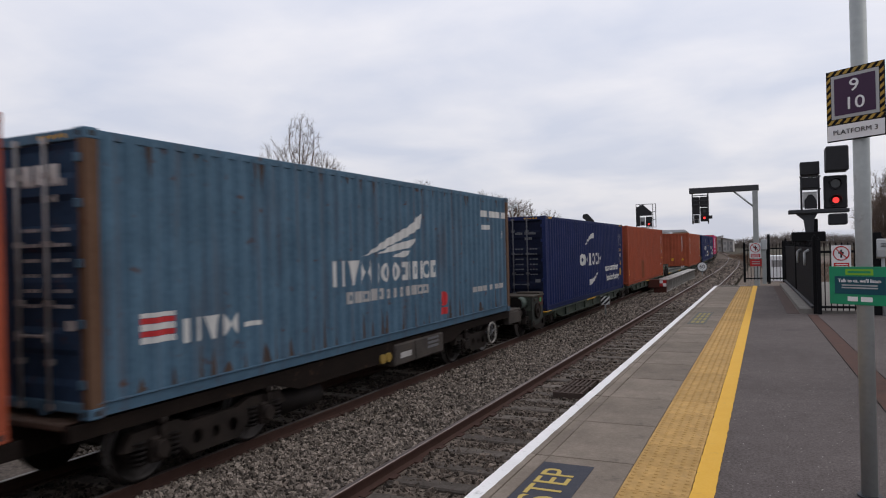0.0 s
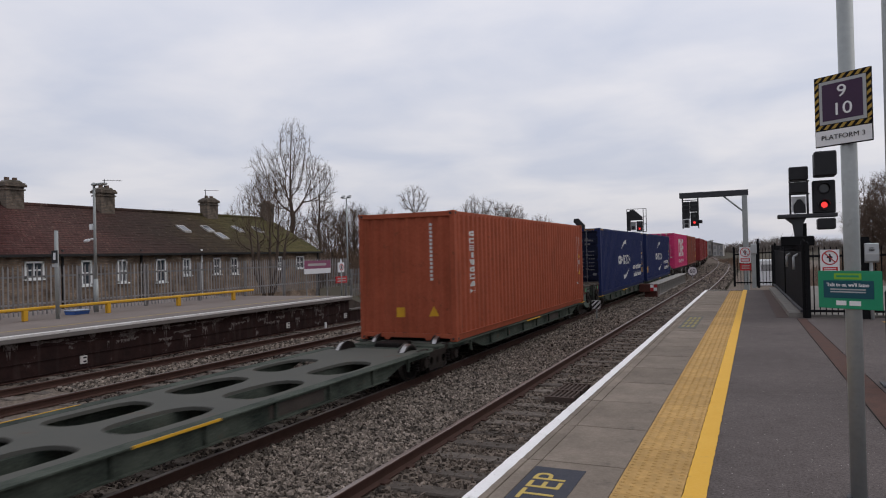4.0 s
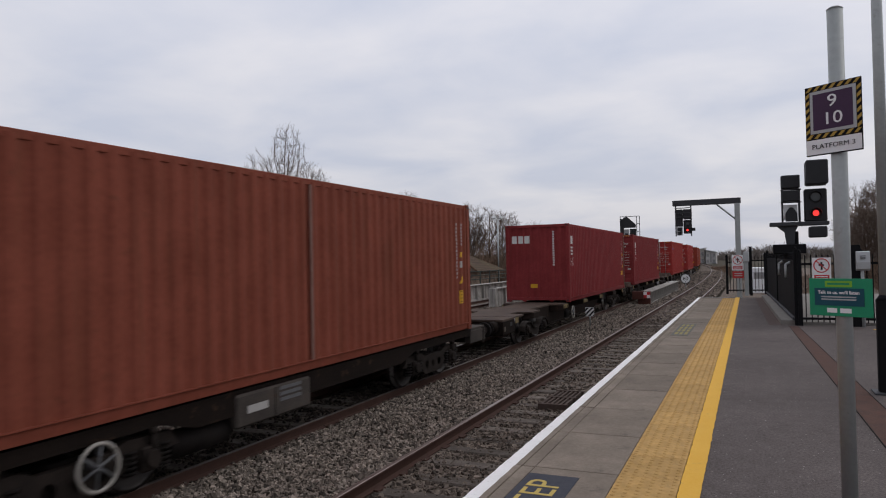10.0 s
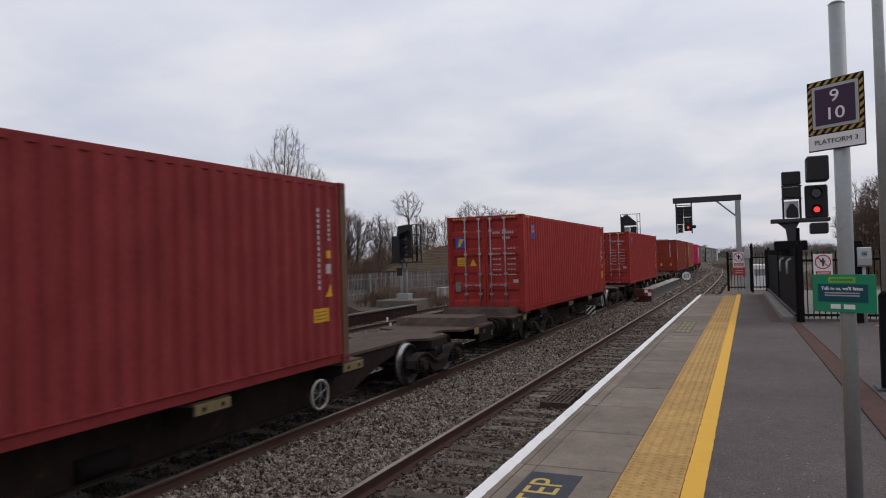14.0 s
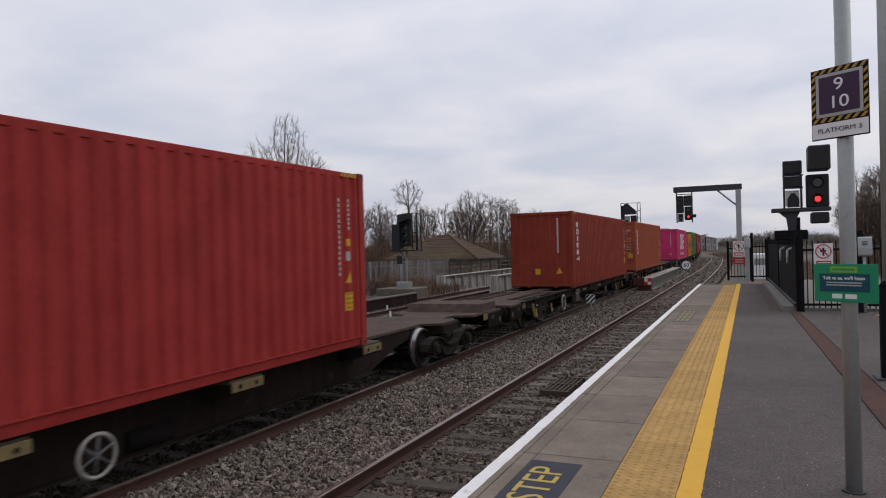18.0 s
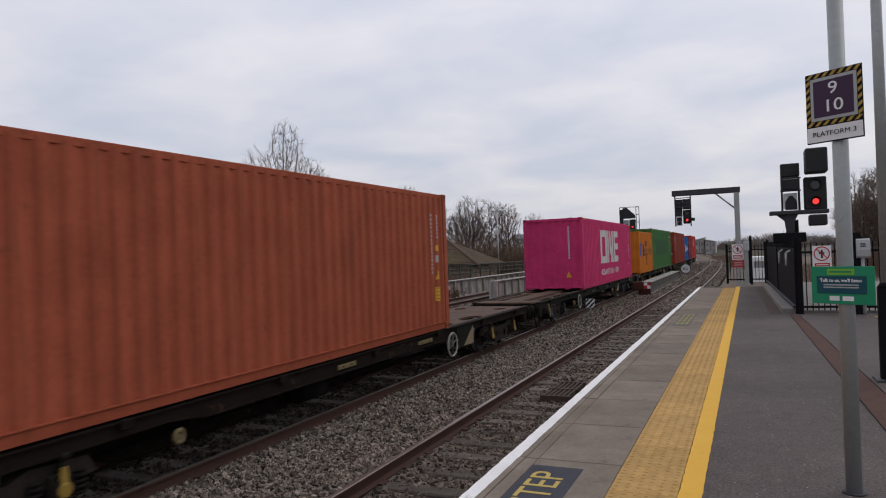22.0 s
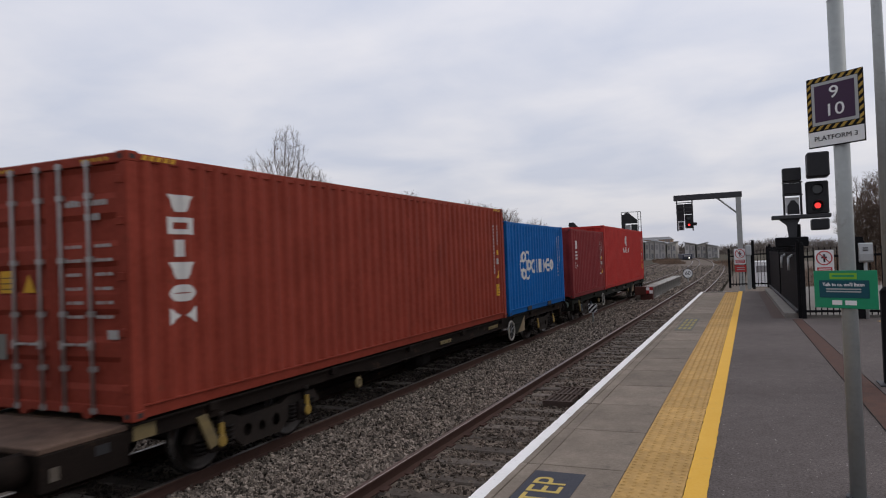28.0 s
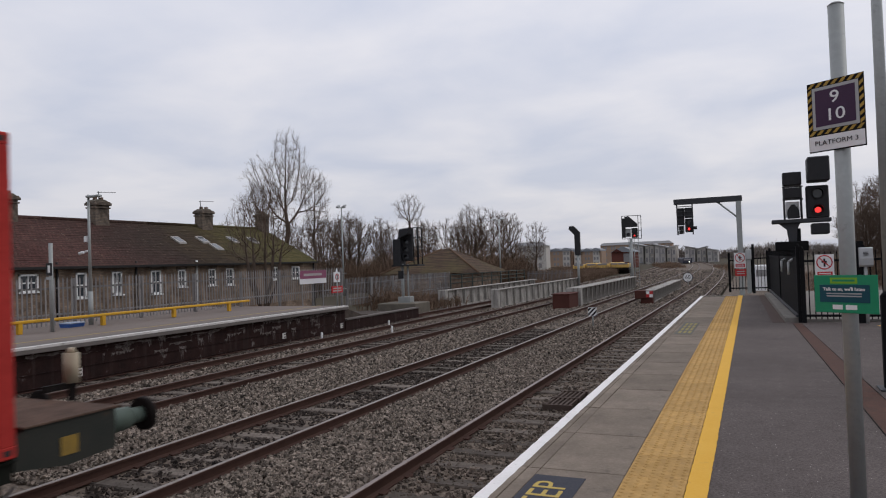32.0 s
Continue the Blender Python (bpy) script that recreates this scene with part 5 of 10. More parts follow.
fn = thing("hooded_signal", "tall dark hooded signal back, bent over at its top", "signal", at=pose(-13.1, 57, -0.95))
part("mast", Geo().rod((0, 0, 0), (0, 0, 2.95), 0.10, n=10), M_GALV, fn)
part("back_plate", Geo().prism([(-0.22, 2.85), (0.22, 2.85), (0.22, 4.75), (-0.28, 5.3), (-0.62, 5.28), (-0.68, 5.02), (-0.22, 4.55)], -0.15, 0.15, "y"), M_SIGNAL, fn)
hz = thing("hatched_marker", "small square board with black and white diagonal stripes", "marker", at=pose(-5.72, 27.0, -0.97))
part("stake", Geo().rod((0, 0, -0.14), (0, 0, 0.55), 0.03, n=8), M_GALV, hz)
part("board", Geo().box(-0.17, 0.17, -0.03, -0.02, 0.32, 0.66, 0.003), M_WHITE, hz)
st = Geo()
for q in ([(-0.165, 0.50), (-0.165, 0.60), (-0.115, 0.65), (-0.015, 0.65)], [(-0.165, 0.33), (-0.165, 0.42), (0.065, 0.65), (0.155, 0.65)], [(-0.075, 0.33), (0.02, 0.33), (0.165, 0.475), (0.165, 0.57)], [(0.10, 0.33), (0.165, 0.33), (0.165, 0.395)]):
    part("black_stripe", Geo().add([(a, -0.033, z) for a, z in q], [tuple(range(len(q)))]), M_DECAL_BLACK, hz)
sx = thing("speed_sign", "round grey speed board reading 60 on a stake", "sign", at=pose(-4.93, 62, -1.02))
part("stake", Geo().rod((0, 0, 0), (0, 0, 0.5), 0.04, n=8), M_GALV, sx)
part("disc", Geo().rod((0, -0.02, 0.72), (0, 0.01, 0.72), 0.40, n=28), M_WHITE, sx)
part("rim", Geo().ring((0, -0.02, 0.72), (0, 1, 0), 0.39, 0.03, 28, 5), M_DARKGREY, sx)
part("lettering", lettering("60", 0.46, M_DECAL_BLACK), M_DECAL_BLACK, sx, at=stand(0, -0.03, 0.72))


def girder(name, x, y0, y1, ztop, wid, mat, end_mat, label, ribs=True, end="dark red end stiffener"):
    g = thing(name, label, "girder", "bridge girders", at=pose(x, y0, 0))
    ln = y1 - y0
    part("web", Geo().box(-0.03, 0.03, 0.4, ln, -1.3, ztop - 0.05), mat, g)
    part("top_flange", Geo().box(-wid / 2, wid / 2, 0.0, ln, ztop - 0.06, ztop, 0.01), mat, g)
    part("bottom_flange", Geo().box(-wid / 2, wid / 2, 0.4, ln, -1.25, -1.0), mat, g)
    if ribs:
        n = int(ln / 1.25)
        rib = Geo().prism([(-wid / 2 + 0.02, ztop - 0.06), (wid / 2 - 0.02, ztop - 0.06), (wid / 2 - 0.02, -1.1), (-wid / 2 + 0.02, -1.1)], -0.03, 0.03).mesh("stiffener")
        rib.materials.append(mat)
        for i in range(n):
            piece("stiffener", rib, g, pose(0, 0.6 + i * ln / n, 0))
    part("end_box", Geo().box(-wid / 2 - 0.03, wid / 2 + 0.03, -0.10, 0.32, -1.3, ztop + 0.01, 0.02), end_mat, g, end)
    return g


girder("bridge_girder", -16.9, 37.6, 57, 0.0, 0.42, M_GIRDER, M_GIRDER, "grey riveted plate girder beside the far track", end="weathered end plate")
girder("bridge_girder", -13.35, 37.0, 58, 0.02, 0.34, M_GIRDER, M_GIRDER, "grey plate girder streaked with rust between tracks", end="weathered end plate")
girder("bridge_girder", -9.2, 38.6, 59.5, -0.04, 0.8, M_GIRDER, M_GIRDER, "deep grey plate girder with a wide flange", end="weathered end plate")
blk = thing("girder_bearing", "low rusty brown bearing block before the deep girder", "block", at=pose(-9.3, 36.2, 0))
part("block", Geo().box(-0.5, 0.42, 0.0, 2.1, -1.2, -0.28, 0.03), M_GIRDER_RED, blk)
part("cap_plate", Geo().box(-0.56, 0.48, -0.05, 2.15, -0.28, -0.24, 0.01), M_GIRDER_RED, blk)
gl = girder("bridge_girder", -5.40, 40.0, 58, -0.34, 0.6, M_GIRDER, M_GIRDER_RED, "low grey girder with a dark red end and marker board")
part("marker_board", Geo().box(0.0, 0.18, -0.262, -0.252, -0.50, -0.34).box(0.18, 0.36, -0.262, -0.252, -0.68, -0.50), M_WHITE, gl)
part("marker_red", Geo().box(0.18, 0.36, -0.262, -0.252, -0.50, -0.34).box(0.0, 0.18, -0.262, -0.252, -0.68, -0.50), M_RED_SIGN, gl)
part("end_cap", Geo().box(-0.62, 0.0, -0.25, 0.2, -0.75, -0.30, 0.02), M_GIRDER_RED, gl)
for (x, y) in ((-14.5, 26.5), (-14.6, 21.5), (-13.0, 24.0)):
    mk = thing("white_stake", "small white marker stake in the ballast", "stake", "marker stakes", at=pose(x, y, -1.1))
    part("stake", Geo().box(-0.03, 0.03, -0.03, 0.03, 0, 0.32, 0.005), M_WHITE, mk)

# ---- the opposite platform's furniture ----
pf = thing("palisade_fence", "grey galvanised palisade fence with pointed pales", "fence", at=pose(-20.6, 0, 0))
pale = Geo().prism([(-0.03, -0.004), (-0.012, -0.022), (0.012, -0.022), (0.03, -0.004), (0.012, 0.0), (-0.012, 0.0)], 0.05, 1.52, "z")
pale.add([(-0.03, -0.004, 1.52), (0.03, -0.004, 1.52), (0, -0.015, 1.62)], [(0, 1, 2)])
pale = pale.mesh("pale"); pale.materials.append(M_PALE)
for i in range(178):
    piece("pale", pale, pf, pose(0.03, 5.0 + i * 0.155, 0.0, 0, 0, 90))
for z in (0.4, 1.25):
    part("rail", Geo().box(-0.06, -0.02, 5, 33, z - 0.03, z + 0.03), M_PALE, pf)
for i in range(11):
    part("post", Geo().box(-0.16, -0.06, 5 + i * 2.75, 5.1 + i * 2.75, -1.0, 1.55), M_PALE, pf)
pf2 = thing("palisade_fence", "grey galvanised palisade fence past the platform end", "fence", at=pose(-20.6, 33, -0.6))
for i in range(90):
    piece("pale", pale, pf2, pose(0.03 + i * 0.0, i * 0.16, 0.0, 0, 0, 90))
for z in (0.4, 1.25):
    part("rail", Geo().box(-0.06, -0.02, 0, 14.4, z - 0.03, z + 0.03), M_PALE, pf2)
for i in range(6):
    part("post", Geo().box(-0.16, -0.06, i * 2.75, 0.1 + i * 2.75, -1.0, 1.55), M_PALE, pf2)
yr = thing("yellow_rail", "low yellow tubular rail standing on the platform", "rail", at=pose(-19.2, 0, 0))
part("beam", Geo().box(-0.06, 0.06, 4, 23.0, 0.30, 0.385, 0.02), M_YELLOW, yr)
for y in (4.5, 7.4, 10.3, 13.1, 15.9, 18.9, 21.8):
    part("post", Geo().box(-0.06, 0.06, y - 0.07, y + 0.07, 0, 0.31, 0.012), M_YELLOW, yr)
lp = thing("lamp_column", "slim grey platform lamp column with a small camera", "column", at=pose(-19.95, 16.07, 0))
part("shaft", Geo().rod((0, 0, 0), (0, 0, 1.1), 0.075, n=12).rod((0, 0, 1.1), (0, 0, 4.3), 0.05, 0.04, 12), M_GALV, lp)
part("lamp_head", Geo().box(-0.05, 0.55, -0.09, 0.09, 4.20, 4.27, 0.02), M_GALV, lp)
part("sign_box", Geo().box(-0.21, -0.06, -0.05, 0.05, 2.74, 2.93, 0.01), M_WHITE, lp)
part("camera_arm", Geo().rod((0, 0, 2.45), (-0.25, -0.05, 2.40), 0.03, n=6).rod((-0.16, -0.1, 2.40), (-0.32, -0.14, 2.36), 0.05, n=8), M_WHITE, lp)
np_ = thing("number_post", "slim grey post with a small black plate", "post", at=pose(-18.85, 13.87, 0))
part("shaft", Geo().rod((0, 0, 0), (0, 0, 2.62), 0.055, n=10), M_GALV, np_)
part("plate", Geo().box(-0.13, 0.13, -0.07, -0.06, 1.66, 2.03), M_DECAL_BLACK, np_)
part("plate_bar", Geo().box(-0.05, 0.05, -0.075, -0.07, 1.75, 1.96), M_WHITE, np_)
part("lower_plate", Geo().box(-0.12, 0.12, -0.07, -0.06, 1.54, 1.63), M_GREYBOX, np_)
tub = thing("salt_tub", "low blue plastic bin by the lamp column", "bin", at=pose(-19.9, 15.32, 0))
part("tub", Geo().prism([(-0.2, 0.0), (0.2, 0.0), (0.25, 0.11), (-0.25, 0.11)], -0.27, 0.27), M_BLUE_TUB, tub)
part("lid", Geo().box(-0.26, 0.26, -0.29, 0.29, 0.11, 0.15, 0.015), surface("pale_blue_lid", (0.30, 0.36, 0.46), (0.36, 0.42, 0.5), 6, 0.5), tub)
nb = thing("station_sign", "white and purple station name board on the fence", "sign", at=pose(-20.35, 28.2, 0))
part("plate", Geo().box(-0.02, 0.02, 0, 2.3, 0.82, 1.48, 0.004), M_WHITE, nb)
part("purple_band", Geo().box(0.02, 0.024, 0, 2.3, 1.08, 1.48), surface("plum_band", (0.24, 0.07, 0.13), (0.28, 0.09, 0.15), 5, 0.5), nb)
part("name_bar", Geo().box(0.024, 0.027, 0.3, 1.9, 1.22, 1.34), M_DECAL_GREY, nb)
for ya in (0.2, 2.0):
    part("leg", Geo().box(-0.05, -0.02, ya, ya + 0.08, -0.5, 0.9), M_PALE, nb)
wb = thing("warning_board", "white and red warning boards on a post by the ramp", "sign", at=pose(-19.1, 29.6, -0.5))
part("post", Geo().rod((0, 0, 0), (0, 0, 1.5), 0.04, n=8), M_GALV, wb)
part("white_plate", Geo().box(-0.02, 0.02, -0.28, 0.28, 1.36, 1.86, 0.004), M_WHITE, wb)
part("ban_ring", Geo().ring((0.025, 0, 1.62), (1, 0, 0), 0.15, 0.02, 20, 5), M_RED_SIGN, wb)
part("symbol_bar", Geo().box(0.02, 0.026, -0.04, 0.04, 1.52, 1.72), M_DECAL_BLACK, wb)
part("red_plate", Geo().box(-0.02, 0.02, -0.5, 0.5, 0.82, 1.16, 0.004), M_RED_SIGN, wb)
for za in (1.02, 0.90):
    part("text_bar", Geo().box(0.02, 0.024, -0.38, 0.38, za, za + 0.055), M_DECAL_GREY, wb)
part("peak", Geo().prism([(-0.08, 1.86), (0.08, 1.86), (0, 2.05)], -0.02, 0.02, "x"), M_WHITE, wb)

hr = thing("green_handrail", "dark green steel handrail along the embankment", "railing", at=pose(-20.2, 46.5, 0, 0, 0, -4))
for z in (0.74, 0.44, 0.12):
    part("rail", Geo().rod((0, 0, z), (0, 15, z), 0.035, n=6), M_GREEN_RAIL, hr)
for i in range(9):
    part("post", Geo().box(-0.04, 0.04, i * 1.85, i * 1.85 + 0.08, -1.35, 0.78), M_GREEN_RAIL, hr)

pf3 = thing("palisade_fence", "grey palisade fence standing behind the girders", "fence", at=pose(-23.1, 75, -1.15))
for i in range(34):
    piece("pale", pale, pf3, pose(i * 0.155, 0, 0.0))
for z in (0.4, 1.25):
    part("rail", Geo().box(0, 5.2, 0.02, 0.06, z - 0.03, z + 0.03), M_PALE, pf3)
cab = thing("white_cabin", "low white cabin beyond the platform end gate", "cabin", at=pose(0.1, 52, -1.05))
part("body", Geo().box(0, 1.25, 0, 3.0, 0, 1.75, 0.03), M_WHITE, cab)
part("window", Geo().box(0.2, 1.0, -0.01, 0.0, 1.0, 1.45), M_FAR_DARK, cab)

# ---- the railway cottages ----
FACE, RIDGE_X, EAVE_Z, RIDGE_Z, YARD = -30.0, -34.6, 2.20, 4.76, -1.3


def sash(parent, y, z0, z1, w, bars):
    """A white sash window standing on the front wall."""
    e = 0.085
    win = part("window", Geo().box(FACE - 0.1, FACE + 0.03, y - w / 2, y - w / 2 + e, z0, z1).box(FACE - 0.1, FACE + 0.03, y + w / 2 - e, y + w / 2, z0, z1)
               .box(FACE - 0.1, FACE + 0.03, y - w / 2, y + w / 2, z1 - e, z1).box(FACE - 0.1, FACE + 0.03, y - w / 2, y + w / 2, z0, z0 + e), M_FRAME, parent, "white painted window frame")
    part("pane", Geo().box(FACE - 0.06, FACE - 0.05, y - w / 2, y + w / 2, z0, z1), M_GLASS, win)
    part("curtain", Geo().sheet([[(FACE - 0.22 - 0.025 * (k % 2), y - w / 2 + w * k / 14, z) for z in (z0, z1)] for k in range(15) if not 4 < k < 8]), M_CURTAIN, win, "pale net curtain behind the glass")
    part("glazing_bar", Geo().box(FACE - 0.06, FACE + 0.01, y - w / 2, y + w / 2, (z0 + z1) / 2 - 0.03, (z0 + z1) / 2 + 0.03), M_FRAME, win)
    for k in range(bars):
        x = y - w / 2 + w * (k + 1) / (bars + 1)
        part("glazing_bar", Geo().box(FACE - 0.06, FACE + 0.005, x - 0.022, x + 0.022, z0, z1), M_FRAME, win)
    part("sill", Geo().box(FACE - 0.05, FACE + 0.12, y - w / 2 - 0.06, y + w / 2 + 0.06, z0 - 0.07, z0), M_FRAME, win)
    part("lintel", Geo().box(FACE - 0.02, FACE + 0.012, y - w / 2 - 0.12, y + w / 2 + 0.12, z1, z1 + 0.16), M_CHIMNEY, win, "soot-dark brick lintel")


M_CURTAIN = surface("net_curtain", (0.55, 0.54, 0.52), (0.42, 0.41, 0.40), 3.0, 0.9, bump=0.0)


def cottage(y0, y1, roof_mat, windows, label, lights=(), end=False):
    h = thing("cottage", label, "house", "terraced cottages")
    # one wall with the windows cut through it
    wall = bmesh.new()
    ys = sorted({y0, y1} | {q for w in windows for q in (w[0] - w[3] / 2, w[0] + w[3] / 2)})
    zs = sorted({YARD, EAVE_Z} | {q for w in windows for q in (w[1], w[2])})
    holes = [(w[0] - w[3] / 2, w[0] + w[3] / 2, w[1], w[2]) for w in windows]
    solid = lambda y, z: y0 < y < y1 and YARD < z < EAVE_Z and not any(p < y < q and r < z < t for p, q, r, t in holes)
    spot = {}

    def corner(*p):
        if p not in spot:
            spot[p] = wall.verts.new(p)
        return spot[p]

    xo, xi = FACE, FACE - 0.3
    mids = lambda c: [c[0] - 1] + [(p + q) / 2 for p, q in zip(c, c[1:])] + [c[-1] + 1]
    my, mz = mids(ys), mids(zs)
    for i in range(len(my)):
        for k in range(len(mz)):
            here = solid(my[i], mz[k])
            if here:
                for x in (xo, xi):
                    wall.faces.new([corner(x, ys[i - 1], zs[k - 1]), corner(x, ys[i], zs[k - 1]), corner(x, ys[i], zs[k]), corner(x, ys[i - 1], zs[k])])
            if i + 1 < len(my) and 0 < k < len(mz) - 1 and here != solid(my[i + 1], mz[k]):
                wall.faces.new([corner(xo, ys[i], zs[k - 1]), corner(xo, ys[i], zs[k]), corner(xi, ys[i], zs[k]), corner(xi, ys[i], zs[k - 1])])
            if k + 1 < len(mz) and 0 < i < len(my) - 1 and here != solid(my[i], mz[k + 1]):
                wall.faces.new([corner(xo, ys[i - 1], zs[k]), corner(xo, ys[i], zs[k]), corner(xi, ys[i], zs[k]), corner(xi, ys[i - 1], zs[k])])
    bmesh.ops.recalc_face_normals(wall, faces=wall.faces)
    me = bpy.data.meshes.new("wall")
    wall.to_mesh(me); wall.free()
    part("wall", me, M_HOUSE_WALL, h, "weathered brown brick wall")
    part("back_wall", Geo().box(-39.2, -38.9, y0, y1, YARD, EAVE_Z), M_HOUSE_WALL, h)
    gb = Geo()
    for yy in ((y0, y1) if end else (y0,)):
        gb.prism([(FACE - 0.02, YARD), (FACE - 0.02, EAVE_Z), (RIDGE_X, RIDGE_Z - 0.1), (-39.2, EAVE_Z), (-39.2, YARD)], yy, yy + (0.25 if yy == y0 else -0.25))
        part("gable", gb, M_HOUSE_WALL, h)
        gb = Geo()
    part("room_floor", Geo().box(-39, FACE - 0.3, y0, y1, -0.7, -0.6), M_JOINT, h)
    # tiled roof laid in overlapping courses
    n = 16
    dz, dx = (RIDGE_Z - EAVE_Z + 0.12) / n, (FACE + 0.35 - RIDGE_X) / n
    rows = []
    for i in range(n):
        xa, za = FACE + 0.35 - dx * i, EAVE_Z - 0.12 + dz * i
        wob = 0.012 * math.sin(i * 2.3)
        for px, pz in ((xa, za - 0.01), (xa, za + 0.022), (xa - dx, za + dz + 0.015)):
            rows.append([(px, y0 + (y1 - y0) * k / 12, pz + wob * math.sin(k * 1.9 + i)) for k in range(13)])
    rows.append([(RIDGE_X, y0 + (y1 - y0) * k / 12, RIDGE_Z + 0.02) for k in range(13)])
    rows.append([(-39.6, y0 + (y1 - y0) * k / 12, EAVE_Z - 0.1) for k in range(13)])
    tiles = Geo().sheet(rows)
    part("roof", tiles, roof_mat, h, "old clay-tile roof in courses")
    part("ridge_cap", Geo().rod((RIDGE_X, y0, RIDGE_Z + 0.02), (RIDGE_X, y1, RIDGE_Z + 0.02), 0.12, n=8), roof_mat, h)
    part("gutter", Geo().box(FACE + 0.28, FACE + 0.42, y0, y1, EAVE_Z - 0.22, EAVE_Z - 0.10), M_PIPE, h)
    part("fascia", Geo().box(FACE + 0.02, FACE + 0.28, y0, y1, EAVE_Z - 0.20, EAVE_Z - 0.06), M_PIPE, h)
    for yy, z0, z1, w, bars in windows:
        sash(h, yy, z0, z1, w, bars)
    for ly, lx in lights:
        t = (FACE - lx) / (FACE - RIDGE_X)
        zc = EAVE_Z + (RIDGE_Z - EAVE_Z) * t
        sl = (RIDGE_Z - EAVE_Z) / (FACE - RIDGE_X)
        lid = lambda u, v, lift: [(lx + a * u, ly + b * v, zc - a * u * sl + lift) for a, b in ((1, -1), (1, 1), (-1, 1), (-1, -1))]
        fr = part("skylight", Geo().add(lid(0.36, 0.30, 0.05) + lid(0.36, 0.30, 0.15), [(0, 1, 2, 3), (4, 5, 6, 7), (0, 1, 5, 4), (1, 2, 6, 5), (2, 3, 7, 6), (3, 0, 4, 7)]), M_DECAL_GREY, h, "pale skylight frame")
        part("pane", Geo().add(lid(0.29, 0.23, 0.158), [(0, 1, 2, 3)]), M_SKYLIGHT, fr)
    return h


def chimney(y, w, top, label):
    c = thing("chimney_stack", label, "chimney", "chimneys on the terrace", at=pose(RIDGE_X + 0.2, y, 0))
    part("chimney_shaft", Geo().box(-0.34, 0.34, -w / 2, w / 2, RIDGE_Z - 1.1, top - 0.2, 0.02), M_CHIMNEY, c)
    for k, (grow, z0, z1) in enumerate(((0.06, 0.52, 0.44), (0.10, 0.34, 0.20), (0.05, 0.20, 0.12))):
        part("cap", Geo().box(-0.34 - grow, 0.34 + grow, -w / 2 - grow, w / 2 + grow, top - z0, top - z1, 0.015), M_CHIMNEY, c)
    part("flaunching", Geo().prism([(-w / 2, top - 0.12), (w / 2, top - 0.12), (w * 0.3, top), (-w * 0.3, top)], -0.28, 0.28, "x"), M_MOSSY, c, "crumbling mortar on top")
    for k in (-1, 1):
        part("chimney_pot", Geo().rod((0, k * w * 0.22, top - 0.06), (0, k * w * 0.22, top + 0.13), 0.13, 0.11, 10).ring((0, k * w * 0.22, top + 0.13), (0, 0, 1), 0.11, 0.02, 10, 4), M_POT, c)
    return c


M_POT = surface("pot_clay", (0.12, 0.08, 0.06), (0.16, 0.11, 0.08), 5, 0.9)
Z_TOP = 1.78
cottage(8, 18.2, M_ROOF, [(12.0, 0.55, Z_TOP, 0.6, 0), (15.5, 0.98, Z_TOP, 0.95, 1)], "brown brick cottage with a red tiled roof")
cottage(18.2, 24.9, M_ROOF, [(20.95, 0.98, Z_TOP, 0.95, 1), (23.65, 0.55, Z_TOP, 0.6, 0)], "brown brick cottage with a patched red tiled roof")
cottage(24.9, 32.0, M_ROOF,
        [(25.75, 0.60, Z_TOP, 0.62, 1), (28.3, 0.50, Z_TOP, 0.72, 1), (30.2, 0.8, Z_TOP, 0.6, 1)], "brown brick cottage with a dark lichened roof", lights=[])
cottage(32.0, 43.4, M_ROOF, [(32.3 + 0.35, 0.78, Z_TOP, 0.62, 1), (34.2, 0.74, Z_TOP, 0.66, 1), (38.8, 0.9, Z_TOP, 0.62, 1), (41.1, 0.9, Z_TOP, 0.95, 1)], "brown brick end cottage with a mossy green roof",
        lights=[(32.45, -32.4), (34.6, -32.5), (34.9, -31.6), (37.6, -32.6), (39.7, -32.6)], end=True)
chimney(28.35, 0.95, 6.0, "weathered brick chimney stack on the ridge")
chimney(36.8, 1.05, 5.95, "broad brick chimney stack with pots")
chimney(43.0, 0.8, 6.0, "brick chimney stack at the terrace end")
chimney(22.85, 0.95, 5.95, "brick chimney stack on the dark red roof")


for y in (22.3, 26.9, 31.3, 43.2):
    pi = thing("down_pipe", "black cast rainwater pipe on the cottage wall", "pipe", "rainwater pipes", at=pose(FACE + 0.1, y, 0))
    part("pipe", Geo().rod((0, 0, YARD), (0, 0, 2.3), 0.06, n=8), M_PIPE if y != 31.3 else M_WHITE, pi)
for y, x in ((28.4, RIDGE_X + 0.2), (36.4, RIDGE_X + 0.3)):
    an = thing("roof_aerial", "thin television aerial on the chimney", "aerial", "roof aerials", at=pose(x, y, 5.9))
    g = Geo().rod((0, 0, -0.2), (0, 0, 0.60), 0.025, n=5).rod((-0.15, 0.0, 0.55), (0.3, 0.95, 0.58), 0.015, n=4)
    for k in range(6):
        g.rod((-0.25 + 0.08 * k, 0.16 * k + 0.12, 0.57), (0.05 + 0.08 * k, 0.16 * k - 0.05, 0.57), 0.01, n=4)
    part("aerial", g, M_DARKGREY, an)


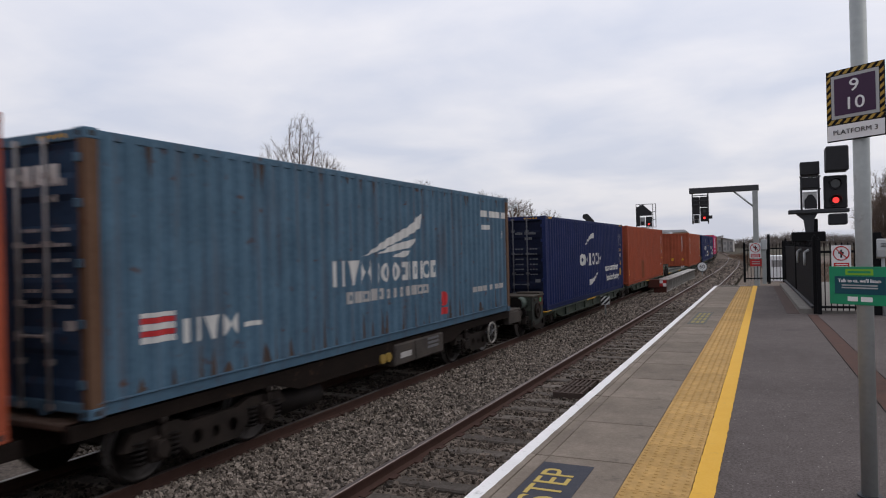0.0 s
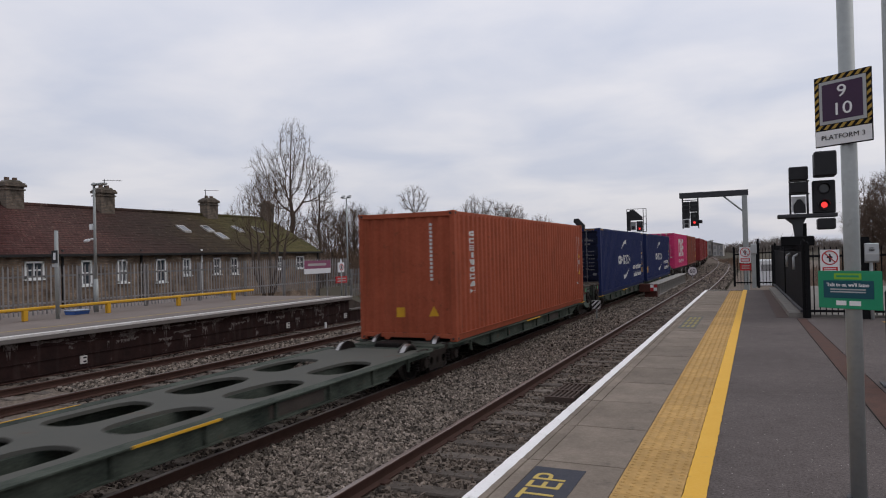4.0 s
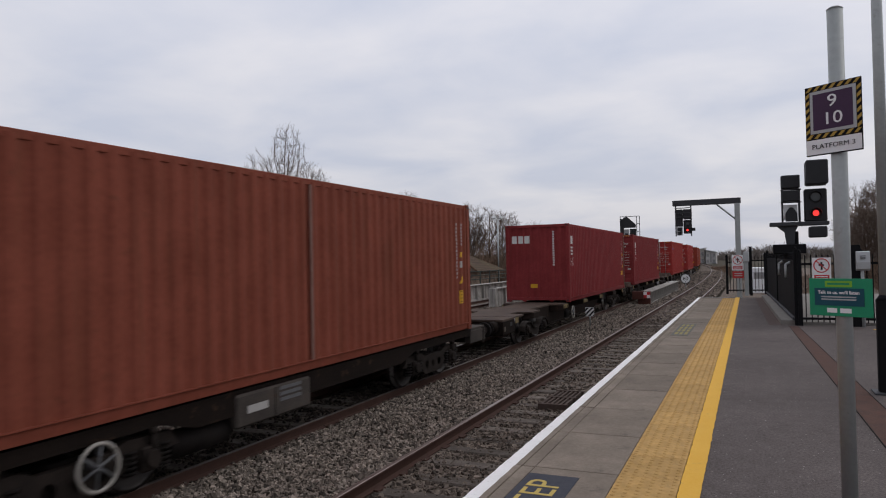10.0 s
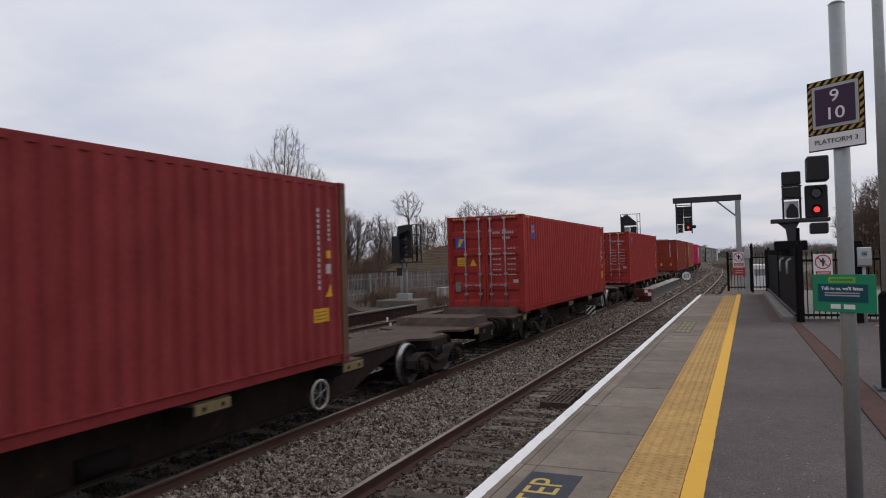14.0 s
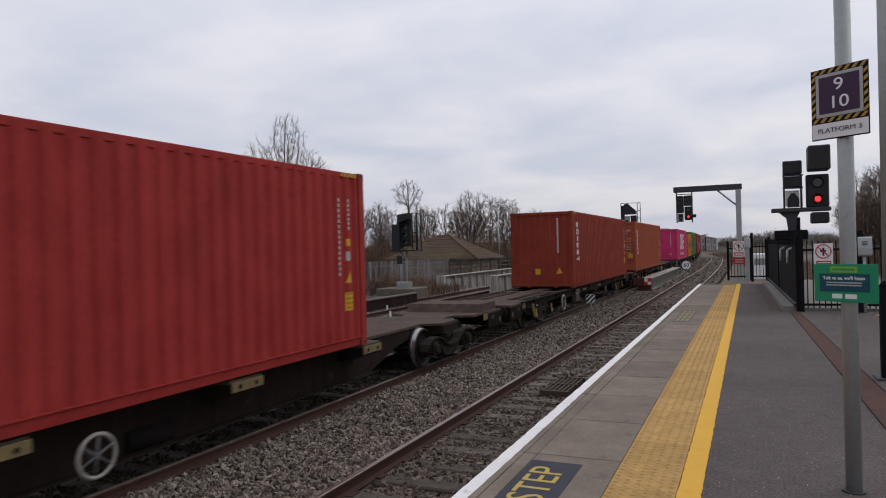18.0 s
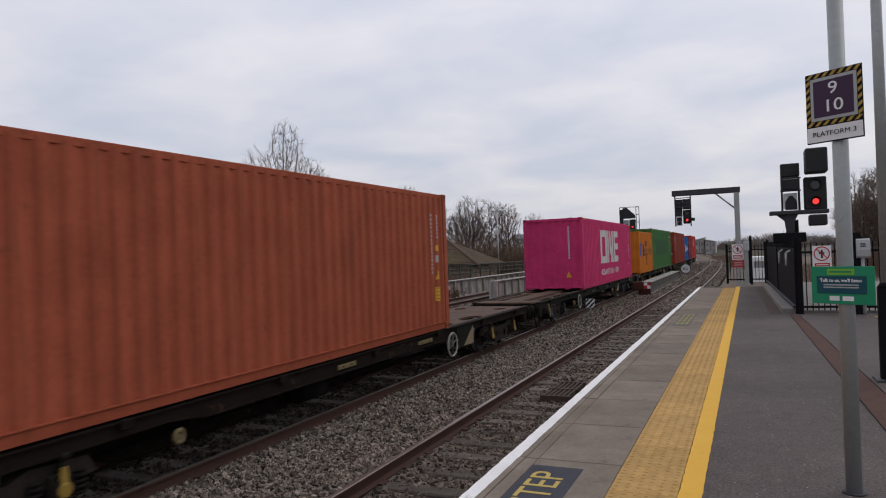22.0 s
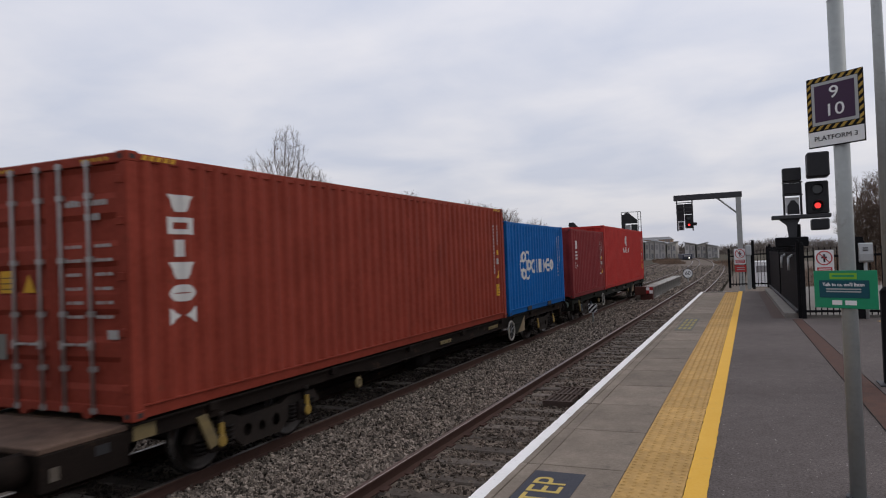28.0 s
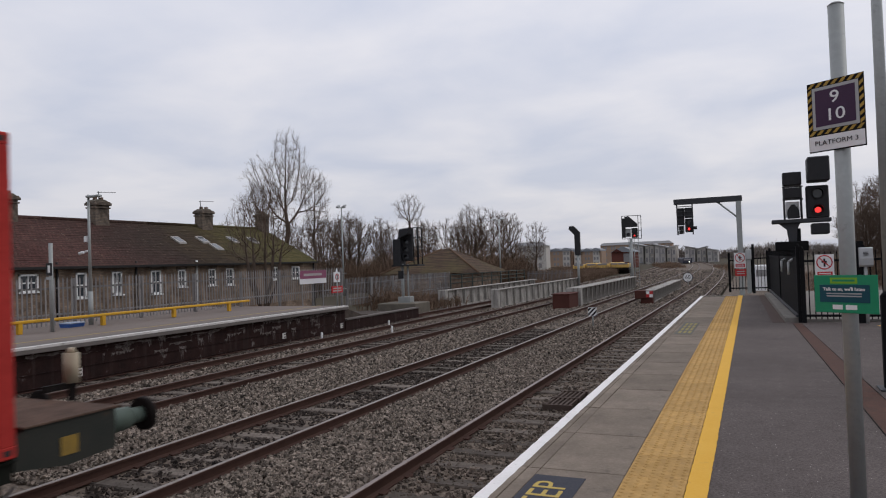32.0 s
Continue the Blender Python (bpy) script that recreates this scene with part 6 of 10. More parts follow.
# ---- bare winter trees ----
def grown_tree(seed, label, fork, crown, count, step, trunk=0.2, tip=0.010, stems=1, sprigs=2, sprig=0.55, up=0.45):
    """A leafless tree that grows from its fork towards points strewn through its crown: ellipsoids (x, y, z, rx, ry, rz)."""
    rng = np.random.RandomState(seed)
    share = np.array([e[3] * e[4] * e[5] for e in crown]); share = share / share.sum()
    pts = []
    for e, k in zip(crown, share):
        d = rng.normal(size=(max(4, int(count * k)), 3)); d /= np.linalg.norm(d, axis=1)[:, None]
        pts.append(np.array(e[:3]) + d * rng.uniform(0.15, 1.0, (len(d), 1)) ** 0.4 * np.array(e[3:]))
    pts = np.concatenate(pts)
    nodes, parent = [], []
    for q in range(stems):
        a = 6.283 * q / stems + rng.uniform(0, 1)
        out = 0.0 if stems == 1 else 0.35
        last = -1
        for k in range(int(fork / step) + 1):
            t = k * step
            nodes.append((math.cos(a) * out * t + 0.05 * math.sin(t * 1.7 + q + seed) * t ** 0.5, math.sin(a) * out * t + 0.05 * math.sin(t * 1.3 + seed) * t ** 0.5, t))
            parent.append(last); last = len(nodes) - 1
    nodes = [np.array(p) for p in nodes]
    near, gap = np.zeros(len(pts), int), np.full(len(pts), 1e9)

    def look_at(first):
        new_pts = np.array(nodes[first:])
        d = np.linalg.norm(pts[:, None] - new_pts[None], axis=2)
        best = d.argmin(1); dist = d[np.arange(len(pts)), best]
        closer = dist < gap
        near[closer] = best[closer] + first; gap[closer] = dist[closer]

    look_at(0)
    born = {}
    for _ in range(120):
        alive = (gap > step * 1.7) & np.array([born.get(i, 0) < 3 for i in near])
        if alive.sum() < 2:
            break
        way = pts - np.array(nodes)[near]
        way /= np.linalg.norm(way, axis=1)[:, None] + 1e-9
        first = len(nodes)
        for i in np.unique(near[alive]):
            d = way[(near == i) & alive].mean(0)
            came = nodes[i] - nodes[parent[i]] if parent[i] >= 0 else np.array((0, 0, step))
            d = d / (np.linalg.norm(d) + 1e-9) + 0.55 * came / step + rng.uniform(-0.2, 0.2, 3) + np.array((0, 0, up))
            q = nodes[i] + d / np.linalg.norm(d) * step
            born[i] = born.get(i, 0) + 1
            nodes.append(q); parent.append(i)
        look_at(first)
    n = len(nodes)
    kids = [0] * n
    for p in parent:
        if p >= 0:
            kids[p] += 1
    area = [0.0] * n
    for i in range(n - 1, -1, -1):
        if kids[i] == 0:
            area[i] = tip ** 2.2
        if parent[i] >= 0:
            area[parent[i]] += area[i]
    rad = [a ** (1 / 2.2) for a in area]
    big = max(rad)
    scale = trunk / big
    rad = [r * (1 + (scale - 1) * r / big) for r in rad]
    wood, twig = Geo(), Geo()
    for i in range(n):
        p = parent[i]
        if p < 0:
            continue
        thick = rad[i] > 0.035
        (wood if thick else twig).rod(nodes[p], nodes[i], min(rad[p], rad[i] * 1.35), rad[i], 6 if thick else 3, caps=False)
        if rad[i] < tip * 2.6:
            d0 = (nodes[i] - nodes[p]) / step
            for _ in range(sprigs if kids[i] else sprigs + 1):
                d = d0 + rng.uniform(-0.8, 0.8, 3) + np.array((0, 0, 0.25)); d /= np.linalg.norm(d)
                e = nodes[i] + d * sprig * rng.uniform(0.5, 1.2)
                twig.rod(nodes[i], e, tip * 0.62, tip * 0.4, 3, caps=False)
    th = thing("bare_tree", label, "tree", "bare winter trees")
    part("trunk", wood, M_BARK, th)
    part("crown", twig, M_TWIG, th, "bare twiggy crown")
    return th


tall = grown_tree(47, "tall leafless tree with an upswept crown", 7.4, [(0.3, 0, 13.4, 1.7, 1.6, 2.7), (0, 0, 11.2, 2.7, 2.4, 2.5), (2.4, 0, 9.9, 1.9, 1.7, 2.5), (-1.6, 0.4, 9.2, 2.0, 1.8, 2.2), (-2.5, 0, 11.6, 1.4, 1.3, 1.9)], 3600, 0.25, 0.24, 0.0115, 1, 3, 0.6)
tall.matrix_basis = pose(-39.9, 53.5, YARD, 0, 0, 37)
side_tree = grown_tree(14, "leafless tree beside a taller one", 5.6, [(0, 0, 9.4, 1.3, 1.3, 2.6), (0.3, 0, 7.4, 1.6, 1.5, 1.6)], 900, 0.25, 0.15, 0.0105, 1, 3, 0.55)
side_tree.matrix_basis = pose(-38.0, 55.2, YARD)
wide = grown_tree(17, "leafless tree behind the cottage roof", 6.0, [(0, 0, 9.6, 2.0, 1.7, 2.0), (-0.6, 0, 8.0, 2.0, 1.8, 1.6)], 1000, 0.25, 0.16, 0.0105, 1, 3, 0.55)
wide.matrix_basis = pose(-43.6, 54.5, YARD)
low = grown_tree(5, "leafless many-stemmed tree in the cottage garden before the roof", 2.4, [(0, 0, 5.6, 2.3, 2.2, 2.0), (0.3, 0, 6.8, 1.5, 1.5, 1.4), (-0.8, 0, 4.2, 1.6, 1.5, 1.2), (1.1, 0.4, 4.6, 1.5, 1.4, 1.2)], 2200, 0.20, 0.10, 0.0085, 5, 3, 0.42)
low.matrix_basis = pose(-26.6, 33.2, YARD)
round_tree = grown_tree(31, "small leafless tree with a round crown", 6.0, [(0, 0, 9.6, 1.9, 1.8, 1.8)], 900, 0.26, 0.13, 0.012, 1, 3, 0.55)
round_tree.matrix_basis = pose(-37.7, 75, -1.35)
kinds = [grown_tree(21, "leafless tree in a brown winter thicket", 5.0, [(0, 0, 7.4, 2.2, 2.2, 2.4), (0.8, 0, 5.2, 2.2, 2.0, 2.0)], 900, 0.33, 0.16, 0.0175, 1, 4, 0.75),
         grown_tree(22, "leafless rounded tree in a winter thicket", 2.6, [(0, 0, 6.2, 2.7, 2.6, 2.3), (-0.6, 0, 4.4, 2.4, 2.4, 1.8)], 950, 0.34, 0.15, 0.0175, 3, 4, 0.75),
         grown_tree(23, "leafless tree rising from the thicket", 5.6, [(0, 0, 8.2, 1.9, 1.9, 2.4), (0.4, 0.3, 5.8, 2.1, 1.9, 2.0)], 900, 0.33, 0.16, 0.0175, 1, 4, 0.75)]
spots = [(-46.5, 75, 1.0), (-44.5, 73, 1.05), (-36.8, 75, 0.80), (-49.0, 72, 1.0), (-48.5, 78, 1.1), (-43.5, 78, 0.86), (-41.2, 74, 0.80), (-51.5, 68, 0.9), (-47.0, 66, 0.75), (-42.5, 64, 0.7),
         (-38.5, 72, 0.9), (-34.5, 73, 0.75), (-32.5, 74, 0.82), (-30.5, 76, 0.98), (-29.0, 73, 0.89), (-27.2, 75, 0.92), (-31.5, 80, 0.9), (-25.8, 78, 0.8), (-28.2, 82, 0.9), (-34.0, 84, 0.9), (-24.6, 84, 0.72),
         (-40, 84, 0.84), (-53, 80, 1.1), (-70, 68, 0.9), (-74, 72, 0.95), (-78, 70, 0.9), (-66, 74, 0.9),
         (7.9, 60, 0.62), (8.4, 61, 0.72), (8.9, 59, 0.76), (9.3, 62, 0.80), (8.2, 66, 0.72), (8.8, 70, 0.82), (9.9, 66, 0.88), (10.6, 58, 0.84), (11.3, 74, 0.9), (12.2, 56, 0.80), (12.6, 66, 0.82), (14, 68, 0.85), (15, 62, 0.84), (17, 72, 1.0), (20, 66, 1.0), (9.4, 78, 0.80), (24, 70, 1.1)]
for i, (x, y, s) in enumerate(spots):
    k = kinds[i % 3]
    m = pose(x, y, -1.35, 0, 0, 77 * i)
    if i < 3:
        k.matrix_basis = m
        k.scale = (s, s, s)
    else:
        c = copy_thing(k, m)
        c.scale = (s, s, s)


def thicket(seed, length, width, height, count, label, thick=0.02):
    """A mass of thin upright stems."""
    rng = random.Random(seed)
    g = Geo()
    for _ in range(count):
        x, y = rng.uniform(-width / 2, width / 2), rng.uniform(0, length)
        h = height * rng.uniform(0.45, 1.0) * (0.75 + 0.5 * noise.noise((x * 0.3, y * 0.12, seed)))
        p = Vector((x, y, 0))
        q = p + Vector((rng.uniform(-0.35, 0.35), rng.uniform(-0.35, 0.35), 1)) * h * 0.55
        r = q + Vector((rng.uniform(-0.5, 0.5), rng.uniform(-0.5, 0.5), 0.8)) * h * 0.45
        g.rod(p, q, thick * 1.2, thick, 3, caps=False).rod(q, r, thick, thick * 0.4, 3, caps=False)
        for _ in range(4):
            s = p.lerp(q, rng.uniform(0.2, 1.0))
            g.rod(s, s + Vector((rng.uniform(-1, 1), rng.uniform(-1, 1), rng.uniform(0.1, 1.2))) * h * 0.30, thick * 0.8, thick * 0.3, 3, caps=False)
    return tagged(part("brown_thicket", g, M_SCRUB), label, "scrub", kind="stuff")


for seed, x, y, turn, ln, wd, ht, n, lab in (
        (1, -24.5, 44, 10, 30, 5, 1.3, 2200, "brown leafless scrub behind the fence"),
        (2, -40, 66, 0, 20, 30, 6.6, 6500, "dense brown winter thicket under bare trees"),
        (3, -21.5, 78, 4, 60, 7, 2.1, 4200, "low brown scrub along the distant line"),
        (4, 14, 54, 0, 40, 12, 4.0, 3600, "brown leafless scrub beyond the railing"),
        (5, -34, 120, 6, 110, 14, 1.6, 2200, "low brown scrub beside the far sidings"),
        (11, -24.5, 92, 8, 40, 8, 2.3, 2600, "brown scrub between the sidings and the line"),
        (12, -14.5, 150, 9, 60, 5, 1.9, 1500, "low scrub in the fork of the far lines"),
        (7, -50, 92, 0, 10, 40, 5.6, 2800, "dense brown brushwood at the back of the trees"),
        (8, 5.5, 48, 5, 110, 7, 1.5, 3600, "low brown scrub along the right of the line"),
        (13, -20.6, 64, 3, 40, 3.0, 1.3, 2600, "brown brambles on the verge beside the far track"),
        (14, -22.5, 100, 6, 60, 6.0, 1.9, 3600, "brown scrub on the verge before the yard"),
        (6, -52, 62, 0, 22, 26, 4.2, 2600, "brown thicket behind the cottages")):
    t = thicket(seed, ln, wd, ht, n, lab, 0.012 if y < 60 else 0.02)
    t.matrix_basis = pose(x, y, -1.35, 0, 0, turn)
bramble = thicket(9, 5, 5, 1.7, 700, "grey-brown brambles beside the signal base", 0.014)
bramble.matrix_basis = pose(-18.6, 34.5, -1.0)

# ---- far buildings and the yard ----
shed = thing("garden_shed", "low brown building with a broad hipped tile roof behind the fence", "building", at=pose(0, 60, 0))
part("wall", Geo().box(-32.8, -23.9, 0.4, 7.6, -1.35, 0.85), M_HOUSE_WALL, shed)
part("roof", Geo().add([(-33.6, 0, 0.72), (-23.2, 0, 0.66), (-23.2, 8, 0.66), (-33.6, 8, 0.72), (-28.6, 4.0, 3.05), (-27.8, 4.0, 3.12)], [(0, 1, 5, 4), (1, 2, 5), (2, 3, 4, 5), (3, 0, 4), (0, 3, 2, 1)]),
     M_SHED_ROOF, shed, "broad hipped brown tile roof")
for a, b in (((-23.2, 0, 0.68), (-27.8, 4.0, 3.14)), ((-33.6, 0, 0.74), (-28.6, 4.0, 3.07))):
    part("hip_tile", Geo().rod(a, b, 0.10, n=6), M_HIP, shed)


def flats(x, y, w, d, hgt, floors, wall, turn, gables, label, plain=False):
    f = thing("apartment_building", label, "building", "far apartment blocks", at=pose(x, y, -1.35, 0, 0, turn))
    part("wall", Geo().box(0, w, 0, d, 0, hgt), wall, f)
    bay, st = w / gables, hgt / floors
    if plain:
        part("roof", Geo().prism([(-0.4, hgt), (w + 0.4, hgt), (w - 1.2, hgt + 1.1), (1.2, hgt + 1.1)], -0.5, d + 0.6), M_FLAT_ROOF_PALE, f, "long pale low-pitched roof")
    for i in range(gables):
        xa = bay * i
        front = -1.2 if i % 2 == 0 and not plain else 0.0
        if not plain:
            part("roof", Geo().prism([(xa + 0.1, hgt), (xa + bay - 0.1, hgt), (xa + bay - 0.1, hgt + 0.5), (xa + bay * 0.4, hgt + 1.25), (xa + 0.1, hgt + 0.7)], front - 0.4, d + 0.6), M_FLAT_ROOF, f)
        if i % 2 == 0 and not plain:
            part("bay", Geo().box(xa + bay * 0.12, xa + bay * 0.80, -1.2, 0.0, 0, hgt), M_FLAT_WALL if wall is not M_FLAT_WALL else M_FLAT_BRICK, f)
        for k in range(floors):
            z = st * (k + 0.28)
            for q in (0.2, 0.52):
                win = part("window", Geo().box(xa + bay * q, xa + bay * (q + 0.2), front - 0.06, front, z, z + st * 0.55), M_FAR_DARK, f)
    return f


def tower(x, y, w, d, hgt, lean, wall, label):
    """A narrow modern block: a mono-pitch roof with deep eaves, a glazed stair strip, balconies and paired windows."""
    f = thing("apartment_building", label, "building", "far apartment blocks", at=pose(x, y, -1.35))
    part("wall", Geo().box(0, w, 0, d, 0, hgt), wall, f)
    part("roof", Geo().prism([(-0.4, hgt + (0.0 if lean > 0 else 0.9)), (w + 0.4, hgt + (0.9 if lean > 0 else 0.0)), (w + 0.4, hgt + (1.1 if lean > 0 else 0.2)), (-0.4, hgt + (0.2 if lean > 0 else 1.1))], -0.8, d), M_FLAT_ROOF_PALE, f, "pale mono-pitch roof")
    part("upper_wall", Geo().prism([(0, hgt), (w, hgt), (w, hgt + 0.85) if lean > 0 else (0, hgt + 0.85)], 0.05, d - 0.1), wall, f)
    part("stair_glazing", Geo().box(w * 0.42, w * 0.58, -0.12, 0.0, 0.6, hgt - 0.2), M_FAR_DARK, f, "tall dark stair glazing")
    floors = max(2, int(hgt / 2.4))
    for k in range(floors):
        z = hgt * (k + 0.25) / floors
        for q in (0.08, 0.68):
            part("window", Geo().box(w * q, w * (q + 0.24), -0.08, 0.0, z, z + hgt * 0.5 / floors), M_FAR_DARK, f)
        part("balcony", Geo().box(w * 0.62, w * 0.98, -0.9, 0.0, z - 0.25, z - 0.10), M_FLAT_ROOF, f)
    return f


flats(-72, 252, 12, 12, 5.9, 3, M_FLAT_BRICK, 3, 3, "far buff-brick apartment block with small gables")
flats(-59, 250, 10, 12, 5.4, 3, M_FLAT_BRICK, 3, 3, "far brown-brick apartment block behind the yard")
flats(-60, 305, 30, 12, 8.2, 3, M_FLAT_BRICK, 3, 8, "far long block under one pale low-pitched roof", True)
flats(-62, 190, 9, 9, 7.0, 3, M_FLAT_WALL, 8, 2, "far white rendered block behind bare trees", True)
for k, (x, w, hgt, pale) in enumerate(((-39.5, 3.4, 6.9, 0), (-35.6, 3.2, 6.5, 1), (-31.9, 3.6, 6.2, 0), (-27.8, 3.0, 5.6, 1), (-21.5, 3.4, 5.2, 0), (-17.6, 3.2, 4.8, 1), (-13.9, 3.4, 4.1, 0))):
    tower(x, 262 + 2 * (k % 2), w, 11, hgt, 1 if k % 2 else -1, M_FLAT_WALL if pale else M_FLAT_GREY, "far pale grey apartment tower with a mono-pitch roof" if not pale else "far white-rendered apartment tower with a mono-pitch roof")
red = thing("brick_hall", "far red-brick hall with a curved gable", "building", at=pose(-34.5, 190, -1.35))
part("wall", Geo().box(0, 6, 0, 9, 0, 4.4), surface("far_red_brick", (0.12, 0.045, 0.036), (0.16, 0.062, 0.045), 0.5, 0.9), red)
part("roof", Geo().prism([(-0.3, 4.3), (6.3, 4.3), (3.4, 5.7), (2.6, 5.7)], -0.5, 9.5), M_FLAT_ROOF, red)
part("gable", Geo().prism([(0.1, 4.3), (3.0, 4.3), (1.5, 5.2)], -0.6, 0.4), M_GIRDER_RED, red)
part("window", Geo().box(3.2, 5.4, -0.05, 0, 1.6, 3.9), M_FAR_DARK, red)
for i, (x, y) in enumerate(((-28.0, 123), (-25.9, 124), (-23.8, 123), (-21.9, 125), (-20.4, 124))):
    van = thing("yard_machine", "far yellow track machine standing in the sidings", "machine", "machines in the sidings", at=pose(x, y, -1.6))
    part("body", Geo().box(-1.0, 1.0, -1.2, 3.0, 1.35, 2.1 + 0.2 * (i % 2), 0.1), M_VAN, van)
    part("window", Geo().box(-0.8, 0.8, -1.22, -1.2, 1.9, 2.2), M_FAR_DARK, van)
    part("underframe", Geo().rod((-1.0, 0, 0.75), (1.0, 0, 0.75), 0.5, n=12).rod((-1.0, 2.0, 0.75), (1.0, 2.0, 0.75), 0.5, n=12).box(-0.9, 0.9, -1.0, 2.8, 0.9, 1.5), M_BOGIE, van)
ft = thing("far_train", "distant dark train with bright headlamps", "train", at=pose(-17.0, 215, -1.25, 0, 0, 7))
part("body", Geo().box(-1.35, 1.35, 0, 40, 0.35, 1.9, 0.15), surface("far_train_body", (0.035, 0.037, 0.055), (0.05, 0.055, 0.07), 1, 0.5), ft)
part("cab_window", Geo().box(-1.0, 1.0, -0.02, 0, 1.2, 1.7), M_FAR_DARK, ft)
part("headlamp", Geo().rod((0.5, -0.05, 0.8), (0.5, 0.0, 0.8), 0.14, n=12), M_HEADLAMP, ft, "bright headlamp")
# distant wooded skyline, its paler brown standing for haze
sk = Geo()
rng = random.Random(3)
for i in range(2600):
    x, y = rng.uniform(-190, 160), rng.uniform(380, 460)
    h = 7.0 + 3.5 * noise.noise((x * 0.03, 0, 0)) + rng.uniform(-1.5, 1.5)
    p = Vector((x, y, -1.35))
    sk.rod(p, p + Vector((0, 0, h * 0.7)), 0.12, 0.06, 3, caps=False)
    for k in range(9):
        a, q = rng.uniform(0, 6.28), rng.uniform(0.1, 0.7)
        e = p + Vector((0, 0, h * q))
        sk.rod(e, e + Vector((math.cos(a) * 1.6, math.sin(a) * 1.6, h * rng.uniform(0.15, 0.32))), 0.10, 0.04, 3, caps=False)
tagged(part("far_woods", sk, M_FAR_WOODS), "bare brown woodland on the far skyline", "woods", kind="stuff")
# lighting columns and masts past the platform
for x, y, h in ((-37.9, 60, 9.0), (-24.5, 70, 7.4)):
    lc = thing("yard_lamp", "tall thin grey yard lighting column with twin lamps", "lamp column", "yard lighting columns", at=pose(x, y, -1.35))
    part("shaft", Geo().rod((0, 0, 0), (0, 0, h), 0.09, 0.06, 8), M_GALV, lc)
    part("crossbar", Geo().box(-0.5, 0.5, -0.04, 0.04, h - 0.04, h + 0.03), M_GALV, lc)
    for sx in (-1, 1):
        part("lamp_head", Geo().prism([(-0.20, h - 0.02), (0.16, h + 0.16), (0.10, h + 0.30), (-0.26, h + 0.10)], *sorted((sx * 0.20, sx * 0.52)), "x"), M_GREYBOX, lc, "pale tilted floodlight")

# ---- the container train ----
HALF_W, PITCH, DEEP = 1.219, 0.278, 0.036


def wave(t):
    """Depth of the pressed side sheet at t metres along it: 0 on the outer flats."""
    p = (t % PITCH) / PITCH
    if p < 0.26:
        return 0.0
    if p < 0.50:
        return DEEP * (p - 0.26) / 0.24
    if p < 0.76:
        return DEEP
    return DEEP * (1.0 - p) / 0.24


def breaks(a, b):
    pts, k = [a], math.floor(a / PITCH)
    while k * PITCH < b:
        for q in (0.0, 0.26, 0.50, 0.76):
            t = (k + q) * PITCH
            if a + 1e-4 < t < b - 1e-4:
                pts.append(t)
        k += 1
    return pts + [b]


def pressed(a, b, z0, z1, place):
    """A pressed sheet; place(t, depth, z) gives the point."""
    ts = breaks(a, b)
    return Geo().sheet([[place(t, wave(t), z0), place(t, wave(t), z1)] for t in ts])


def decal(loops, place, step=0.05, flat=False):
    """A painted shape lying on a pressed sheet: closed loops of (t, z), cut into upright slices."""
    ts = [p[0] for lp in loops for p in lp]
    a, b = min(ts), max(ts)
    cuts = sorted(set(([] if flat else [round(t, 4) for t in breaks(a, b)]) + [round(t, 4) for t in ts] + [round(a + (b - a) * i / max(1, int((b - a) / step)), 4) for i in range(int((b - a) / step) + 1)]))
    g = Geo()

    def spans(t):
        zs = []
        for lp in loops:
            for (t0, z0), (t1, z1) in zip(lp, lp[1:] + lp[:1]):
                if (t0 <= t < t1) or (t1 <= t < t0):
                    zs.append(z0 + (z1 - z0) * (t - t0) / (t1 - t0))
        zs.sort()
        return list(zip(zs[::2], zs[1::2]))

    for t0, t1 in zip(cuts, cuts[1:]):
        if t1 - t0 < 2e-4:
            continue
        e = (t1 - t0) * 0.001
        s0, s1 = spans(t0 + e), spans(t1 - e)
        if len(s0) != len(s1):
            s0 = s1 = spans((t0 + t1) / 2)
        for (p, q), (u, v) in zip(s0, s1):
            g.add([place(t0, wave(t0 + e), p), place(t1, wave(t1 - e), u), place(t1, wave(t1 - e), v), place(t0, wave(t0 + e), q)], [(0, 1, 2, 3)])
    return g


def rect(t, z, w, h):
    return [(t, z), (t + w, z), (t + w, z + h), (t, z + h)]


def disc(t, z, r, n=20, sy=1.0):
    return [(t + r * math.cos(2 * math.pi * i / n), z + sy * r * math.sin(2 * math.pi * i / n)) for i in range(n)]


def swoosh(t, z, w, h, flip=1):
    """A curved brush stroke, thick at one end."""
    top = [(t + w * i / 10, z + flip * (h * (1 - (1 - i / 10) ** 2))) for i in range(11)]
    low = [(t + w * i / 10, z + flip * (h * (1 - (1 - i / 10) ** 2) - h * 0.42 * (i / 10) ** 0.8 - 0.01)) for i in range(10, -1, -1)]
    return top + low


def blocks(t, z, w, h, count, gap=0.25, seed=1, uneven=0.0):
    """A row of plain upright blocks, some hollow, standing in for a row of letters."""
    r, out = random.Random(seed), []
    step = w / count
    for i in range(count):
        k, wd = h * (1 - uneven * r.random()), step * (1 - gap)
        out.append(rect(t + i * step, z, wd, k))
        if r.random() < 0.6:
            out.append(rect(t + i * step + wd * 0.32, z + k * 0.28, wd * 0.36, k * 0.44))
    return out


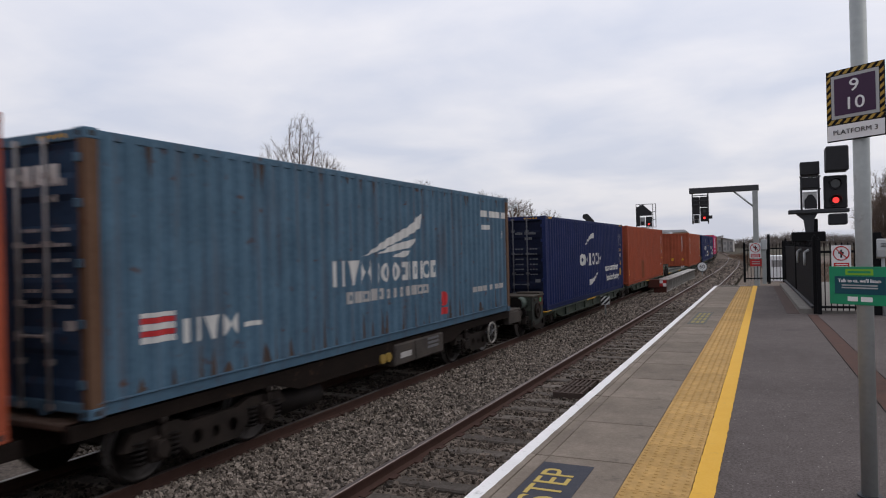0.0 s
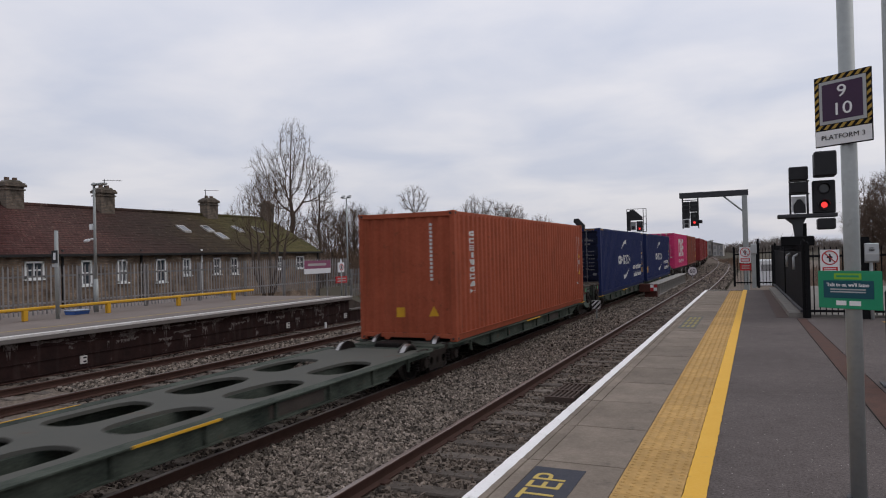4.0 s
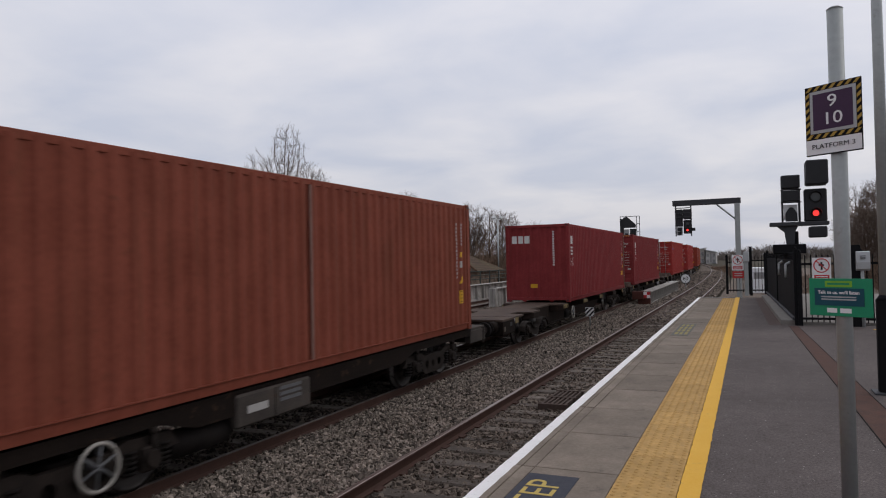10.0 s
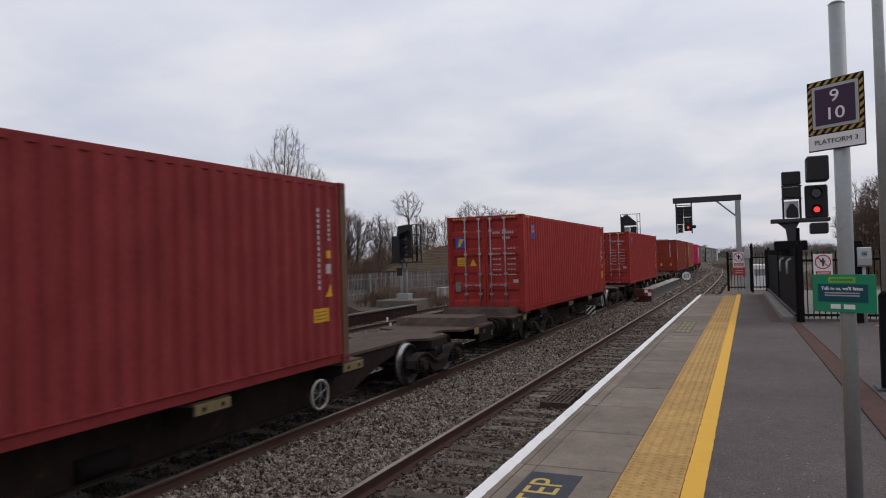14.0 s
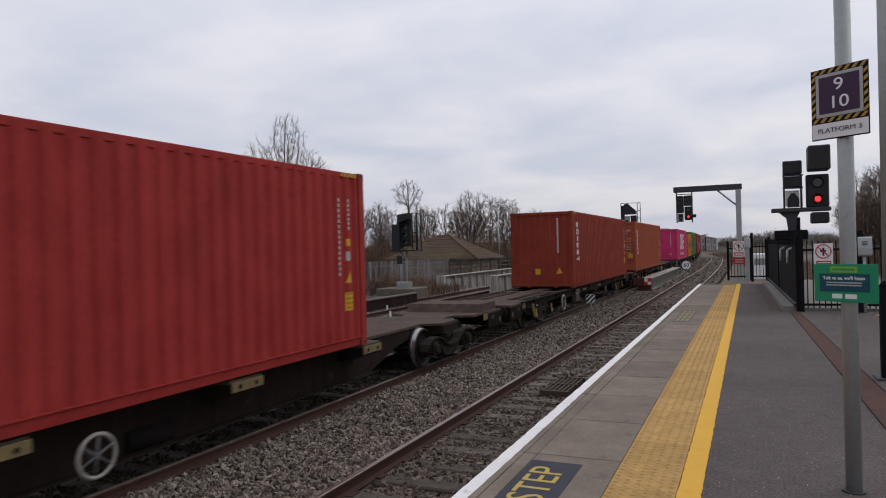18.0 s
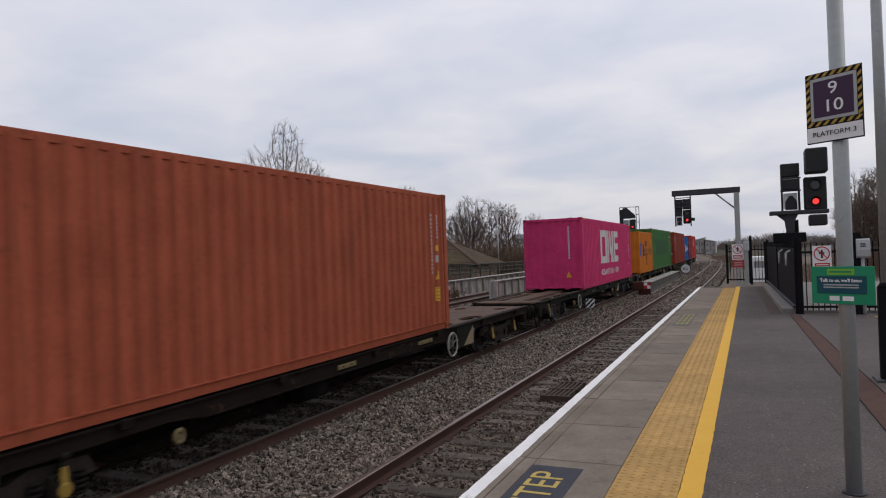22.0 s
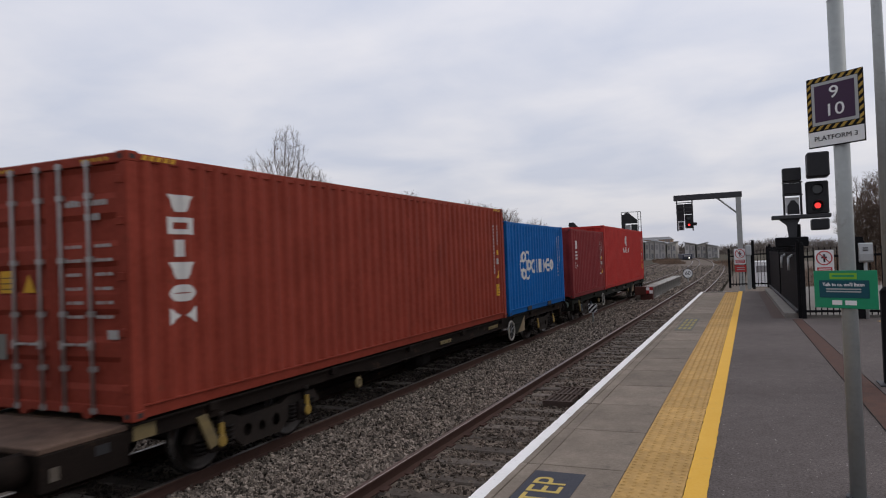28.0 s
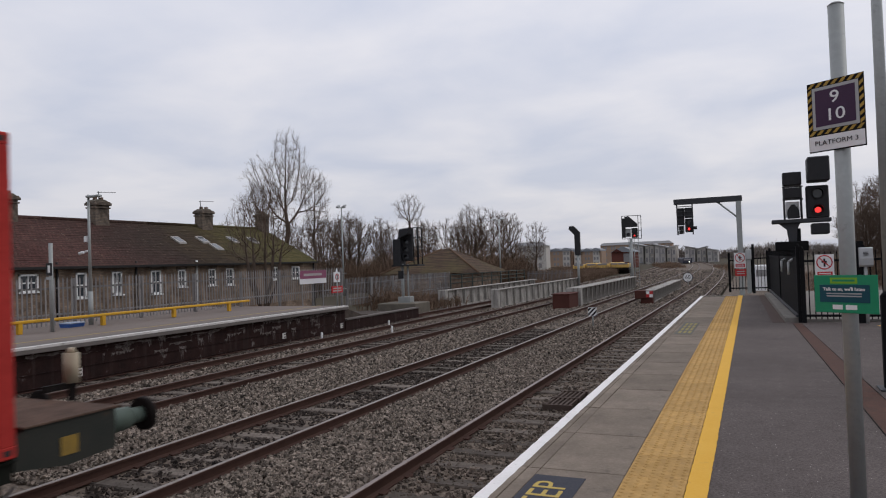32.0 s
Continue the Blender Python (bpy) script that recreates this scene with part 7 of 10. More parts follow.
def shapes(t, z, w, h, kinds, gap=0.18):
    """A row of plain shapes: o ring, A wedge, V hanging wedge, I bar, B hollow block, X two facing wedges, U split block, E level bars."""
    wide = {"I": 0.4, " ": 0.45, "E": 0.8, "B": 0.85, "V": 0.95}
    unit = w / sum(wide.get(k, 1.0) for k in kinds)
    out = []
    for k in kinds:
        a, b = t, t + unit * wide.get(k, 1.0) - unit * gap
        m, r = (a + b) / 2, (b - a) / 2
        oval_ring = lambda f: [(m + f * r * math.cos(q), z + h / 2 + (h / 2 - (1 - f) * r) * math.sin(q)) for q in [2 * math.pi * i / 20 + 0.01 for i in range(20)]]
        if k == "o":
            out += [oval_ring(1.0), oval_ring(0.52)]
        elif k == "A":
            out.append([(a, z), (b, z), (m + r * 0.22, z + h), (m - r * 0.22, z + h)])
        elif k == "V":
            out.append([(a, z + h), (b, z + h), (m + r * 0.3, z), (m - r * 0.3, z)])
        elif k == "I":
            out.append(rect(a, z, b - a, h))
        elif k == "B":
            out += [rect(a, z, b - a, h), rect(a + r * 0.55, z + h * 0.3, r * 0.9, h * 0.4)]
        elif k == "X":
            out += [[(a, z), (m - r * 0.1, z + h * 0.5), (a, z + h)], [(b, z), (b, z + h), (m + r * 0.1, z + h * 0.5)]]
        elif k == "U":
            out += [rect(a, z, r * 0.62, h), rect(b - r * 0.62, z, r * 0.62, h)]
        elif k == "E":
            out += [rect(a, z + h * q, b - a, h * 0.22) for q in (0.0, 0.39, 0.78)]
        t += unit * wide.get(k, 1.0)
    return out


def stack(t, z, w, h, count, gap=0.22):
    """The same, one above the other."""
    step = h / count
    return [rect(t, z + i * step, w, step * (1 - gap)) for i in range(count)]


def container(length, height, coat, door_front, label, extra=None, trim=None):
    """A freight container; y = -length/2 is the end that leads, x = +1.219 the side towards the platform."""
    box = thing("shipping_container", label, "container", "containers on the train")
    a, b = -length / 2, length / 2
    trim = trim or coat
    zb, zt = 0.155, height - 0.10
    side = lambda sgn, off=0.0: (lambda t, d, z: (sgn * (HALF_W - 0.014 - d + off), t, z))
    for sgn in (1, -1):
        part("side_panel", pressed(a + 0.15, b - 0.15, zb, zt + 0.045, side(sgn)), coat, box)
        part("top_rail", Geo().box(*sorted((sgn * (HALF_W - 0.10), sgn * (HALF_W - 0.032))), a + 0.1, b - 0.1, zt - 0.005, height - 0.012, 0.008), trim, box)
        part("bottom_rail", Geo().prism([(sgn * (HALF_W - 0.06), zb + 0.005), (sgn * HALF_W, zb + 0.005), (sgn * HALF_W, zb - 0.010), (sgn * (HALF_W - 0.022), zb - 0.022), (sgn * (HALF_W - 0.040), 0.012), (sgn * (HALF_W - 0.06), 0.012)], a + 0.1, b - 0.1), trim, box)
        for y in (a, b - 0.16):
            post = Geo().box(*sorted((sgn * (HALF_W - 0.11), sgn * HALF_W)), y, y + 0.16, 0.11, height - 0.11, 0.008)
            part("corner_post", post, trim, box)
            y2 = y - 0.003 if y == a else y - 0.013
            for z in (0.0, height - 0.118):
                cast = Geo().box(*sorted((sgn * (HALF_W - 0.16), sgn * (HALF_W + 0.003))), y2, y2 + 0.178, z, z + 0.118, 0.012)
                cst = part("corner_casting", cast, trim, box)
                hole = Geo().box(*sorted((sgn * (HALF_W + 0.001), sgn * (HALF_W + 0.005))), y2 + 0.055, y2 + 0.125, z + 0.035, z + 0.085)
                part("casting_hole", hole, M_DECAL_BLACK, cst)
                hole = Geo().box(sgn * (HALF_W - 0.085) - 0.03, sgn * (HALF_W - 0.085) + 0.03, y2 - 0.002 if y == a else y2 + 0.176, y2 + 0.002 if y == a else y2 + 0.18, z + 0.035, z + 0.085)
                part("casting_hole", hole, M_DECAL_BLACK, cst)
    # roof sheet, pressed across
    part("roof_panel", Geo().sheet([[(-HALF_W + 0.05, t, height - 0.03 - wave(t) * 0.5), (HALF_W - 0.05, t, height - 0.03 - wave(t) * 0.5)] for t in breaks(a + 0.1, b - 0.1)]), coat, box)
    part("floor_frame", Geo().box(-HALF_W + 0.06, HALF_W - 0.06, a + 0.05, b - 0.05, 0.05, 0.17), M_BOGIE, box, "dark underfloor")
    for end, y, sgn in (("front", a, -1), ("rear", b, 1)):
        part("header", Geo().box(-HALF_W + 0.1, HALF_W - 0.1, *sorted((y, y - sgn * 0.10)), zt - 0.02, height - 0.012, 0.006), trim, box)
        part("end_sill", Geo().box(-HALF_W + 0.1, HALF_W - 0.1, *sorted((y, y - sgn * 0.10)), 0.065, zb + 0.01, 0.006), trim, box)
        for fx in (-0.52, 0.52):
            part("tunnel_foot", Geo().prism([(fx - 0.09, 0.07), (fx - 0.04, 0.012), (fx + 0.04, 0.012), (fx + 0.09, 0.07)], *sorted((y, y - sgn * 0.09))), trim, box)
        if (end == "front") != door_front:
            part("end_panel", pressed(-HALF_W + 0.1, HALF_W - 0.1, zb, zt - 0.02, lambda t, d, z, y=y, sgn=sgn: (t, y - sgn * (0.02 + d * 1.2), z)), coat, box)
            continue
        for half in (-1, 1):
            x0, x1 = (-HALF_W + 0.115, -0.008) if half < 0 else (0.008, HALF_W - 0.115)
            leaf = Geo()
            bands = 5
            hgt = (zt - 0.03 - zb - 0.01) / bands
            rows = []
            for k in range(bands):
                z = zb + 0.01 + k * hgt
                for q, dd in ((0.0, 0.0), (0.30, 0.0), (0.42, 0.035), (0.88, 0.035)):
                    rows.append([(x0, y - sgn * (0.028 + dd), z + q * hgt), (x1, y - sgn * (0.028 + dd), z + q * hgt)])
            rows.append([(x0, y - sgn * 0.028, zt - 0.03), (x1, y - sgn * 0.028, zt - 0.03)])
            leaf.sheet(rows)
            leaf.box(x0, x0 + 0.07, *sorted((y - sgn * 0.022, y - sgn * 0.07)), zb + 0.01, zt - 0.03)
            leaf.box(x1 - 0.07, x1, *sorted((y - sgn * 0.022, y - sgn * 0.07)), zb + 0.01, zt - 0.03)
            door = part("door", leaf, coat, box)
            for z in (0.35, 0.95, 1.55, height - 0.75, height - 0.30):
                hx = half * (HALF_W - 0.10)
                part("hinge", Geo().box(hx - 0.055, hx + 0.055, *sorted((y - sgn * 0.02, y + sgn * 0.014)), z - 0.045, z + 0.045, 0.006), coat, door)
            for rx in (half * 0.18, half * 0.63):
                rod = Geo().rod((rx, y + sgn * 0.002, 0.06), (rx, y + sgn * 0.002, height - 0.06), 0.019, n=6)
                for z in (0.10, 0.55, 1.15, 1.75, height - 0.45, height - 0.10):
                    rod.box(rx - 0.05, rx + 0.05, *sorted((y - sgn * 0.03, y + sgn * 0.012)), z - 0.03, z + 0.03)
                part("lock_rod", rod, M_ROD, door, "galvanised lock rod")
                part("door_handle", Geo().box(*sorted((rx - 0.02, rx + (0.20 if abs(rx) < 0.4 else -0.20) * half)), *sorted((y + sgn * 0.005, y + sgn * 0.03)), 0.80, 0.83, 0.004)
                     .box(rx - 0.03, rx + 0.03, *sorted((y - sgn * 0.01, y + sgn * 0.03)), 0.76, 0.86), M_ROD, door)
    return box


def weld(geo, name):
    """One closed sheet out of slices laid side by side."""
    me = geo.mesh(name)
    bm = bmesh.new(); bm.from_mesh(me)
    bmesh.ops.remove_doubles(bm, verts=bm.verts, dist=2e-4)
    bm.to_mesh(me); bm.free()
    return me


def groups(loops):
    """Each outer loop with the holes inside it."""
    outs = []
    for lp in loops:
        ct, cz = sum(p[0] for p in lp) / len(lp), sum(p[1] for p in lp) / len(lp)
        for g in outs:
            ts, zs = [p[0] for p in g[0]], [p[1] for p in g[0]]
            if min(ts) < ct < max(ts) and min(zs) < cz < max(zs):
                g.append(lp)
                break
        else:
            outs.append([lp])
    return outs


SINGLE = {"name_blocks": "name_block", "small_name_blocks": "name_block", "emblem_bars": "emblem_bar", "emblem_levels": "emblem_level", "code_bars": "code_bar", "owner_bars": "code_bar",
          "flag_mark": "flag_band", "red_mark": "red_mark", "small_emblem": "emblem_piece", "end_name_blocks": "name_block", "door_data": "data_line", "plate_lines": "plate_line", "door_codes": "code_block", "hazard_strip": "hazard_stripe"}


def on_side(box, name, loops, material, label=""):
    put = lambda t, d, z: (HALF_W - 0.014 - d + (0.007 if name == "plate_lines" else 0.004), t, z)
    for g in (groups(loops) if name in SINGLE else [loops]):
        ob = part(SINGLE.get(name, name), weld(decal(g, put), name), material, box, label)
        if name == "code_column":
            tagged(ob, kind="stuff")
    return ob


def on_end(box, name, loops, material, length, label="", plane=None):
    """On the leading end; loops are (x, z)."""
    if plane is not None and name in SINGLE:
        for lp in loops:
            ob = part(SINGLE[name], Geo().add([(x, -length / 2 + plane, z) for x, z in lp], [tuple(range(len(lp)))]), material, box, label)
        return ob
    if plane is None and name in SINGLE:
        for g in groups(loops):
            ob = part(SINGLE[name], weld(decal(g, lambda t, d, z: (t, -length / 2 + 0.02 + d * 1.2 - 0.004, z)), name), material, box, label)
        return ob
    if plane is None:
        ob = part(name, weld(decal(loops, lambda t, d, z: (t, -length / 2 + 0.02 + d * 1.2 - 0.004, z)), name), material, box, label)
        return tagged(ob, kind="stuff") if name == "code_column" else ob
    g = Geo()
    for lp in loops:
        g.add([(x, -length / 2 + plane, z) for x, z in lp], [tuple(range(len(lp)))])
    return part(name, g, material, box, label)


def codes(box, length, height, far=True, seed=1, material=None, plate=True):
    """Rows of unreadable numbers, warning plates and data marks, as plain bars."""
    material = material or M_DECAL_GREY
    b = length / 2
    if far:
        on_side(box, "code_column", stack(b - 0.81, height - 1.70, 0.055, 1.28, 15, 0.34), material)
        on_side(box, "code_column", stack(b - 0.52, height - 0.95, 0.055, 0.52, 7, 0.34), material)
        on_side(box, "yellow_label", [rect(b - 0.56, height - 1.22, 0.12, 0.12)], M_DECAL_YELLOW)
        on_side(box, "data_label", [rect(b - 0.57, height - 1.46, 0.12, 0.15)], material)
        on_side(box, "warning_triangle", [[(b - 0.59, height - 1.82), (b - 0.37, height - 1.82), (b - 0.48, height - 1.62)]], M_DECAL_YELLOW)
        if plate == "wide":
            on_side(box, "yellow_plate", [rect(b - 0.90, height - 2.20, 0.36, 0.21)], M_DECAL_YELLOW)
            on_side(box, "plate_lines", [rect(b - 0.86, height - 2.16 + k * 0.055, 0.28, 0.016) for k in range(3)], M_PLATE_LINE)
        elif plate:
            on_side(box, "yellow_plate", [rect(b - 0.60, 0.62, 0.25, 0.30)], M_DECAL_YELLOW)
            on_side(box, "plate_lines", [rect(b - 0.57, 0.66 + k * 0.075, 0.19, 0.016) for k in range(4)], M_PLATE_LINE)
        else:
            on_side(box, "data_label", [rect(b - 0.86, 0.72, 0.17, 0.07)], material)


def door_marks(box, length, height, seed=1, plate=(-0.90, 1.40), tri=(-0.50, 1.40), material=None):
    """Small stencilled rows on the right-hand leaf, plates where the leaves carry them."""
    r = random.Random(seed)
    material = material or M_DECAL_GREY
    row = lambda x, z, count, w, h: [rect(x + i * w * 1.35, z, w, h * r.choice((0.8, 1.0, 1.0))) for i in range(count)]
    on_end(box, "door_codes", row(0.25, height - 0.56, 4, 0.045, 0.075) + row(0.55, height - 0.56, 6, 0.045, 0.075) + row(0.55, height - 0.72, 4, 0.045, 0.075), material, length, plane=0.020)
    on_end(box, "door_data", [rect(x + 0.09 * i, height - 1.02 - 0.155 * k, 0.075 * r.uniform(0.6, 1.0), 0.036) for k in range(6) for x in (0.24, 0.70) for i in range(3)], material, length, plane=0.020)
    if plate:
        on_end(box, "door_plate", [rect(plate[0], plate[1], 0.24, 0.26)], M_DECAL_YELLOW, length, plane=0.019)
        on_end(box, "plate_lines", [rect(plate[0] + 0.03, plate[1] + 0.04 + 0.065 * k, 0.18, 0.016) for k in range(3)], M_PLATE_LINE, length, plane=0.016)
    on_end(box, "warning_triangle", [[(tri[0], tri[1]), (tri[0] + 0.22, tri[1]), (tri[0] + 0.11, tri[1] + 0.21)]], M_DECAL_YELLOW, length, plane=0.019)
    on_end(box, "grey_plate", [rect(-0.98, 0.62, 0.16, 0.30)], M_PLATE_GREY, length, plane=0.019)
    on_end(box, "white_plate", [rect(0.86, height - 2.02, 0.16, 0.10)], material, length, plane=0.019)
    on_end(box, "hazard_strip", [rect(0.55 + 0.09 * i, height - 0.09, 0.05, 0.04) for i in range(5)] + [rect(-1.0 + 0.09 * i, height - 0.09, 0.05, 0.04) for i in range(5)], M_DECAL_YELLOW, length, plane=-0.004)


# dimmer copies of the grey decal and lock rod, for the shaded navy doors
M_DECAL_DIM = surface("dim_grey_decal", (0.15, 0.15, 0.16), (0.10, 0.10, 0.11), 6.0, 0.7, bump=0.03)
M_ROD_DIM = surface("grimy_lock_rod", (0.13, 0.13, 0.14), (0.07, 0.07, 0.08), 5.0, 0.6, metal=0.4, bump=0.05)
M_PLATE_GREY = surface("plate_grey", (0.16, 0.15, 0.13), (0.2, 0.19, 0.17), 6, 0.6)


def corner_hazard(box, length, height):
    """Yellow and black stripes along the top rail at the ends of a high container."""
    a, b = -length / 2, length / 2
    for i in range(5):
        for y in (a + 0.22 + 0.1 * i, b - 0.70 + 0.1 * i):
            stripe = Geo().add([(HALF_W - 0.006, y, height - 0.085), (HALF_W - 0.006, y + 0.06, height - 0.085), (HALF_W - 0.006, y + 0.085, height - 0.03), (HALF_W - 0.006, y + 0.025, height - 0.03)], [(0, 1, 2, 3)])
            part("hazard_stripe", stripe, M_DECAL_YELLOW, box)


L40, L20, HIGH, LOW = 12.192, 6.058, 2.896, 2.591
P_STEEL = paint("steel_blue_paint", (0.074, 0.132, 0.186), amount=0.6, spot=0.2)
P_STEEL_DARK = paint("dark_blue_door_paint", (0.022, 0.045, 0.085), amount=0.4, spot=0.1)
# dirty navy, with the shade on the door end put into its colour
P_NAVY_SHADED = paint("dirty_navy_door_paint", (0.007, 0.0095, 0.024), streak=(0.016, 0.016, 0.02), amount=0.3, spot=0.03)
P_NAVY = paint("navy_paint", (0.0165, 0.0240, 0.082), streak=(0.025, 0.030, 0.068), amount=0.3, spot=0.02)
P_ORANGE = paint("rust_orange_paint", (0.300, 0.068, 0.034), amount=0.3, spot=0.06)
P_PINK = paint("magenta_paint", (0.525, 0.041, 0.138), streak=(0.42, 0.036, 0.118), amount=0.3, spot=0.01)
P_BROWN = paint("red_brown_paint", (0.210, 0.057, 0.035), amount=0.45, spot=0.08)
P_MAROON = paint("maroon_paint", (0.205, 0.030, 0.031), streak=(0.11, 0.025, 0.022), amount=0.35, spot=0.04)
P_CRIMSON = paint("dull_red_paint", (0.305, 0.034, 0.029), streak=(0.15, 0.03, 0.025), amount=0.3, spot=0.03)
P_TRITON = paint("brick_red_paint", (0.235, 0.04, 0.024), streak=(0.13, 0.035, 0.025), amount=0.3, spot=0.04)
P_FADED = paint("faded_orange_red_paint", (0.32, 0.078, 0.04), amount=0.4, spot=0.10)
P_AMBER = paint("amber_paint", (0.53, 0.165, 0.020), streak=(0.33, 0.12, 0.03), amount=0.3, spot=0.06)
P_GREEN = paint("leaf_green_paint", (0.055, 0.150, 0.046), streak=(0.05, 0.10, 0.045), amount=0.3, spot=0.04)
P_BLUE = paint("bright_blue_paint", (0.006, 0.103, 0.33), streak=(0.02, 0.08, 0.2), amount=0.25, spot=0.01)
P_SCARLET = paint("scarlet_paint", (0.40, 0.036, 0.030), streak=(0.30, 0.03, 0.025), amount=0.25, spot=0.02)
P_POST = paint("rusty_post_paint", (0.115, 0.065, 0.040), amount=0.6, spot=0.3)


def steel_blue():
    c = container(L40, HIGH, P_STEEL, True, "steel-blue corrugated container, rust-streaked, with faded white markings", trim=P_STEEL)
    for ob in c.children:
        if ob.name.startswith("corner_post"):
            ob.data.materials[0] = P_POST
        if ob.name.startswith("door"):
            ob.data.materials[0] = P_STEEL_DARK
    # a white bird-wing emblem over two rows of plain blocks
    on_side(c, "wing_emblem", [[(-0.94, 1.52), (-0.2, 1.80), (0.75, 2.08), (1.19, 2.32), (1.10, 2.02), (0.6, 1.86), (-0.3, 1.64)]], M_DECAL_WHITE, "white wing emblem")
    on_side(c, "wing_feather", [[(-0.5, 1.55), (0.1, 1.72), (0.75, 1.80), (0.95, 1.84), (0.75, 1.66), (0.1, 1.60)]], M_DECAL_WHITE)
    on_side(c, "wing_feather", [[(0.0, 1.50), (0.45, 1.60), (0.75, 1.60), (0.5, 1.48)]], M_DECAL_WHITE)
    on_side(c, "name_blocks", shapes(-1.83, 1.06, 1.22, 0.40, "UVX") + shapes(-0.50, 1.06, 2.4, 0.34, "IooBIBIoB", 0.22), M_DECAL_WHITE)
    on_side(c, "name_blocks", blocks(-1.45, 0.77, 2.95, 0.20, 12, 0.35, 3, 0.2), M_DECAL_GREY)
    on_side(c, "flag_mark", [rect(-5.45, 0.66, 0.46, 0.07), rect(-5.45, 0.80, 0.46, 0.07), rect(-5.45, 0.94, 0.46, 0.05)], M_DECAL_WHITE)
    on_side(c, "flag_stripe", [rect(-5.45, 0.735, 0.46, 0.06)], M_RED_SIGN)
    on_side(c, "flag_stripe", [rect(-5.45, 0.875, 0.46, 0.06)], M_RED_SIGN)
    on_side(c, "small_name_blocks", shapes(-4.84, 0.60, 0.95, 0.28, "UVX") + [rect(-3.86, 0.68, 0.34, 0.06)], M_DECAL_WHITE)
    on_side(c, "code_bars", [rect(4.29, 2.36, 0.4, 0.15), rect(4.78, 2.36, 0.75, 0.15), rect(5.6, 2.36, 0.3, 0.15), rect(4.35, 2.06, 0.55, 0.11), rect(5.6, 1.85, 0.1, 0.2)], M_DECAL_WHITE)
    on_side(c, "owner_bars", [rect(3.67 + 0.35 * i, 0.62, 0.24, 0.12) for i in range(6)], M_DECAL_GREY)
    on_side(c, "red_mark", [rect(1.98, 0.28, 0.36, 0.14), disc(2.15, 0.60, 0.15)], M_RED_SIGN)
    on_end(c, "end_name_blocks", [rect(0.02 + 0.21 * i, 2.36, 0.16, 0.20) for i in range(4)], M_DECAL_WHITE, L40, plane=0.02)
    r = random.Random(8)
    for i in range(34):
        t, w, h = -5.6 + 11.2 * (i + r.random()) / 34, r.uniform(0.04, 0.16), r.uniform(0.10, 0.55)
        on_side(c, "rust_stain", [[(t, 0.165), (t + w, 0.165), (t + w * 0.8, 0.165 + h * 0.5), (t + w * 0.45, 0.165 + h), (t + w * 0.2, 0.165 + h * 0.6)]], M_RUST_STAIN)
    for i in range(16):
        t, w, h = -5.6 + 11.2 * (i + r.random()) / 16, r.uniform(0.03, 0.10), r.uniform(0.10, 0.45)
        on_side(c, "rust_stain", [[(t, 2.79), (t + w, 2.79), (t + w * 0.6, 2.79 - h)]], M_RUST_STAIN)
    door_marks(c, L40, HIGH, 2)
    return c


def navy(front_doors=True, shift=0.0):
    c = container(L40, HIGH, P_NAVY, front_doors, "navy-blue corrugated container with white swoosh emblem and lettering")
    for ob in c.children:
        # the doors take the darker paint, since less light falls on that end
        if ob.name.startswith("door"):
            ob.data.materials[0] = P_NAVY_SHADED
            for bit in ob.children:
                if bit.name.startswith(("lock_rod", "door_handle")):
                    bit.data.materials[0] = M_ROD_DIM
    on_side(c, "swoosh", [swoosh(-1.03, 1.95, 1.48, 0.50)], M_DECAL_WHITE, "white curved brush stroke")
    on_side(c, "swoosh", [swoosh(1.08, 0.98, -1.48, 0.50, -1)], M_DECAL_WHITE, "white curved brush stroke")
    on_side(c, "name_blocks", shapes(-1.80, 1.22, 1.85, 0.46, "oXA", 0.12) + shapes(0.10, 1.22, 1.50, 0.46, "ooX", 0.12), M_DECAL_WHITE)
    for txt, z, y, size, wide in (("eco container", 1.03, 3.62, 0.41, 1.22), ("bamboo flooring", 0.62, 3.80, 0.365, 1.10)):
        part("lettering", lettering(txt, size, M_DECAL_WHITE, spacing=0.96, bold=0.008), M_DECAL_WHITE, c, at=Matrix.Translation((HALF_W - 0.008, y, z)) @ Euler((radians(90), 0, radians(90))).to_matrix().to_4x4() @ Matrix.Diagonal((wide, 1, 1, 1)))
    codes(c, L40, HIGH)
    corner_hazard(c, L40, HIGH)
    if front_doors:
        door_marks(c, L40, HIGH, 3, None, (-1.02, 1.30), M_DECAL_DIM)
        on_end(c, "green_plate", [rect(-0.74, 0.64, 0.30, 0.17)], M_DECAL_GREEN, L40, plane=0.018)
        on_end(c, "small_emblem", [swoosh(-0.92, 2.28, 0.4, 0.10), rect(-0.96, 2.18, 0.46, 0.06), swoosh(-0.5, 2.12, -0.4, 0.10, -1)], M_DECAL_DIM, L40, plane=0.018)
    else:
        on_end(c, "code_column", stack(0.68, 1.26, 0.055, 1.3, 15, 0.34), M_DECAL_GREY, L40)
        on_end(c, "warning_triangle", [[(-0.30, 1.9), (-0.05, 1.9), (-0.17, 2.12)]], M_DECAL_YELLOW, L40)
        on_end(c, "yellow_plate", [rect(-0.35, 0.58, 0.3, 0.34)], M_DECAL_YELLOW, L40)
        on_side(c, "yellow_plate", [rect(-5.89, 0.52, 0.35, 0.36)], M_DECAL_YELLOW)
    return c


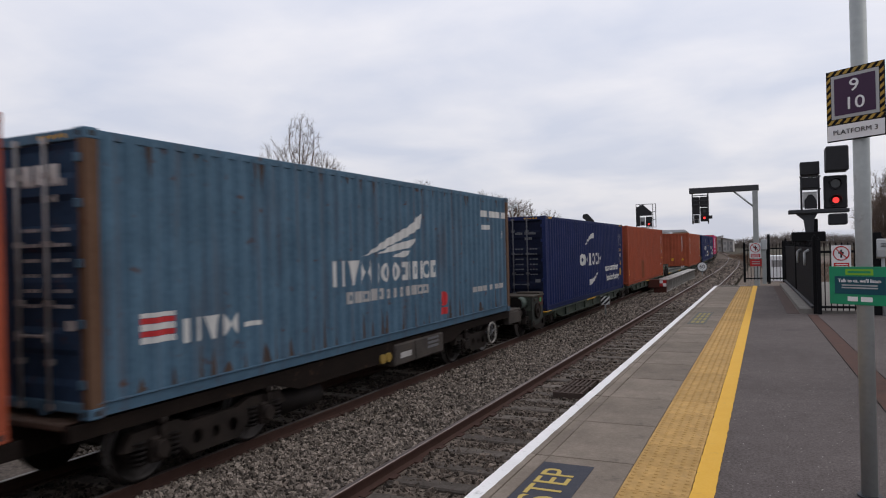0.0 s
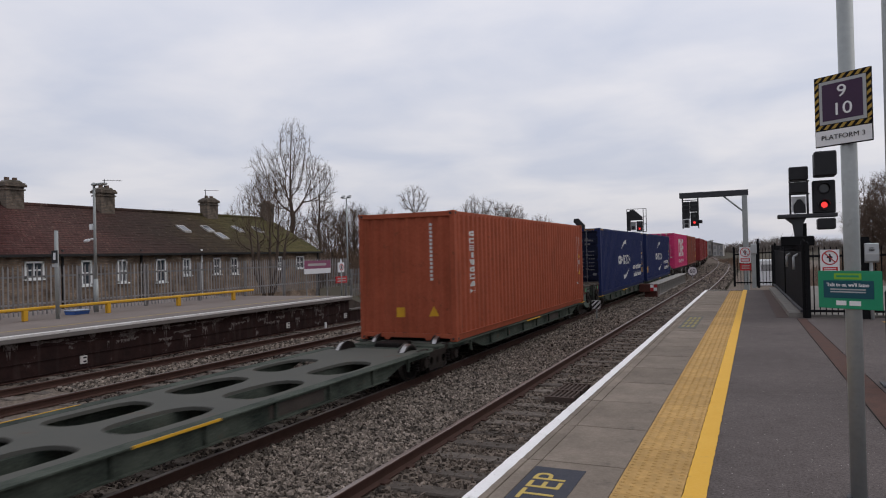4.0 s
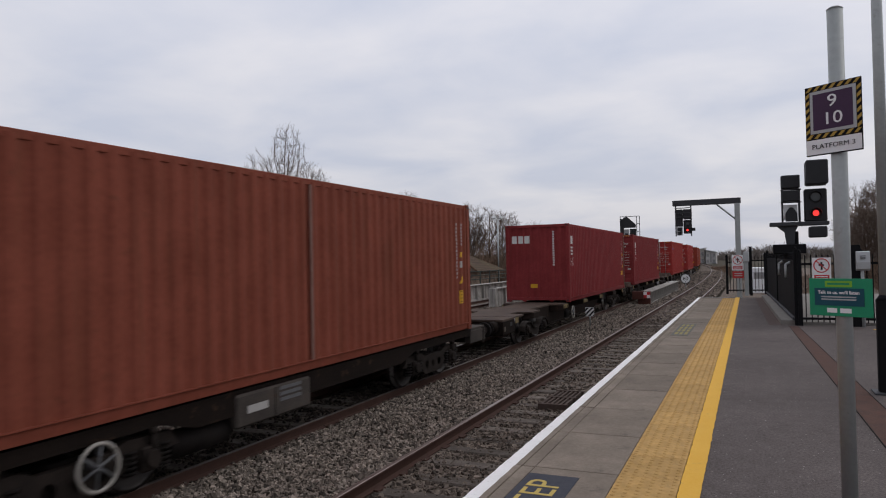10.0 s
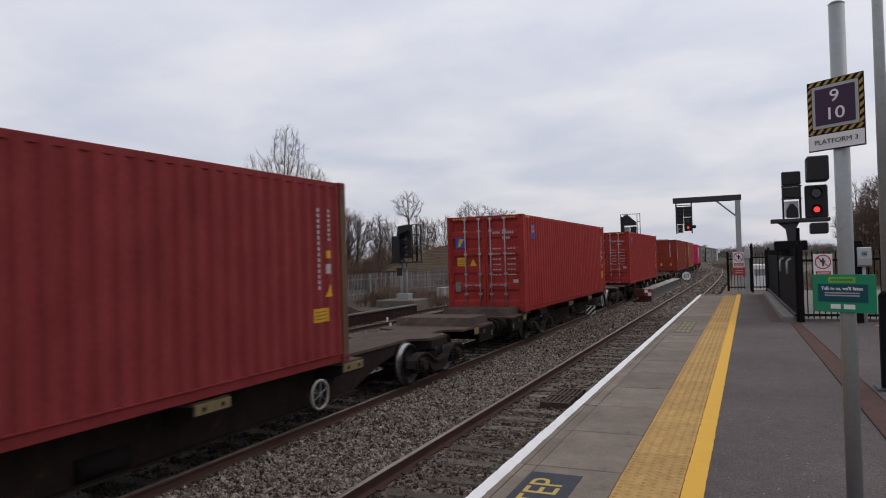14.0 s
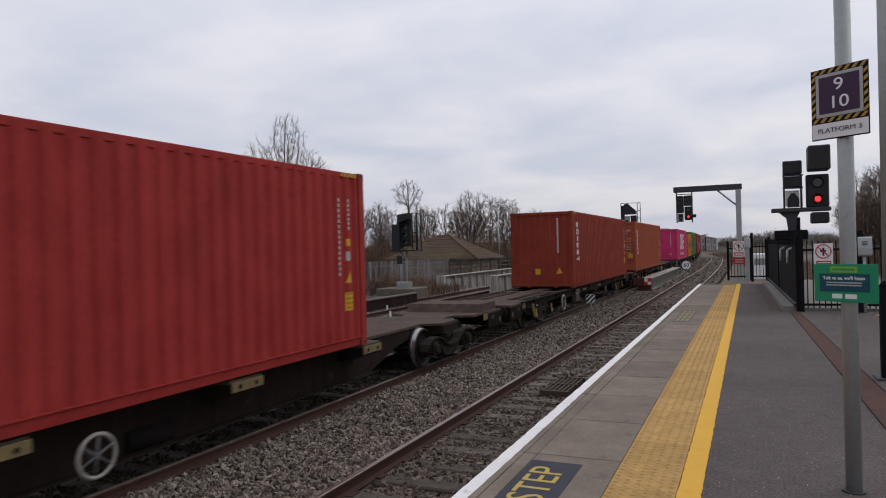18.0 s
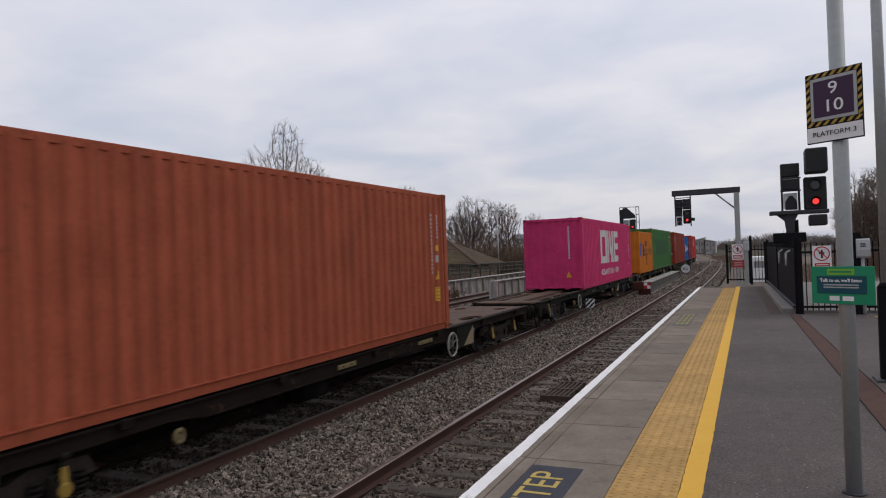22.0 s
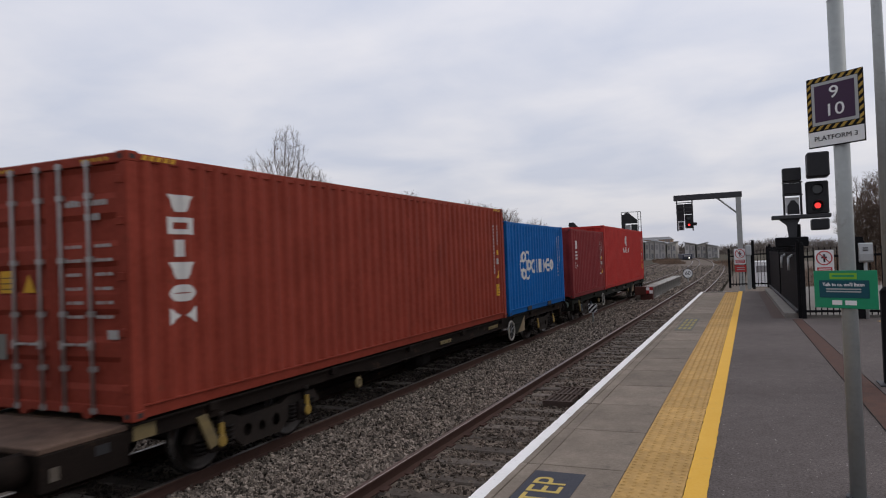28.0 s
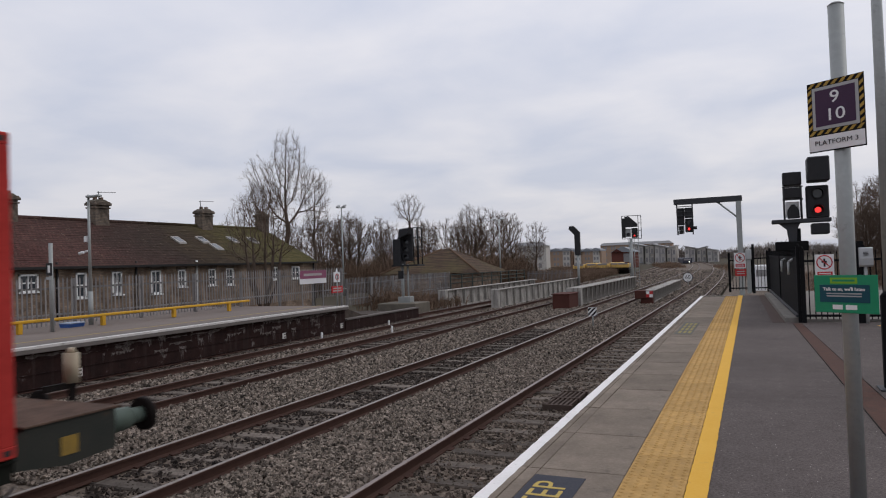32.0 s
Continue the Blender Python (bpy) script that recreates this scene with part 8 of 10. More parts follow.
def plain(coat, label, doors=False, length=L40, height=HIGH, seam=False, patch=False, seed=1):
    c = container(length, height, coat, doors, label)
    codes(c, length, height, seed=seed, plate=not patch)
    if doors:
        door_marks(c, length, height, seed)
    else:
        on_end(c, "code_column", stack(0.55, 0.95, 0.05, 1.35, 15, 0.34), M_DECAL_GREY, length)
    if seam:
        part("weld_seam", Geo().box(HALF_W - 0.02, HALF_W + 0.004, -0.38, -0.33, 0.16, height - 0.1), surface("pale_seam", (0.20, 0.10, 0.08), (0.27, 0.18, 0.15), 8, 0.8), c, "pale vertical seam strip")
        on_side(c, "yellow_plate", [rect(-length / 2 + 0.25, 0.72, 0.2, 0.24)], M_DECAL_YELLOW)
    if patch:
        on_side(c, "repair_patch", [rect(-2.0, 0.2, 0.75, 0.92)], M_DECAL_BROWN, "darker repair patch")
        on_side(c, "yellow_plate", [rect(-5.83, 0.48, 0.22, 0.24)], M_DECAL_YELLOW)
    return c


def pink(doors, label):
    c = container(L40, HIGH, P_PINK, doors, label)
    # a hollow square, a split block and three level bars, over a row of small blocks
    z0, h = 0.95, 1.50
    on_side(c, "emblem_square", [rect(-2.30, z0, 1.46, h), rect(-1.98, z0 + 0.31, 0.80, h - 0.62)], M_DECAL_WHITE, "large hollow white square")
    on_side(c, "emblem_bars", [rect(-0.74, z0, 0.42, h), rect(0.40, z0, 0.40, h)], M_DECAL_WHITE, "white upright bar")
    on_side(c, "emblem_slant", [[(-0.22, z0 + h), (-0.02, z0 + h), (0.34, z0 + 0.55), (0.34, z0), (0.16, z0), (-0.22, z0 + h - 0.62)]], M_DECAL_WHITE, "white slanting bar")
    on_side(c, "emblem_comb", [[(0.92, z0), (2.10, z0), (2.10, z0 + 0.30), (1.24, z0 + 0.30), (1.24, z0 + 0.60), (2.10, z0 + 0.60), (2.10, z0 + 0.90), (1.24, z0 + 0.90), (1.24, z0 + h - 0.30), (2.10, z0 + h - 0.30), (2.10, z0 + h), (0.92, z0 + h)]], M_DECAL_WHITE, "white comb of three level bars")
    on_side(c, "name_blocks", shapes(-2.28, 0.42, 1.2, 0.26, "ooEAX") + shapes(-0.9, 0.42, 1.55, 0.26, "XEVXoBX") + shapes(0.85, 0.42, 1.25, 0.26, "EXBBEoo"), M_DECAL_WHITE)
    codes(c, L40, HIGH, plate=doors)
    if doors:
        door_marks(c, L40, HIGH, 4)
        on_end(c, "small_emblem", [rect(-0.97, 2.0, 0.24, 0.26), rect(-0.68, 2.0, 0.2, 0.26), rect(-0.43, 2.0, 0.2, 0.26)], M_DECAL_WHITE, L40, plane=0.018)
    else:
        on_end(c, "code_column", stack(0.62, 1.26, 0.06, 1.31, 15, 0.34), M_DECAL_WHITE, L40)
        on_end(c, "warning_triangle", [[(0.50, 0.50), (0.72, 0.50), (0.61, 0.74)]], M_DECAL_YELLOW, L40)
        corner_hazard(c, L40, HIGH)
    return c


def stacked_name(coat, label, doors, count, wide, tall, at_y=0.95, top=2.55, length=L40, height=HIGH, corner=False, seed=2):
    """A container with a short name running down its side, drawn as stacked plain blocks."""
    c = container(length, height, coat, doors, label)
    row = {6: "VBIVoX", 3: "VEX"}.get(count, "oBEIVoBAX"[:count])
    loops, pitch = [], tall / count
    for k, kind in enumerate(row):
        loops += shapes(-length / 2 + at_y + (wide * 0.3 if kind == "I" else 0), top - pitch * (k + 1), wide * (0.4 if kind == "I" else 1.15), pitch * 0.76, kind, 0.13)
    on_side(c, "name_blocks", loops, M_DECAL_WHITE)
    codes(c, length, height, plate=length > 7 and (doors or coat is not P_FADED) and ("wide" if coat is P_MAROON else True))
    if corner:
        corner_hazard(c, length, height)
    if doors:
        if coat is P_FADED:
            door_marks(c, length, height, seed, (0.78, 0.78), (-0.46, 0.86))
        else:
            door_marks(c, length, height, seed)
    else:
        on_end(c, "code_column", stack(0.60 if height > 2.7 else 0.72, 1.35 if height > 2.7 else 1.0, 0.06, 1.31, 15, 0.34), M_DECAL_WHITE, length)
        if length > 7:
            on_end(c, "yellow_plate", [rect(-0.27, 0.52, 0.26, 0.15) if coat is P_MAROON else rect(-0.27, 0.52, 0.19, 0.22)], M_DECAL_YELLOW, length)
        if length > 7 and coat is not P_MAROON:
            on_end(c, "warning_triangle", [[(0.55, 0.55), (0.78, 0.55), (0.66, 0.78)]], M_DECAL_YELLOW, length)
    return c


def maroon(doors, length=L40, height=HIGH):
    c = stacked_name(P_MAROON, "maroon corrugated container with a short white name down its side", doors, 3, 0.44, 1.2, 0.55 if doors or length < 7 else 0.32, height - 0.36, length, height, False, 5)
    posts = [ob for ob in c.children if ob.name.startswith("corner_post") and ob.data.vertices[0].co.x > 0 and ob.data.vertices[0].co.y > 0]
    for ob in posts[:1 if length > 7 else 0]:
        ob.data.materials[0] = P_POST
    if not doors:
        on_end(c, "end_name_blocks", [rect(-0.98 + 0.25 * i, height - 0.70 + (0.0 if height > 2.7 else 0.08), 0.2, 0.28) for i in range(3)], M_DECAL_WHITE, length)
    else:
        on_end(c, "end_name_blocks", [rect(-1.02 + 0.21 * i, height - 0.94, 0.17, 0.27) for i in range(3)], M_DECAL_WHITE, length, plane=0.017)
    return c


def crimson(seed):
    c = plain(P_CRIMSON, "dull red corrugated container with a small blue and yellow square emblem", True, seed=seed)
    on_side(c, "emblem_square", [rect(-5.28, 2.17, 0.42, 0.45)], M_DECAL_BLUE)
    on_side(c, "emblem_slash", [[(-5.20, 2.22), (-5.12, 2.22), (-5.08, 2.36), (-4.96, 2.38), (-4.94, 2.44), (-5.05, 2.44), (-5.02, 2.52), (-4.90, 2.56), (-5.12, 2.58)]], M_DECAL_YELLOW)
    on_end(c, "emblem_square", [rect(-0.94, 1.94, 0.31, 0.32)], M_DECAL_BLUE, L40, plane=0.018)
    on_end(c, "emblem_slash", [[(-0.88, 1.98), (-0.80, 1.98), (-0.68, 2.22), (-0.82, 2.22)]], M_DECAL_YELLOW, L40, plane=0.015)
    corner_hazard(c, L40, HIGH)
    return c


def amber():
    c = container(L20, LOW, P_AMBER, False, "amber-orange short container with a blue emblem and dark blocks")
    on_side(c, "emblem", [[(-2.80, 1.06), (-2.52, 1.02), (-2.30, 1.45), (-2.22, 1.86), (-2.60, 1.86), (-2.80, 1.55)]], M_DECAL_BLUE, "blue slanting half emblem")
    on_side(c, "emblem", [[(-2.44, 1.02), (-2.02, 1.02), (-1.98, 1.32), (-1.74, 1.42), (-1.72, 1.50), (-1.94, 1.52), (-1.84, 1.86), (-2.10, 1.86), (-2.20, 1.45)]], M_DECAL_BLUE, "blue slanting half emblem")
    on_side(c, "name_blocks", [rect(-1.42, 1.06, 0.36, 0.74), rect(-1.33, 1.12, 0.18, 0.22), rect(-1.33, 1.5, 0.18, 0.30)] + shapes(-0.95, 1.06, 1.75, 0.46, "oBoo")
            + [rect(0.88, 1.25, 0.22, 0.09), rect(1.2, 1.06, 0.16, 0.72)] + shapes(1.45, 1.06, 1.2, 0.46, "oVo"), M_DECAL_BLACK)
    on_side(c, "primer_patch", [rect(-0.54, 1.66, 0.82, 0.34), rect(-0.20, 0.46, 0.46, 0.58)], M_DECAL_BROWN)
    on_end(c, "primer_patch", [rect(-0.12, 1.32, 0.32, 0.40)], M_DECAL_BROWN, L20)
    on_end(c, "warning_triangle", [[(-0.27, 1.92), (-0.05, 1.92), (-0.16, 2.15)]], M_DECAL_YELLOW, L20)
    on_end(c, "code_column", stack(0.62, 0.75, 0.05, 1.4, 15, 0.4), M_DECAL_BROWN, L20)
    on_side(c, "warning_triangle", [[(2.1, 1.85), (2.32, 1.85), (2.21, 2.08)]], M_DECAL_YELLOW)
    on_side(c, "data_label", [rect(2.55, 1.85, 0.16, 0.2)], M_DECAL_GREY)
    return c


def green():
    c = container(L40, HIGH, P_GREEN, False, "leaf-green corrugated container with darker painted-out patches")
    on_side(c, "painted_out_name", [rect(-4.05, 1.02, 6.4, 1.12)], M_DECAL_NAVY, "darker green painted-out band")
    on_side(c, "code_bars", [rect(4.85 + 0.125 * i, 2.32, 0.09, 0.14) for i in range(8)] + [rect(4.85 + 0.15 * i, 2.06, 0.11, 0.17) for i in range(4)] + [rect(5.55, 1.76, 0.12, 0.16)], M_DECAL_GREY)
    on_side(c, "yellow_label", [rect(5.53, 1.45, 0.14, 0.15)], M_DECAL_YELLOW)
    on_side(c, "painted_out_mark", [rect(3.1, 1.1, 0.9, 1.05)], M_DECAL_NAVY)
    on_side(c, "painted_out_mark", [rect(-5.5, 1.9, 0.8, 0.5)], M_DECAL_NAVY)
    corner_hazard(c, L40, HIGH)
    return c


def blue_short():
    c = container(L20, LOW, P_BLUE, False, "bright blue short container with a white chain-ring emblem")
    for i in range(6):
        a = math.pi * i / 3
        cx, cz = -1.35 + 0.36 * math.cos(a), 1.35 + 0.29 * math.sin(a)
        on_side(c, "ring_emblem", [disc(cx, cz, 0.21, 14, 0.85), disc(cx, cz, 0.12, 14, 0.85)], M_DECAL_WHITE)
    on_side(c, "name_blocks", shapes(-0.71, 1.10, 2.48, 0.42, "oUIIXEo"), M_DECAL_WHITE)
    for t in (-1.33, 0.84):
        part("fork_pocket", Geo().box(HALF_W - 0.02, HALF_W + 0.003, t, t + 0.37, 0.03, 0.15), M_DECAL_BLACK, c, "dark forklift pocket")
    on_side(c, "code_column", stack(2.25, 0.9, 0.05, 1.35, 12), M_DECAL_GREY)
    on_side(c, "code_column", stack(2.5, 1.4, 0.05, 0.9, 8), M_DECAL_GREY)
    return c


def scarlet():
    c = container(L40, HIGH, P_SCARLET, False, "scarlet corrugated container with a round white emblem over white blocks")
    on_side(c, "round_emblem", [disc(-0.08, 2.24, 0.28, 24, 0.95)], M_DECAL_WHITE, "white disc emblem")
    on_side(c, "emblem_figure", [[(-0.20, 2.08), (0.05, 2.08), (-0.04, 2.42), (-0.10, 2.42)]], M_DECAL_BLUE)
    on_side(c, "name_blocks", shapes(-1.08, 1.62, 1.95, 0.29, "XAoEIIAX"), M_DECAL_WHITE)
    codes(c, L40, HIGH)
    return c


# name, build, leading end along the train at the start, height of the base
BASE, BASE_LOW = 0.025, -0.30
LOADS = [
    (plain(P_ORANGE, "rust-orange corrugated container at the train's head", seed=9), -8.29, L40, BASE),
    (steel_blue(), 4.70, L40, BASE),
    (navy(True), 20.20, L40, BASE_LOW),
    (plain(P_ORANGE, "rust-orange corrugated container with a darker repair patch", patch=True, seed=2), 33.80, L40, BASE_LOW),
    (stacked_name(P_FADED, "faded orange-red container with white blocks down its side", False, 9, 0.3, 1.5, 0.95, 2.5, seed=3), 62.80, L40, BASE_LOW),
    (navy(True), 78.38, L40, BASE_LOW),
    (navy(False), 91.93, L40, BASE_LOW),
    (pink(True, "magenta corrugated container with large white square emblems and barred doors"), 107.60, L40, BASE),
    (plain(P_BROWN, "red-brown corrugated container with a pale centre seam", seam=True, seed=6), 120.61, L40, BASE),
    (maroon(False), 142.66, L40, BASE),
    (maroon(True), 158.29, L40, BASE),
    (crimson(3), 180.20, L40, BASE),
    (crimson(4), 199.66, L40, BASE),
    (stacked_name(P_TRITON, "brick-red corrugated container with six white shapes down its side", False, 6, 0.42, 1.56, 0.65, 2.54, corner=True), 227.11, L40, BASE),
    (stacked_name(P_FADED, "faded orange-red container with barred doors and white blocks", True, 6, 0.48, 1.52, 0.62, 2.48, seed=7), 242.65, L40, BASE),
    (pink(False, "magenta corrugated container with large white square emblems and a plain end"), 268.35, L40, BASE),
    (amber(), 283.98, L20, BASE),
    (green(), 290.18, L40, BASE),
    (stacked_name(P_TRITON, "brick-red container with barred doors and six white blocks", True, 6, 0.44, 1.56, 0.56, 2.53, corner=True, seed=8), 305.98, L40, BASE),
    (blue_short(), 318.43, L20, BASE),
    (maroon(False, L20, LOW), 325.84, L20, BASE),
    (scarlet(), 332.09, L40, BASE),
]


# ---- the wagons under them ----
def wheel_into(g, r, x, side):
    prof = [(0.0, r + 0.028), (0.03, r + 0.028), (0.035, r), (0.135, r - 0.006), (0.135, r - 0.05), (0.10, r - 0.07), (0.085, 0.13), (0.13, 0.11), (0.13, 0.0)]
    n = 26
    ring = lambda i: (math.cos(2 * math.pi * i / n), math.sin(2 * math.pi * i / n))
    g.sheet([[(x + side * p, q * ring(i)[0], q * ring(i)[1]) for p, q in prof] for i in range(n + 1)], True)
    g.sheet([[(x, q * ring(i)[0], q * ring(i)[1]) for q in (r + 0.028, 0.0)] for i in range(n + 1)])
    for i in range(6):
        a = i * math.pi / 3
        g.rod((x + side * 0.08, 0.22 * math.cos(a), 0.22 * math.sin(a)), (x + side * 0.105, 0.22 * math.cos(a), 0.22 * math.sin(a)), 0.02, n=5)


def wheelset_mesh(r):
    g = Geo().rod((-0.70, 0, 0), (0.70, 0, 0), 0.085, n=12)
    for sgn in (-1, 1):
        wheel_into(g, r, sgn * 0.68, sgn)
    me = g.mesh("wheelset"); me.materials.append(M_WHEEL)
    return me


def rim_mesh(r, sgn):
    g, n = Geo(), 26
    g.sheet([[(sgn * x, q * math.cos(2 * math.pi * i / n), q * math.sin(2 * math.pi * i / n)) for x, q in ((0.70, r + 0.014), (0.722, r + 0.003), (0.80, r - 0.001))] for i in range(n + 1)], True)
    me = g.mesh("tread"); me.materials.append(M_TREAD)
    return me


M_TREAD = surface("polished_tread", (0.42, 0.41, 0.40), (0.30, 0.28, 0.27), 6.0, 0.3, metal=0.85, bump=0.02)
WHEELS = {small: (wheelset_mesh(r), rim_mesh(r, -1), rim_mesh(r, 1)) for small, r in ((False, 0.42), (True, 0.365))}


def bogie(parent, y, box_mat, small=False, base=1.8, damper=True, arched=False):
    """A two-axle bogie: pierced side frames, coil springs, axleboxes, dampers, wheelsets."""
    r = 0.365 if small else 0.42
    ax = RAIL + r
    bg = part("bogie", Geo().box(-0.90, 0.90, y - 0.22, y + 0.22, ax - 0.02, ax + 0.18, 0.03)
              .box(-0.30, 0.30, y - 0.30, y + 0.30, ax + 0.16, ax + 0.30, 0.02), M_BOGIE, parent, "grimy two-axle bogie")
    h = base / 2
    for sgn in (-1, 1):
        top = ax + 0.24
        outline = [(y - h - 0.46, top - 0.20), (y - h - 0.34, top - 0.02), (y - h + 0.30, top), (y - 0.40, top - 0.08), (y + 0.40, top - 0.08), (y + h - 0.30, top), (y + h + 0.34, top - 0.02),
                   (y + h + 0.46, top - 0.20), (y + h + 0.26, top - 0.22), (y + h - 0.24, top - 0.24), (y + 0.40, ax - 0.22), (y - 0.40, ax - 0.22), (y - h + 0.24, top - 0.24), (y - h - 0.26, top - 0.22)]
        if arched:
            arch = [(-h - 0.44, -0.02), (-h - 0.36, 0.12), (-h - 0.16, 0.22), (-h + 0.12, 0.24), (-h + 0.34, 0.18), (-0.36, 0.05), (-0.14, 0.0)]
            under = [(-0.16, -0.24), (-0.36, -0.20), (-h + 0.42, -0.04), (-h + 0.24, 0.06), (-h + 0.02, 0.11), (-h - 0.20, 0.08), (-h - 0.30, -0.06)]
            outline = [(y + p, ax + q) for p, q in arch] + [(y - p, ax + q) for p, q in reversed(arch)] + [(y - p, ax + q) for p, q in reversed(under)] + [(y + p, ax + q) for p, q in under]
            flange = Geo()
            rim = [(y + p, ax + q) for p, q in arch] + [(y - p, ax + q) for p, q in reversed(arch)]
            flange.sheet([[(sgn * 0.93, p, q), (sgn * 1.12, p, q + 0.004)] for p, q in rim]).sheet([[(sgn * 1.12, p, q + 0.004), (sgn * 1.12, p, q - 0.03)] for p, q in rim])
            part("frame_flange", flange, M_SIDE_FRAME, bg, "curved top flange of the side frame")
        holes = [disc(y - 0.30, ax - 0.03, 0.085, 10), disc(y + 0.30, ax - 0.03, 0.085, 10), disc(y, ax - 0.04, 0.07, 10)]
        fr = decal([outline] + ([] if arched else holes), lambda t, d, z, sgn=sgn: (sgn * 1.06, t, z), 0.05, True)
        inner = decal([outline], lambda t, d, z, sgn=sgn: (sgn * 0.96, t, z), 0.3, True)
        fr.add(inner.v, inner.f)
        n = len(outline)
        fr.add([(sgn * x, p[0], p[1]) for x in (1.06, 0.96) for p in outline], [(i, (i + 1) % n, n + (i + 1) % n, n + i) for i in range(n)])
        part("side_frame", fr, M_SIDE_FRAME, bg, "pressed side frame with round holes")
        for k in (-1, 1):
            yy = y + k * h
            box = Geo().box(*sorted((sgn * 0.90, sgn * 1.12)), yy - 0.12, yy + 0.12, ax - 0.15, ax + 0.13, 0.02)
            box.rod((sgn * 1.11, yy, ax - 0.01), (sgn * 1.17, yy, ax - 0.01), 0.11, 0.095, 10)
            ab = part("axlebox", box, M_SIDE_FRAME, bg, "grimy cast axlebox")
            if box_mat is not M_BOGIE:
                lobe = Geo().rod((sgn * 1.165, yy, ax - 0.02), (sgn * 1.19, yy, ax - 0.02), 0.085, 0.065, 10).prism([(yy - 0.045, ax + 0.03), (yy + 0.045, ax + 0.03), (yy + 0.03, ax + 0.20), (yy - 0.03, ax + 0.20)], *sorted((sgn * 1.14, sgn * 1.175)), "x")
                part("cover", lobe, box_mat, ab, "painted cover with a short neck")
            for q in (-1, 1):
                spring = Geo()
                for j in range(5):
                    spring.ring((sgn * 1.02, yy + q * 0.24, ax - 0.12 + 0.055 * j), (0, 0, 1), 0.078, 0.02, 12, 4)
                part("spring", spring, M_BOGIE, bg, "coil spring")
            if damper:
                part("damper", Geo().rod((sgn * 1.10, yy + 0.04, ax + 0.08), (sgn * 1.10, yy + 0.04, ax + 0.26), 0.035, n=8).rod((sgn * 1.10, yy + 0.04, ax + 0.26), (sgn * 1.10, yy + 0.04, ax + 0.33), 0.055, n=8), M_SIDE_FRAME, bg, "grimy damper")
        for q in (-0.35, 0.35):
            part("brake_block", Geo().box(*sorted((sgn * 0.70, sgn * 0.80)), y + q - 0.05, y + q + 0.05, ax - 0.18, ax + 0.14), M_BOGIE, bg)
    for k in (-1, 1):
        for name, me, mt in (("wheelset", WHEELS[small][0], M_WHEEL), ("tread", WHEELS[small][1], M_TREAD), ("tread", WHEELS[small][2], M_TREAD)):
            part(name, me, mt, bg, "axle with two dark steel wheels" if name == "wheelset" else "polished wheel tread", at=pose(0, y + k * h, ax))
    return bg


M_CABINET = surface("cabinet_grey", (0.040, 0.034, 0.030), (0.084, 0.070, 0.060), 2.0, 0.8, bump=0.1, amount=0.9, spots=(0.075, 0.042, 0.028), spot_amount=0.7, spot_scale=4)
M_BOX_BEIGE = surface("dirty_beige_box", (0.15, 0.125, 0.10), (0.085, 0.07, 0.055), 5.0, 0.85, bump=0.1, amount=0.9)
M_HANDWHEEL = surface("worn_handwheel", (0.34, 0.315, 0.28), (0.20, 0.18, 0.155), 7.0, 0.6, bump=0.05)
M_OCHRE_DULL = surface("dirty_ochre", (0.21, 0.155, 0.065), (0.12, 0.095, 0.06), 6.0, 0.85, bump=0.1, amount=0.9)
M_DAMPER = surface("damper_grey", (0.13, 0.13, 0.135), (0.08, 0.078, 0.075), 6.0, 0.6, bump=0.05)
M_DECK = surface("deck_plate", (0.068, 0.045, 0.035), (0.136, 0.086, 0.062), 1.2, 0.85, bump=0.12, fine=30, amount=0.9, spots=(0.15, 0.070, 0.034), spot_amount=0.7, spot_scale=0.9)
mottle(M_DECK, 5.0, 0.75, 1.2)
# pale colour standing for sky reflected in wet, oily plate
M_DECK_SHEEN = surface("pale_oily_patch", (0.16, 0.155, 0.15), (0.22, 0.21, 0.205), 3, 0.6)


M_DECK_DARK = surface("dark_deck_plate", (0.050, 0.037, 0.031), (0.112, 0.077, 0.059), 1.2, 0.85, bump=0.12, fine=30, amount=0.9, spots=(0.11, 0.055, 0.032), spot_amount=0.6, spot_scale=0.9)
mottle(M_DECK_DARK, 5.0, 0.75, 1.2)


def handwheel(parent, x, y, z, r=0.24, mat=None):
    hw = part("brake_handwheel", Geo().ring((x, y, z), (1, 0, 0), r, 0.022, 24, 6), mat or M_HANDWHEEL, parent, "pale spoked brake handwheel")
    g = Geo()
    for i in range(3):
        a = i * math.pi / 3 + 0.4
        g.rod((x, y - r * math.cos(a), z - r * math.sin(a)), (x, y + r * math.cos(a), z + r * math.sin(a)), 0.014, n=5)
    g.rod((x - 0.15, y, z), (x + 0.02, y, z), 0.03, n=8)
    part("spokes", g, M_DAMPER, hw, "dull grey spokes")


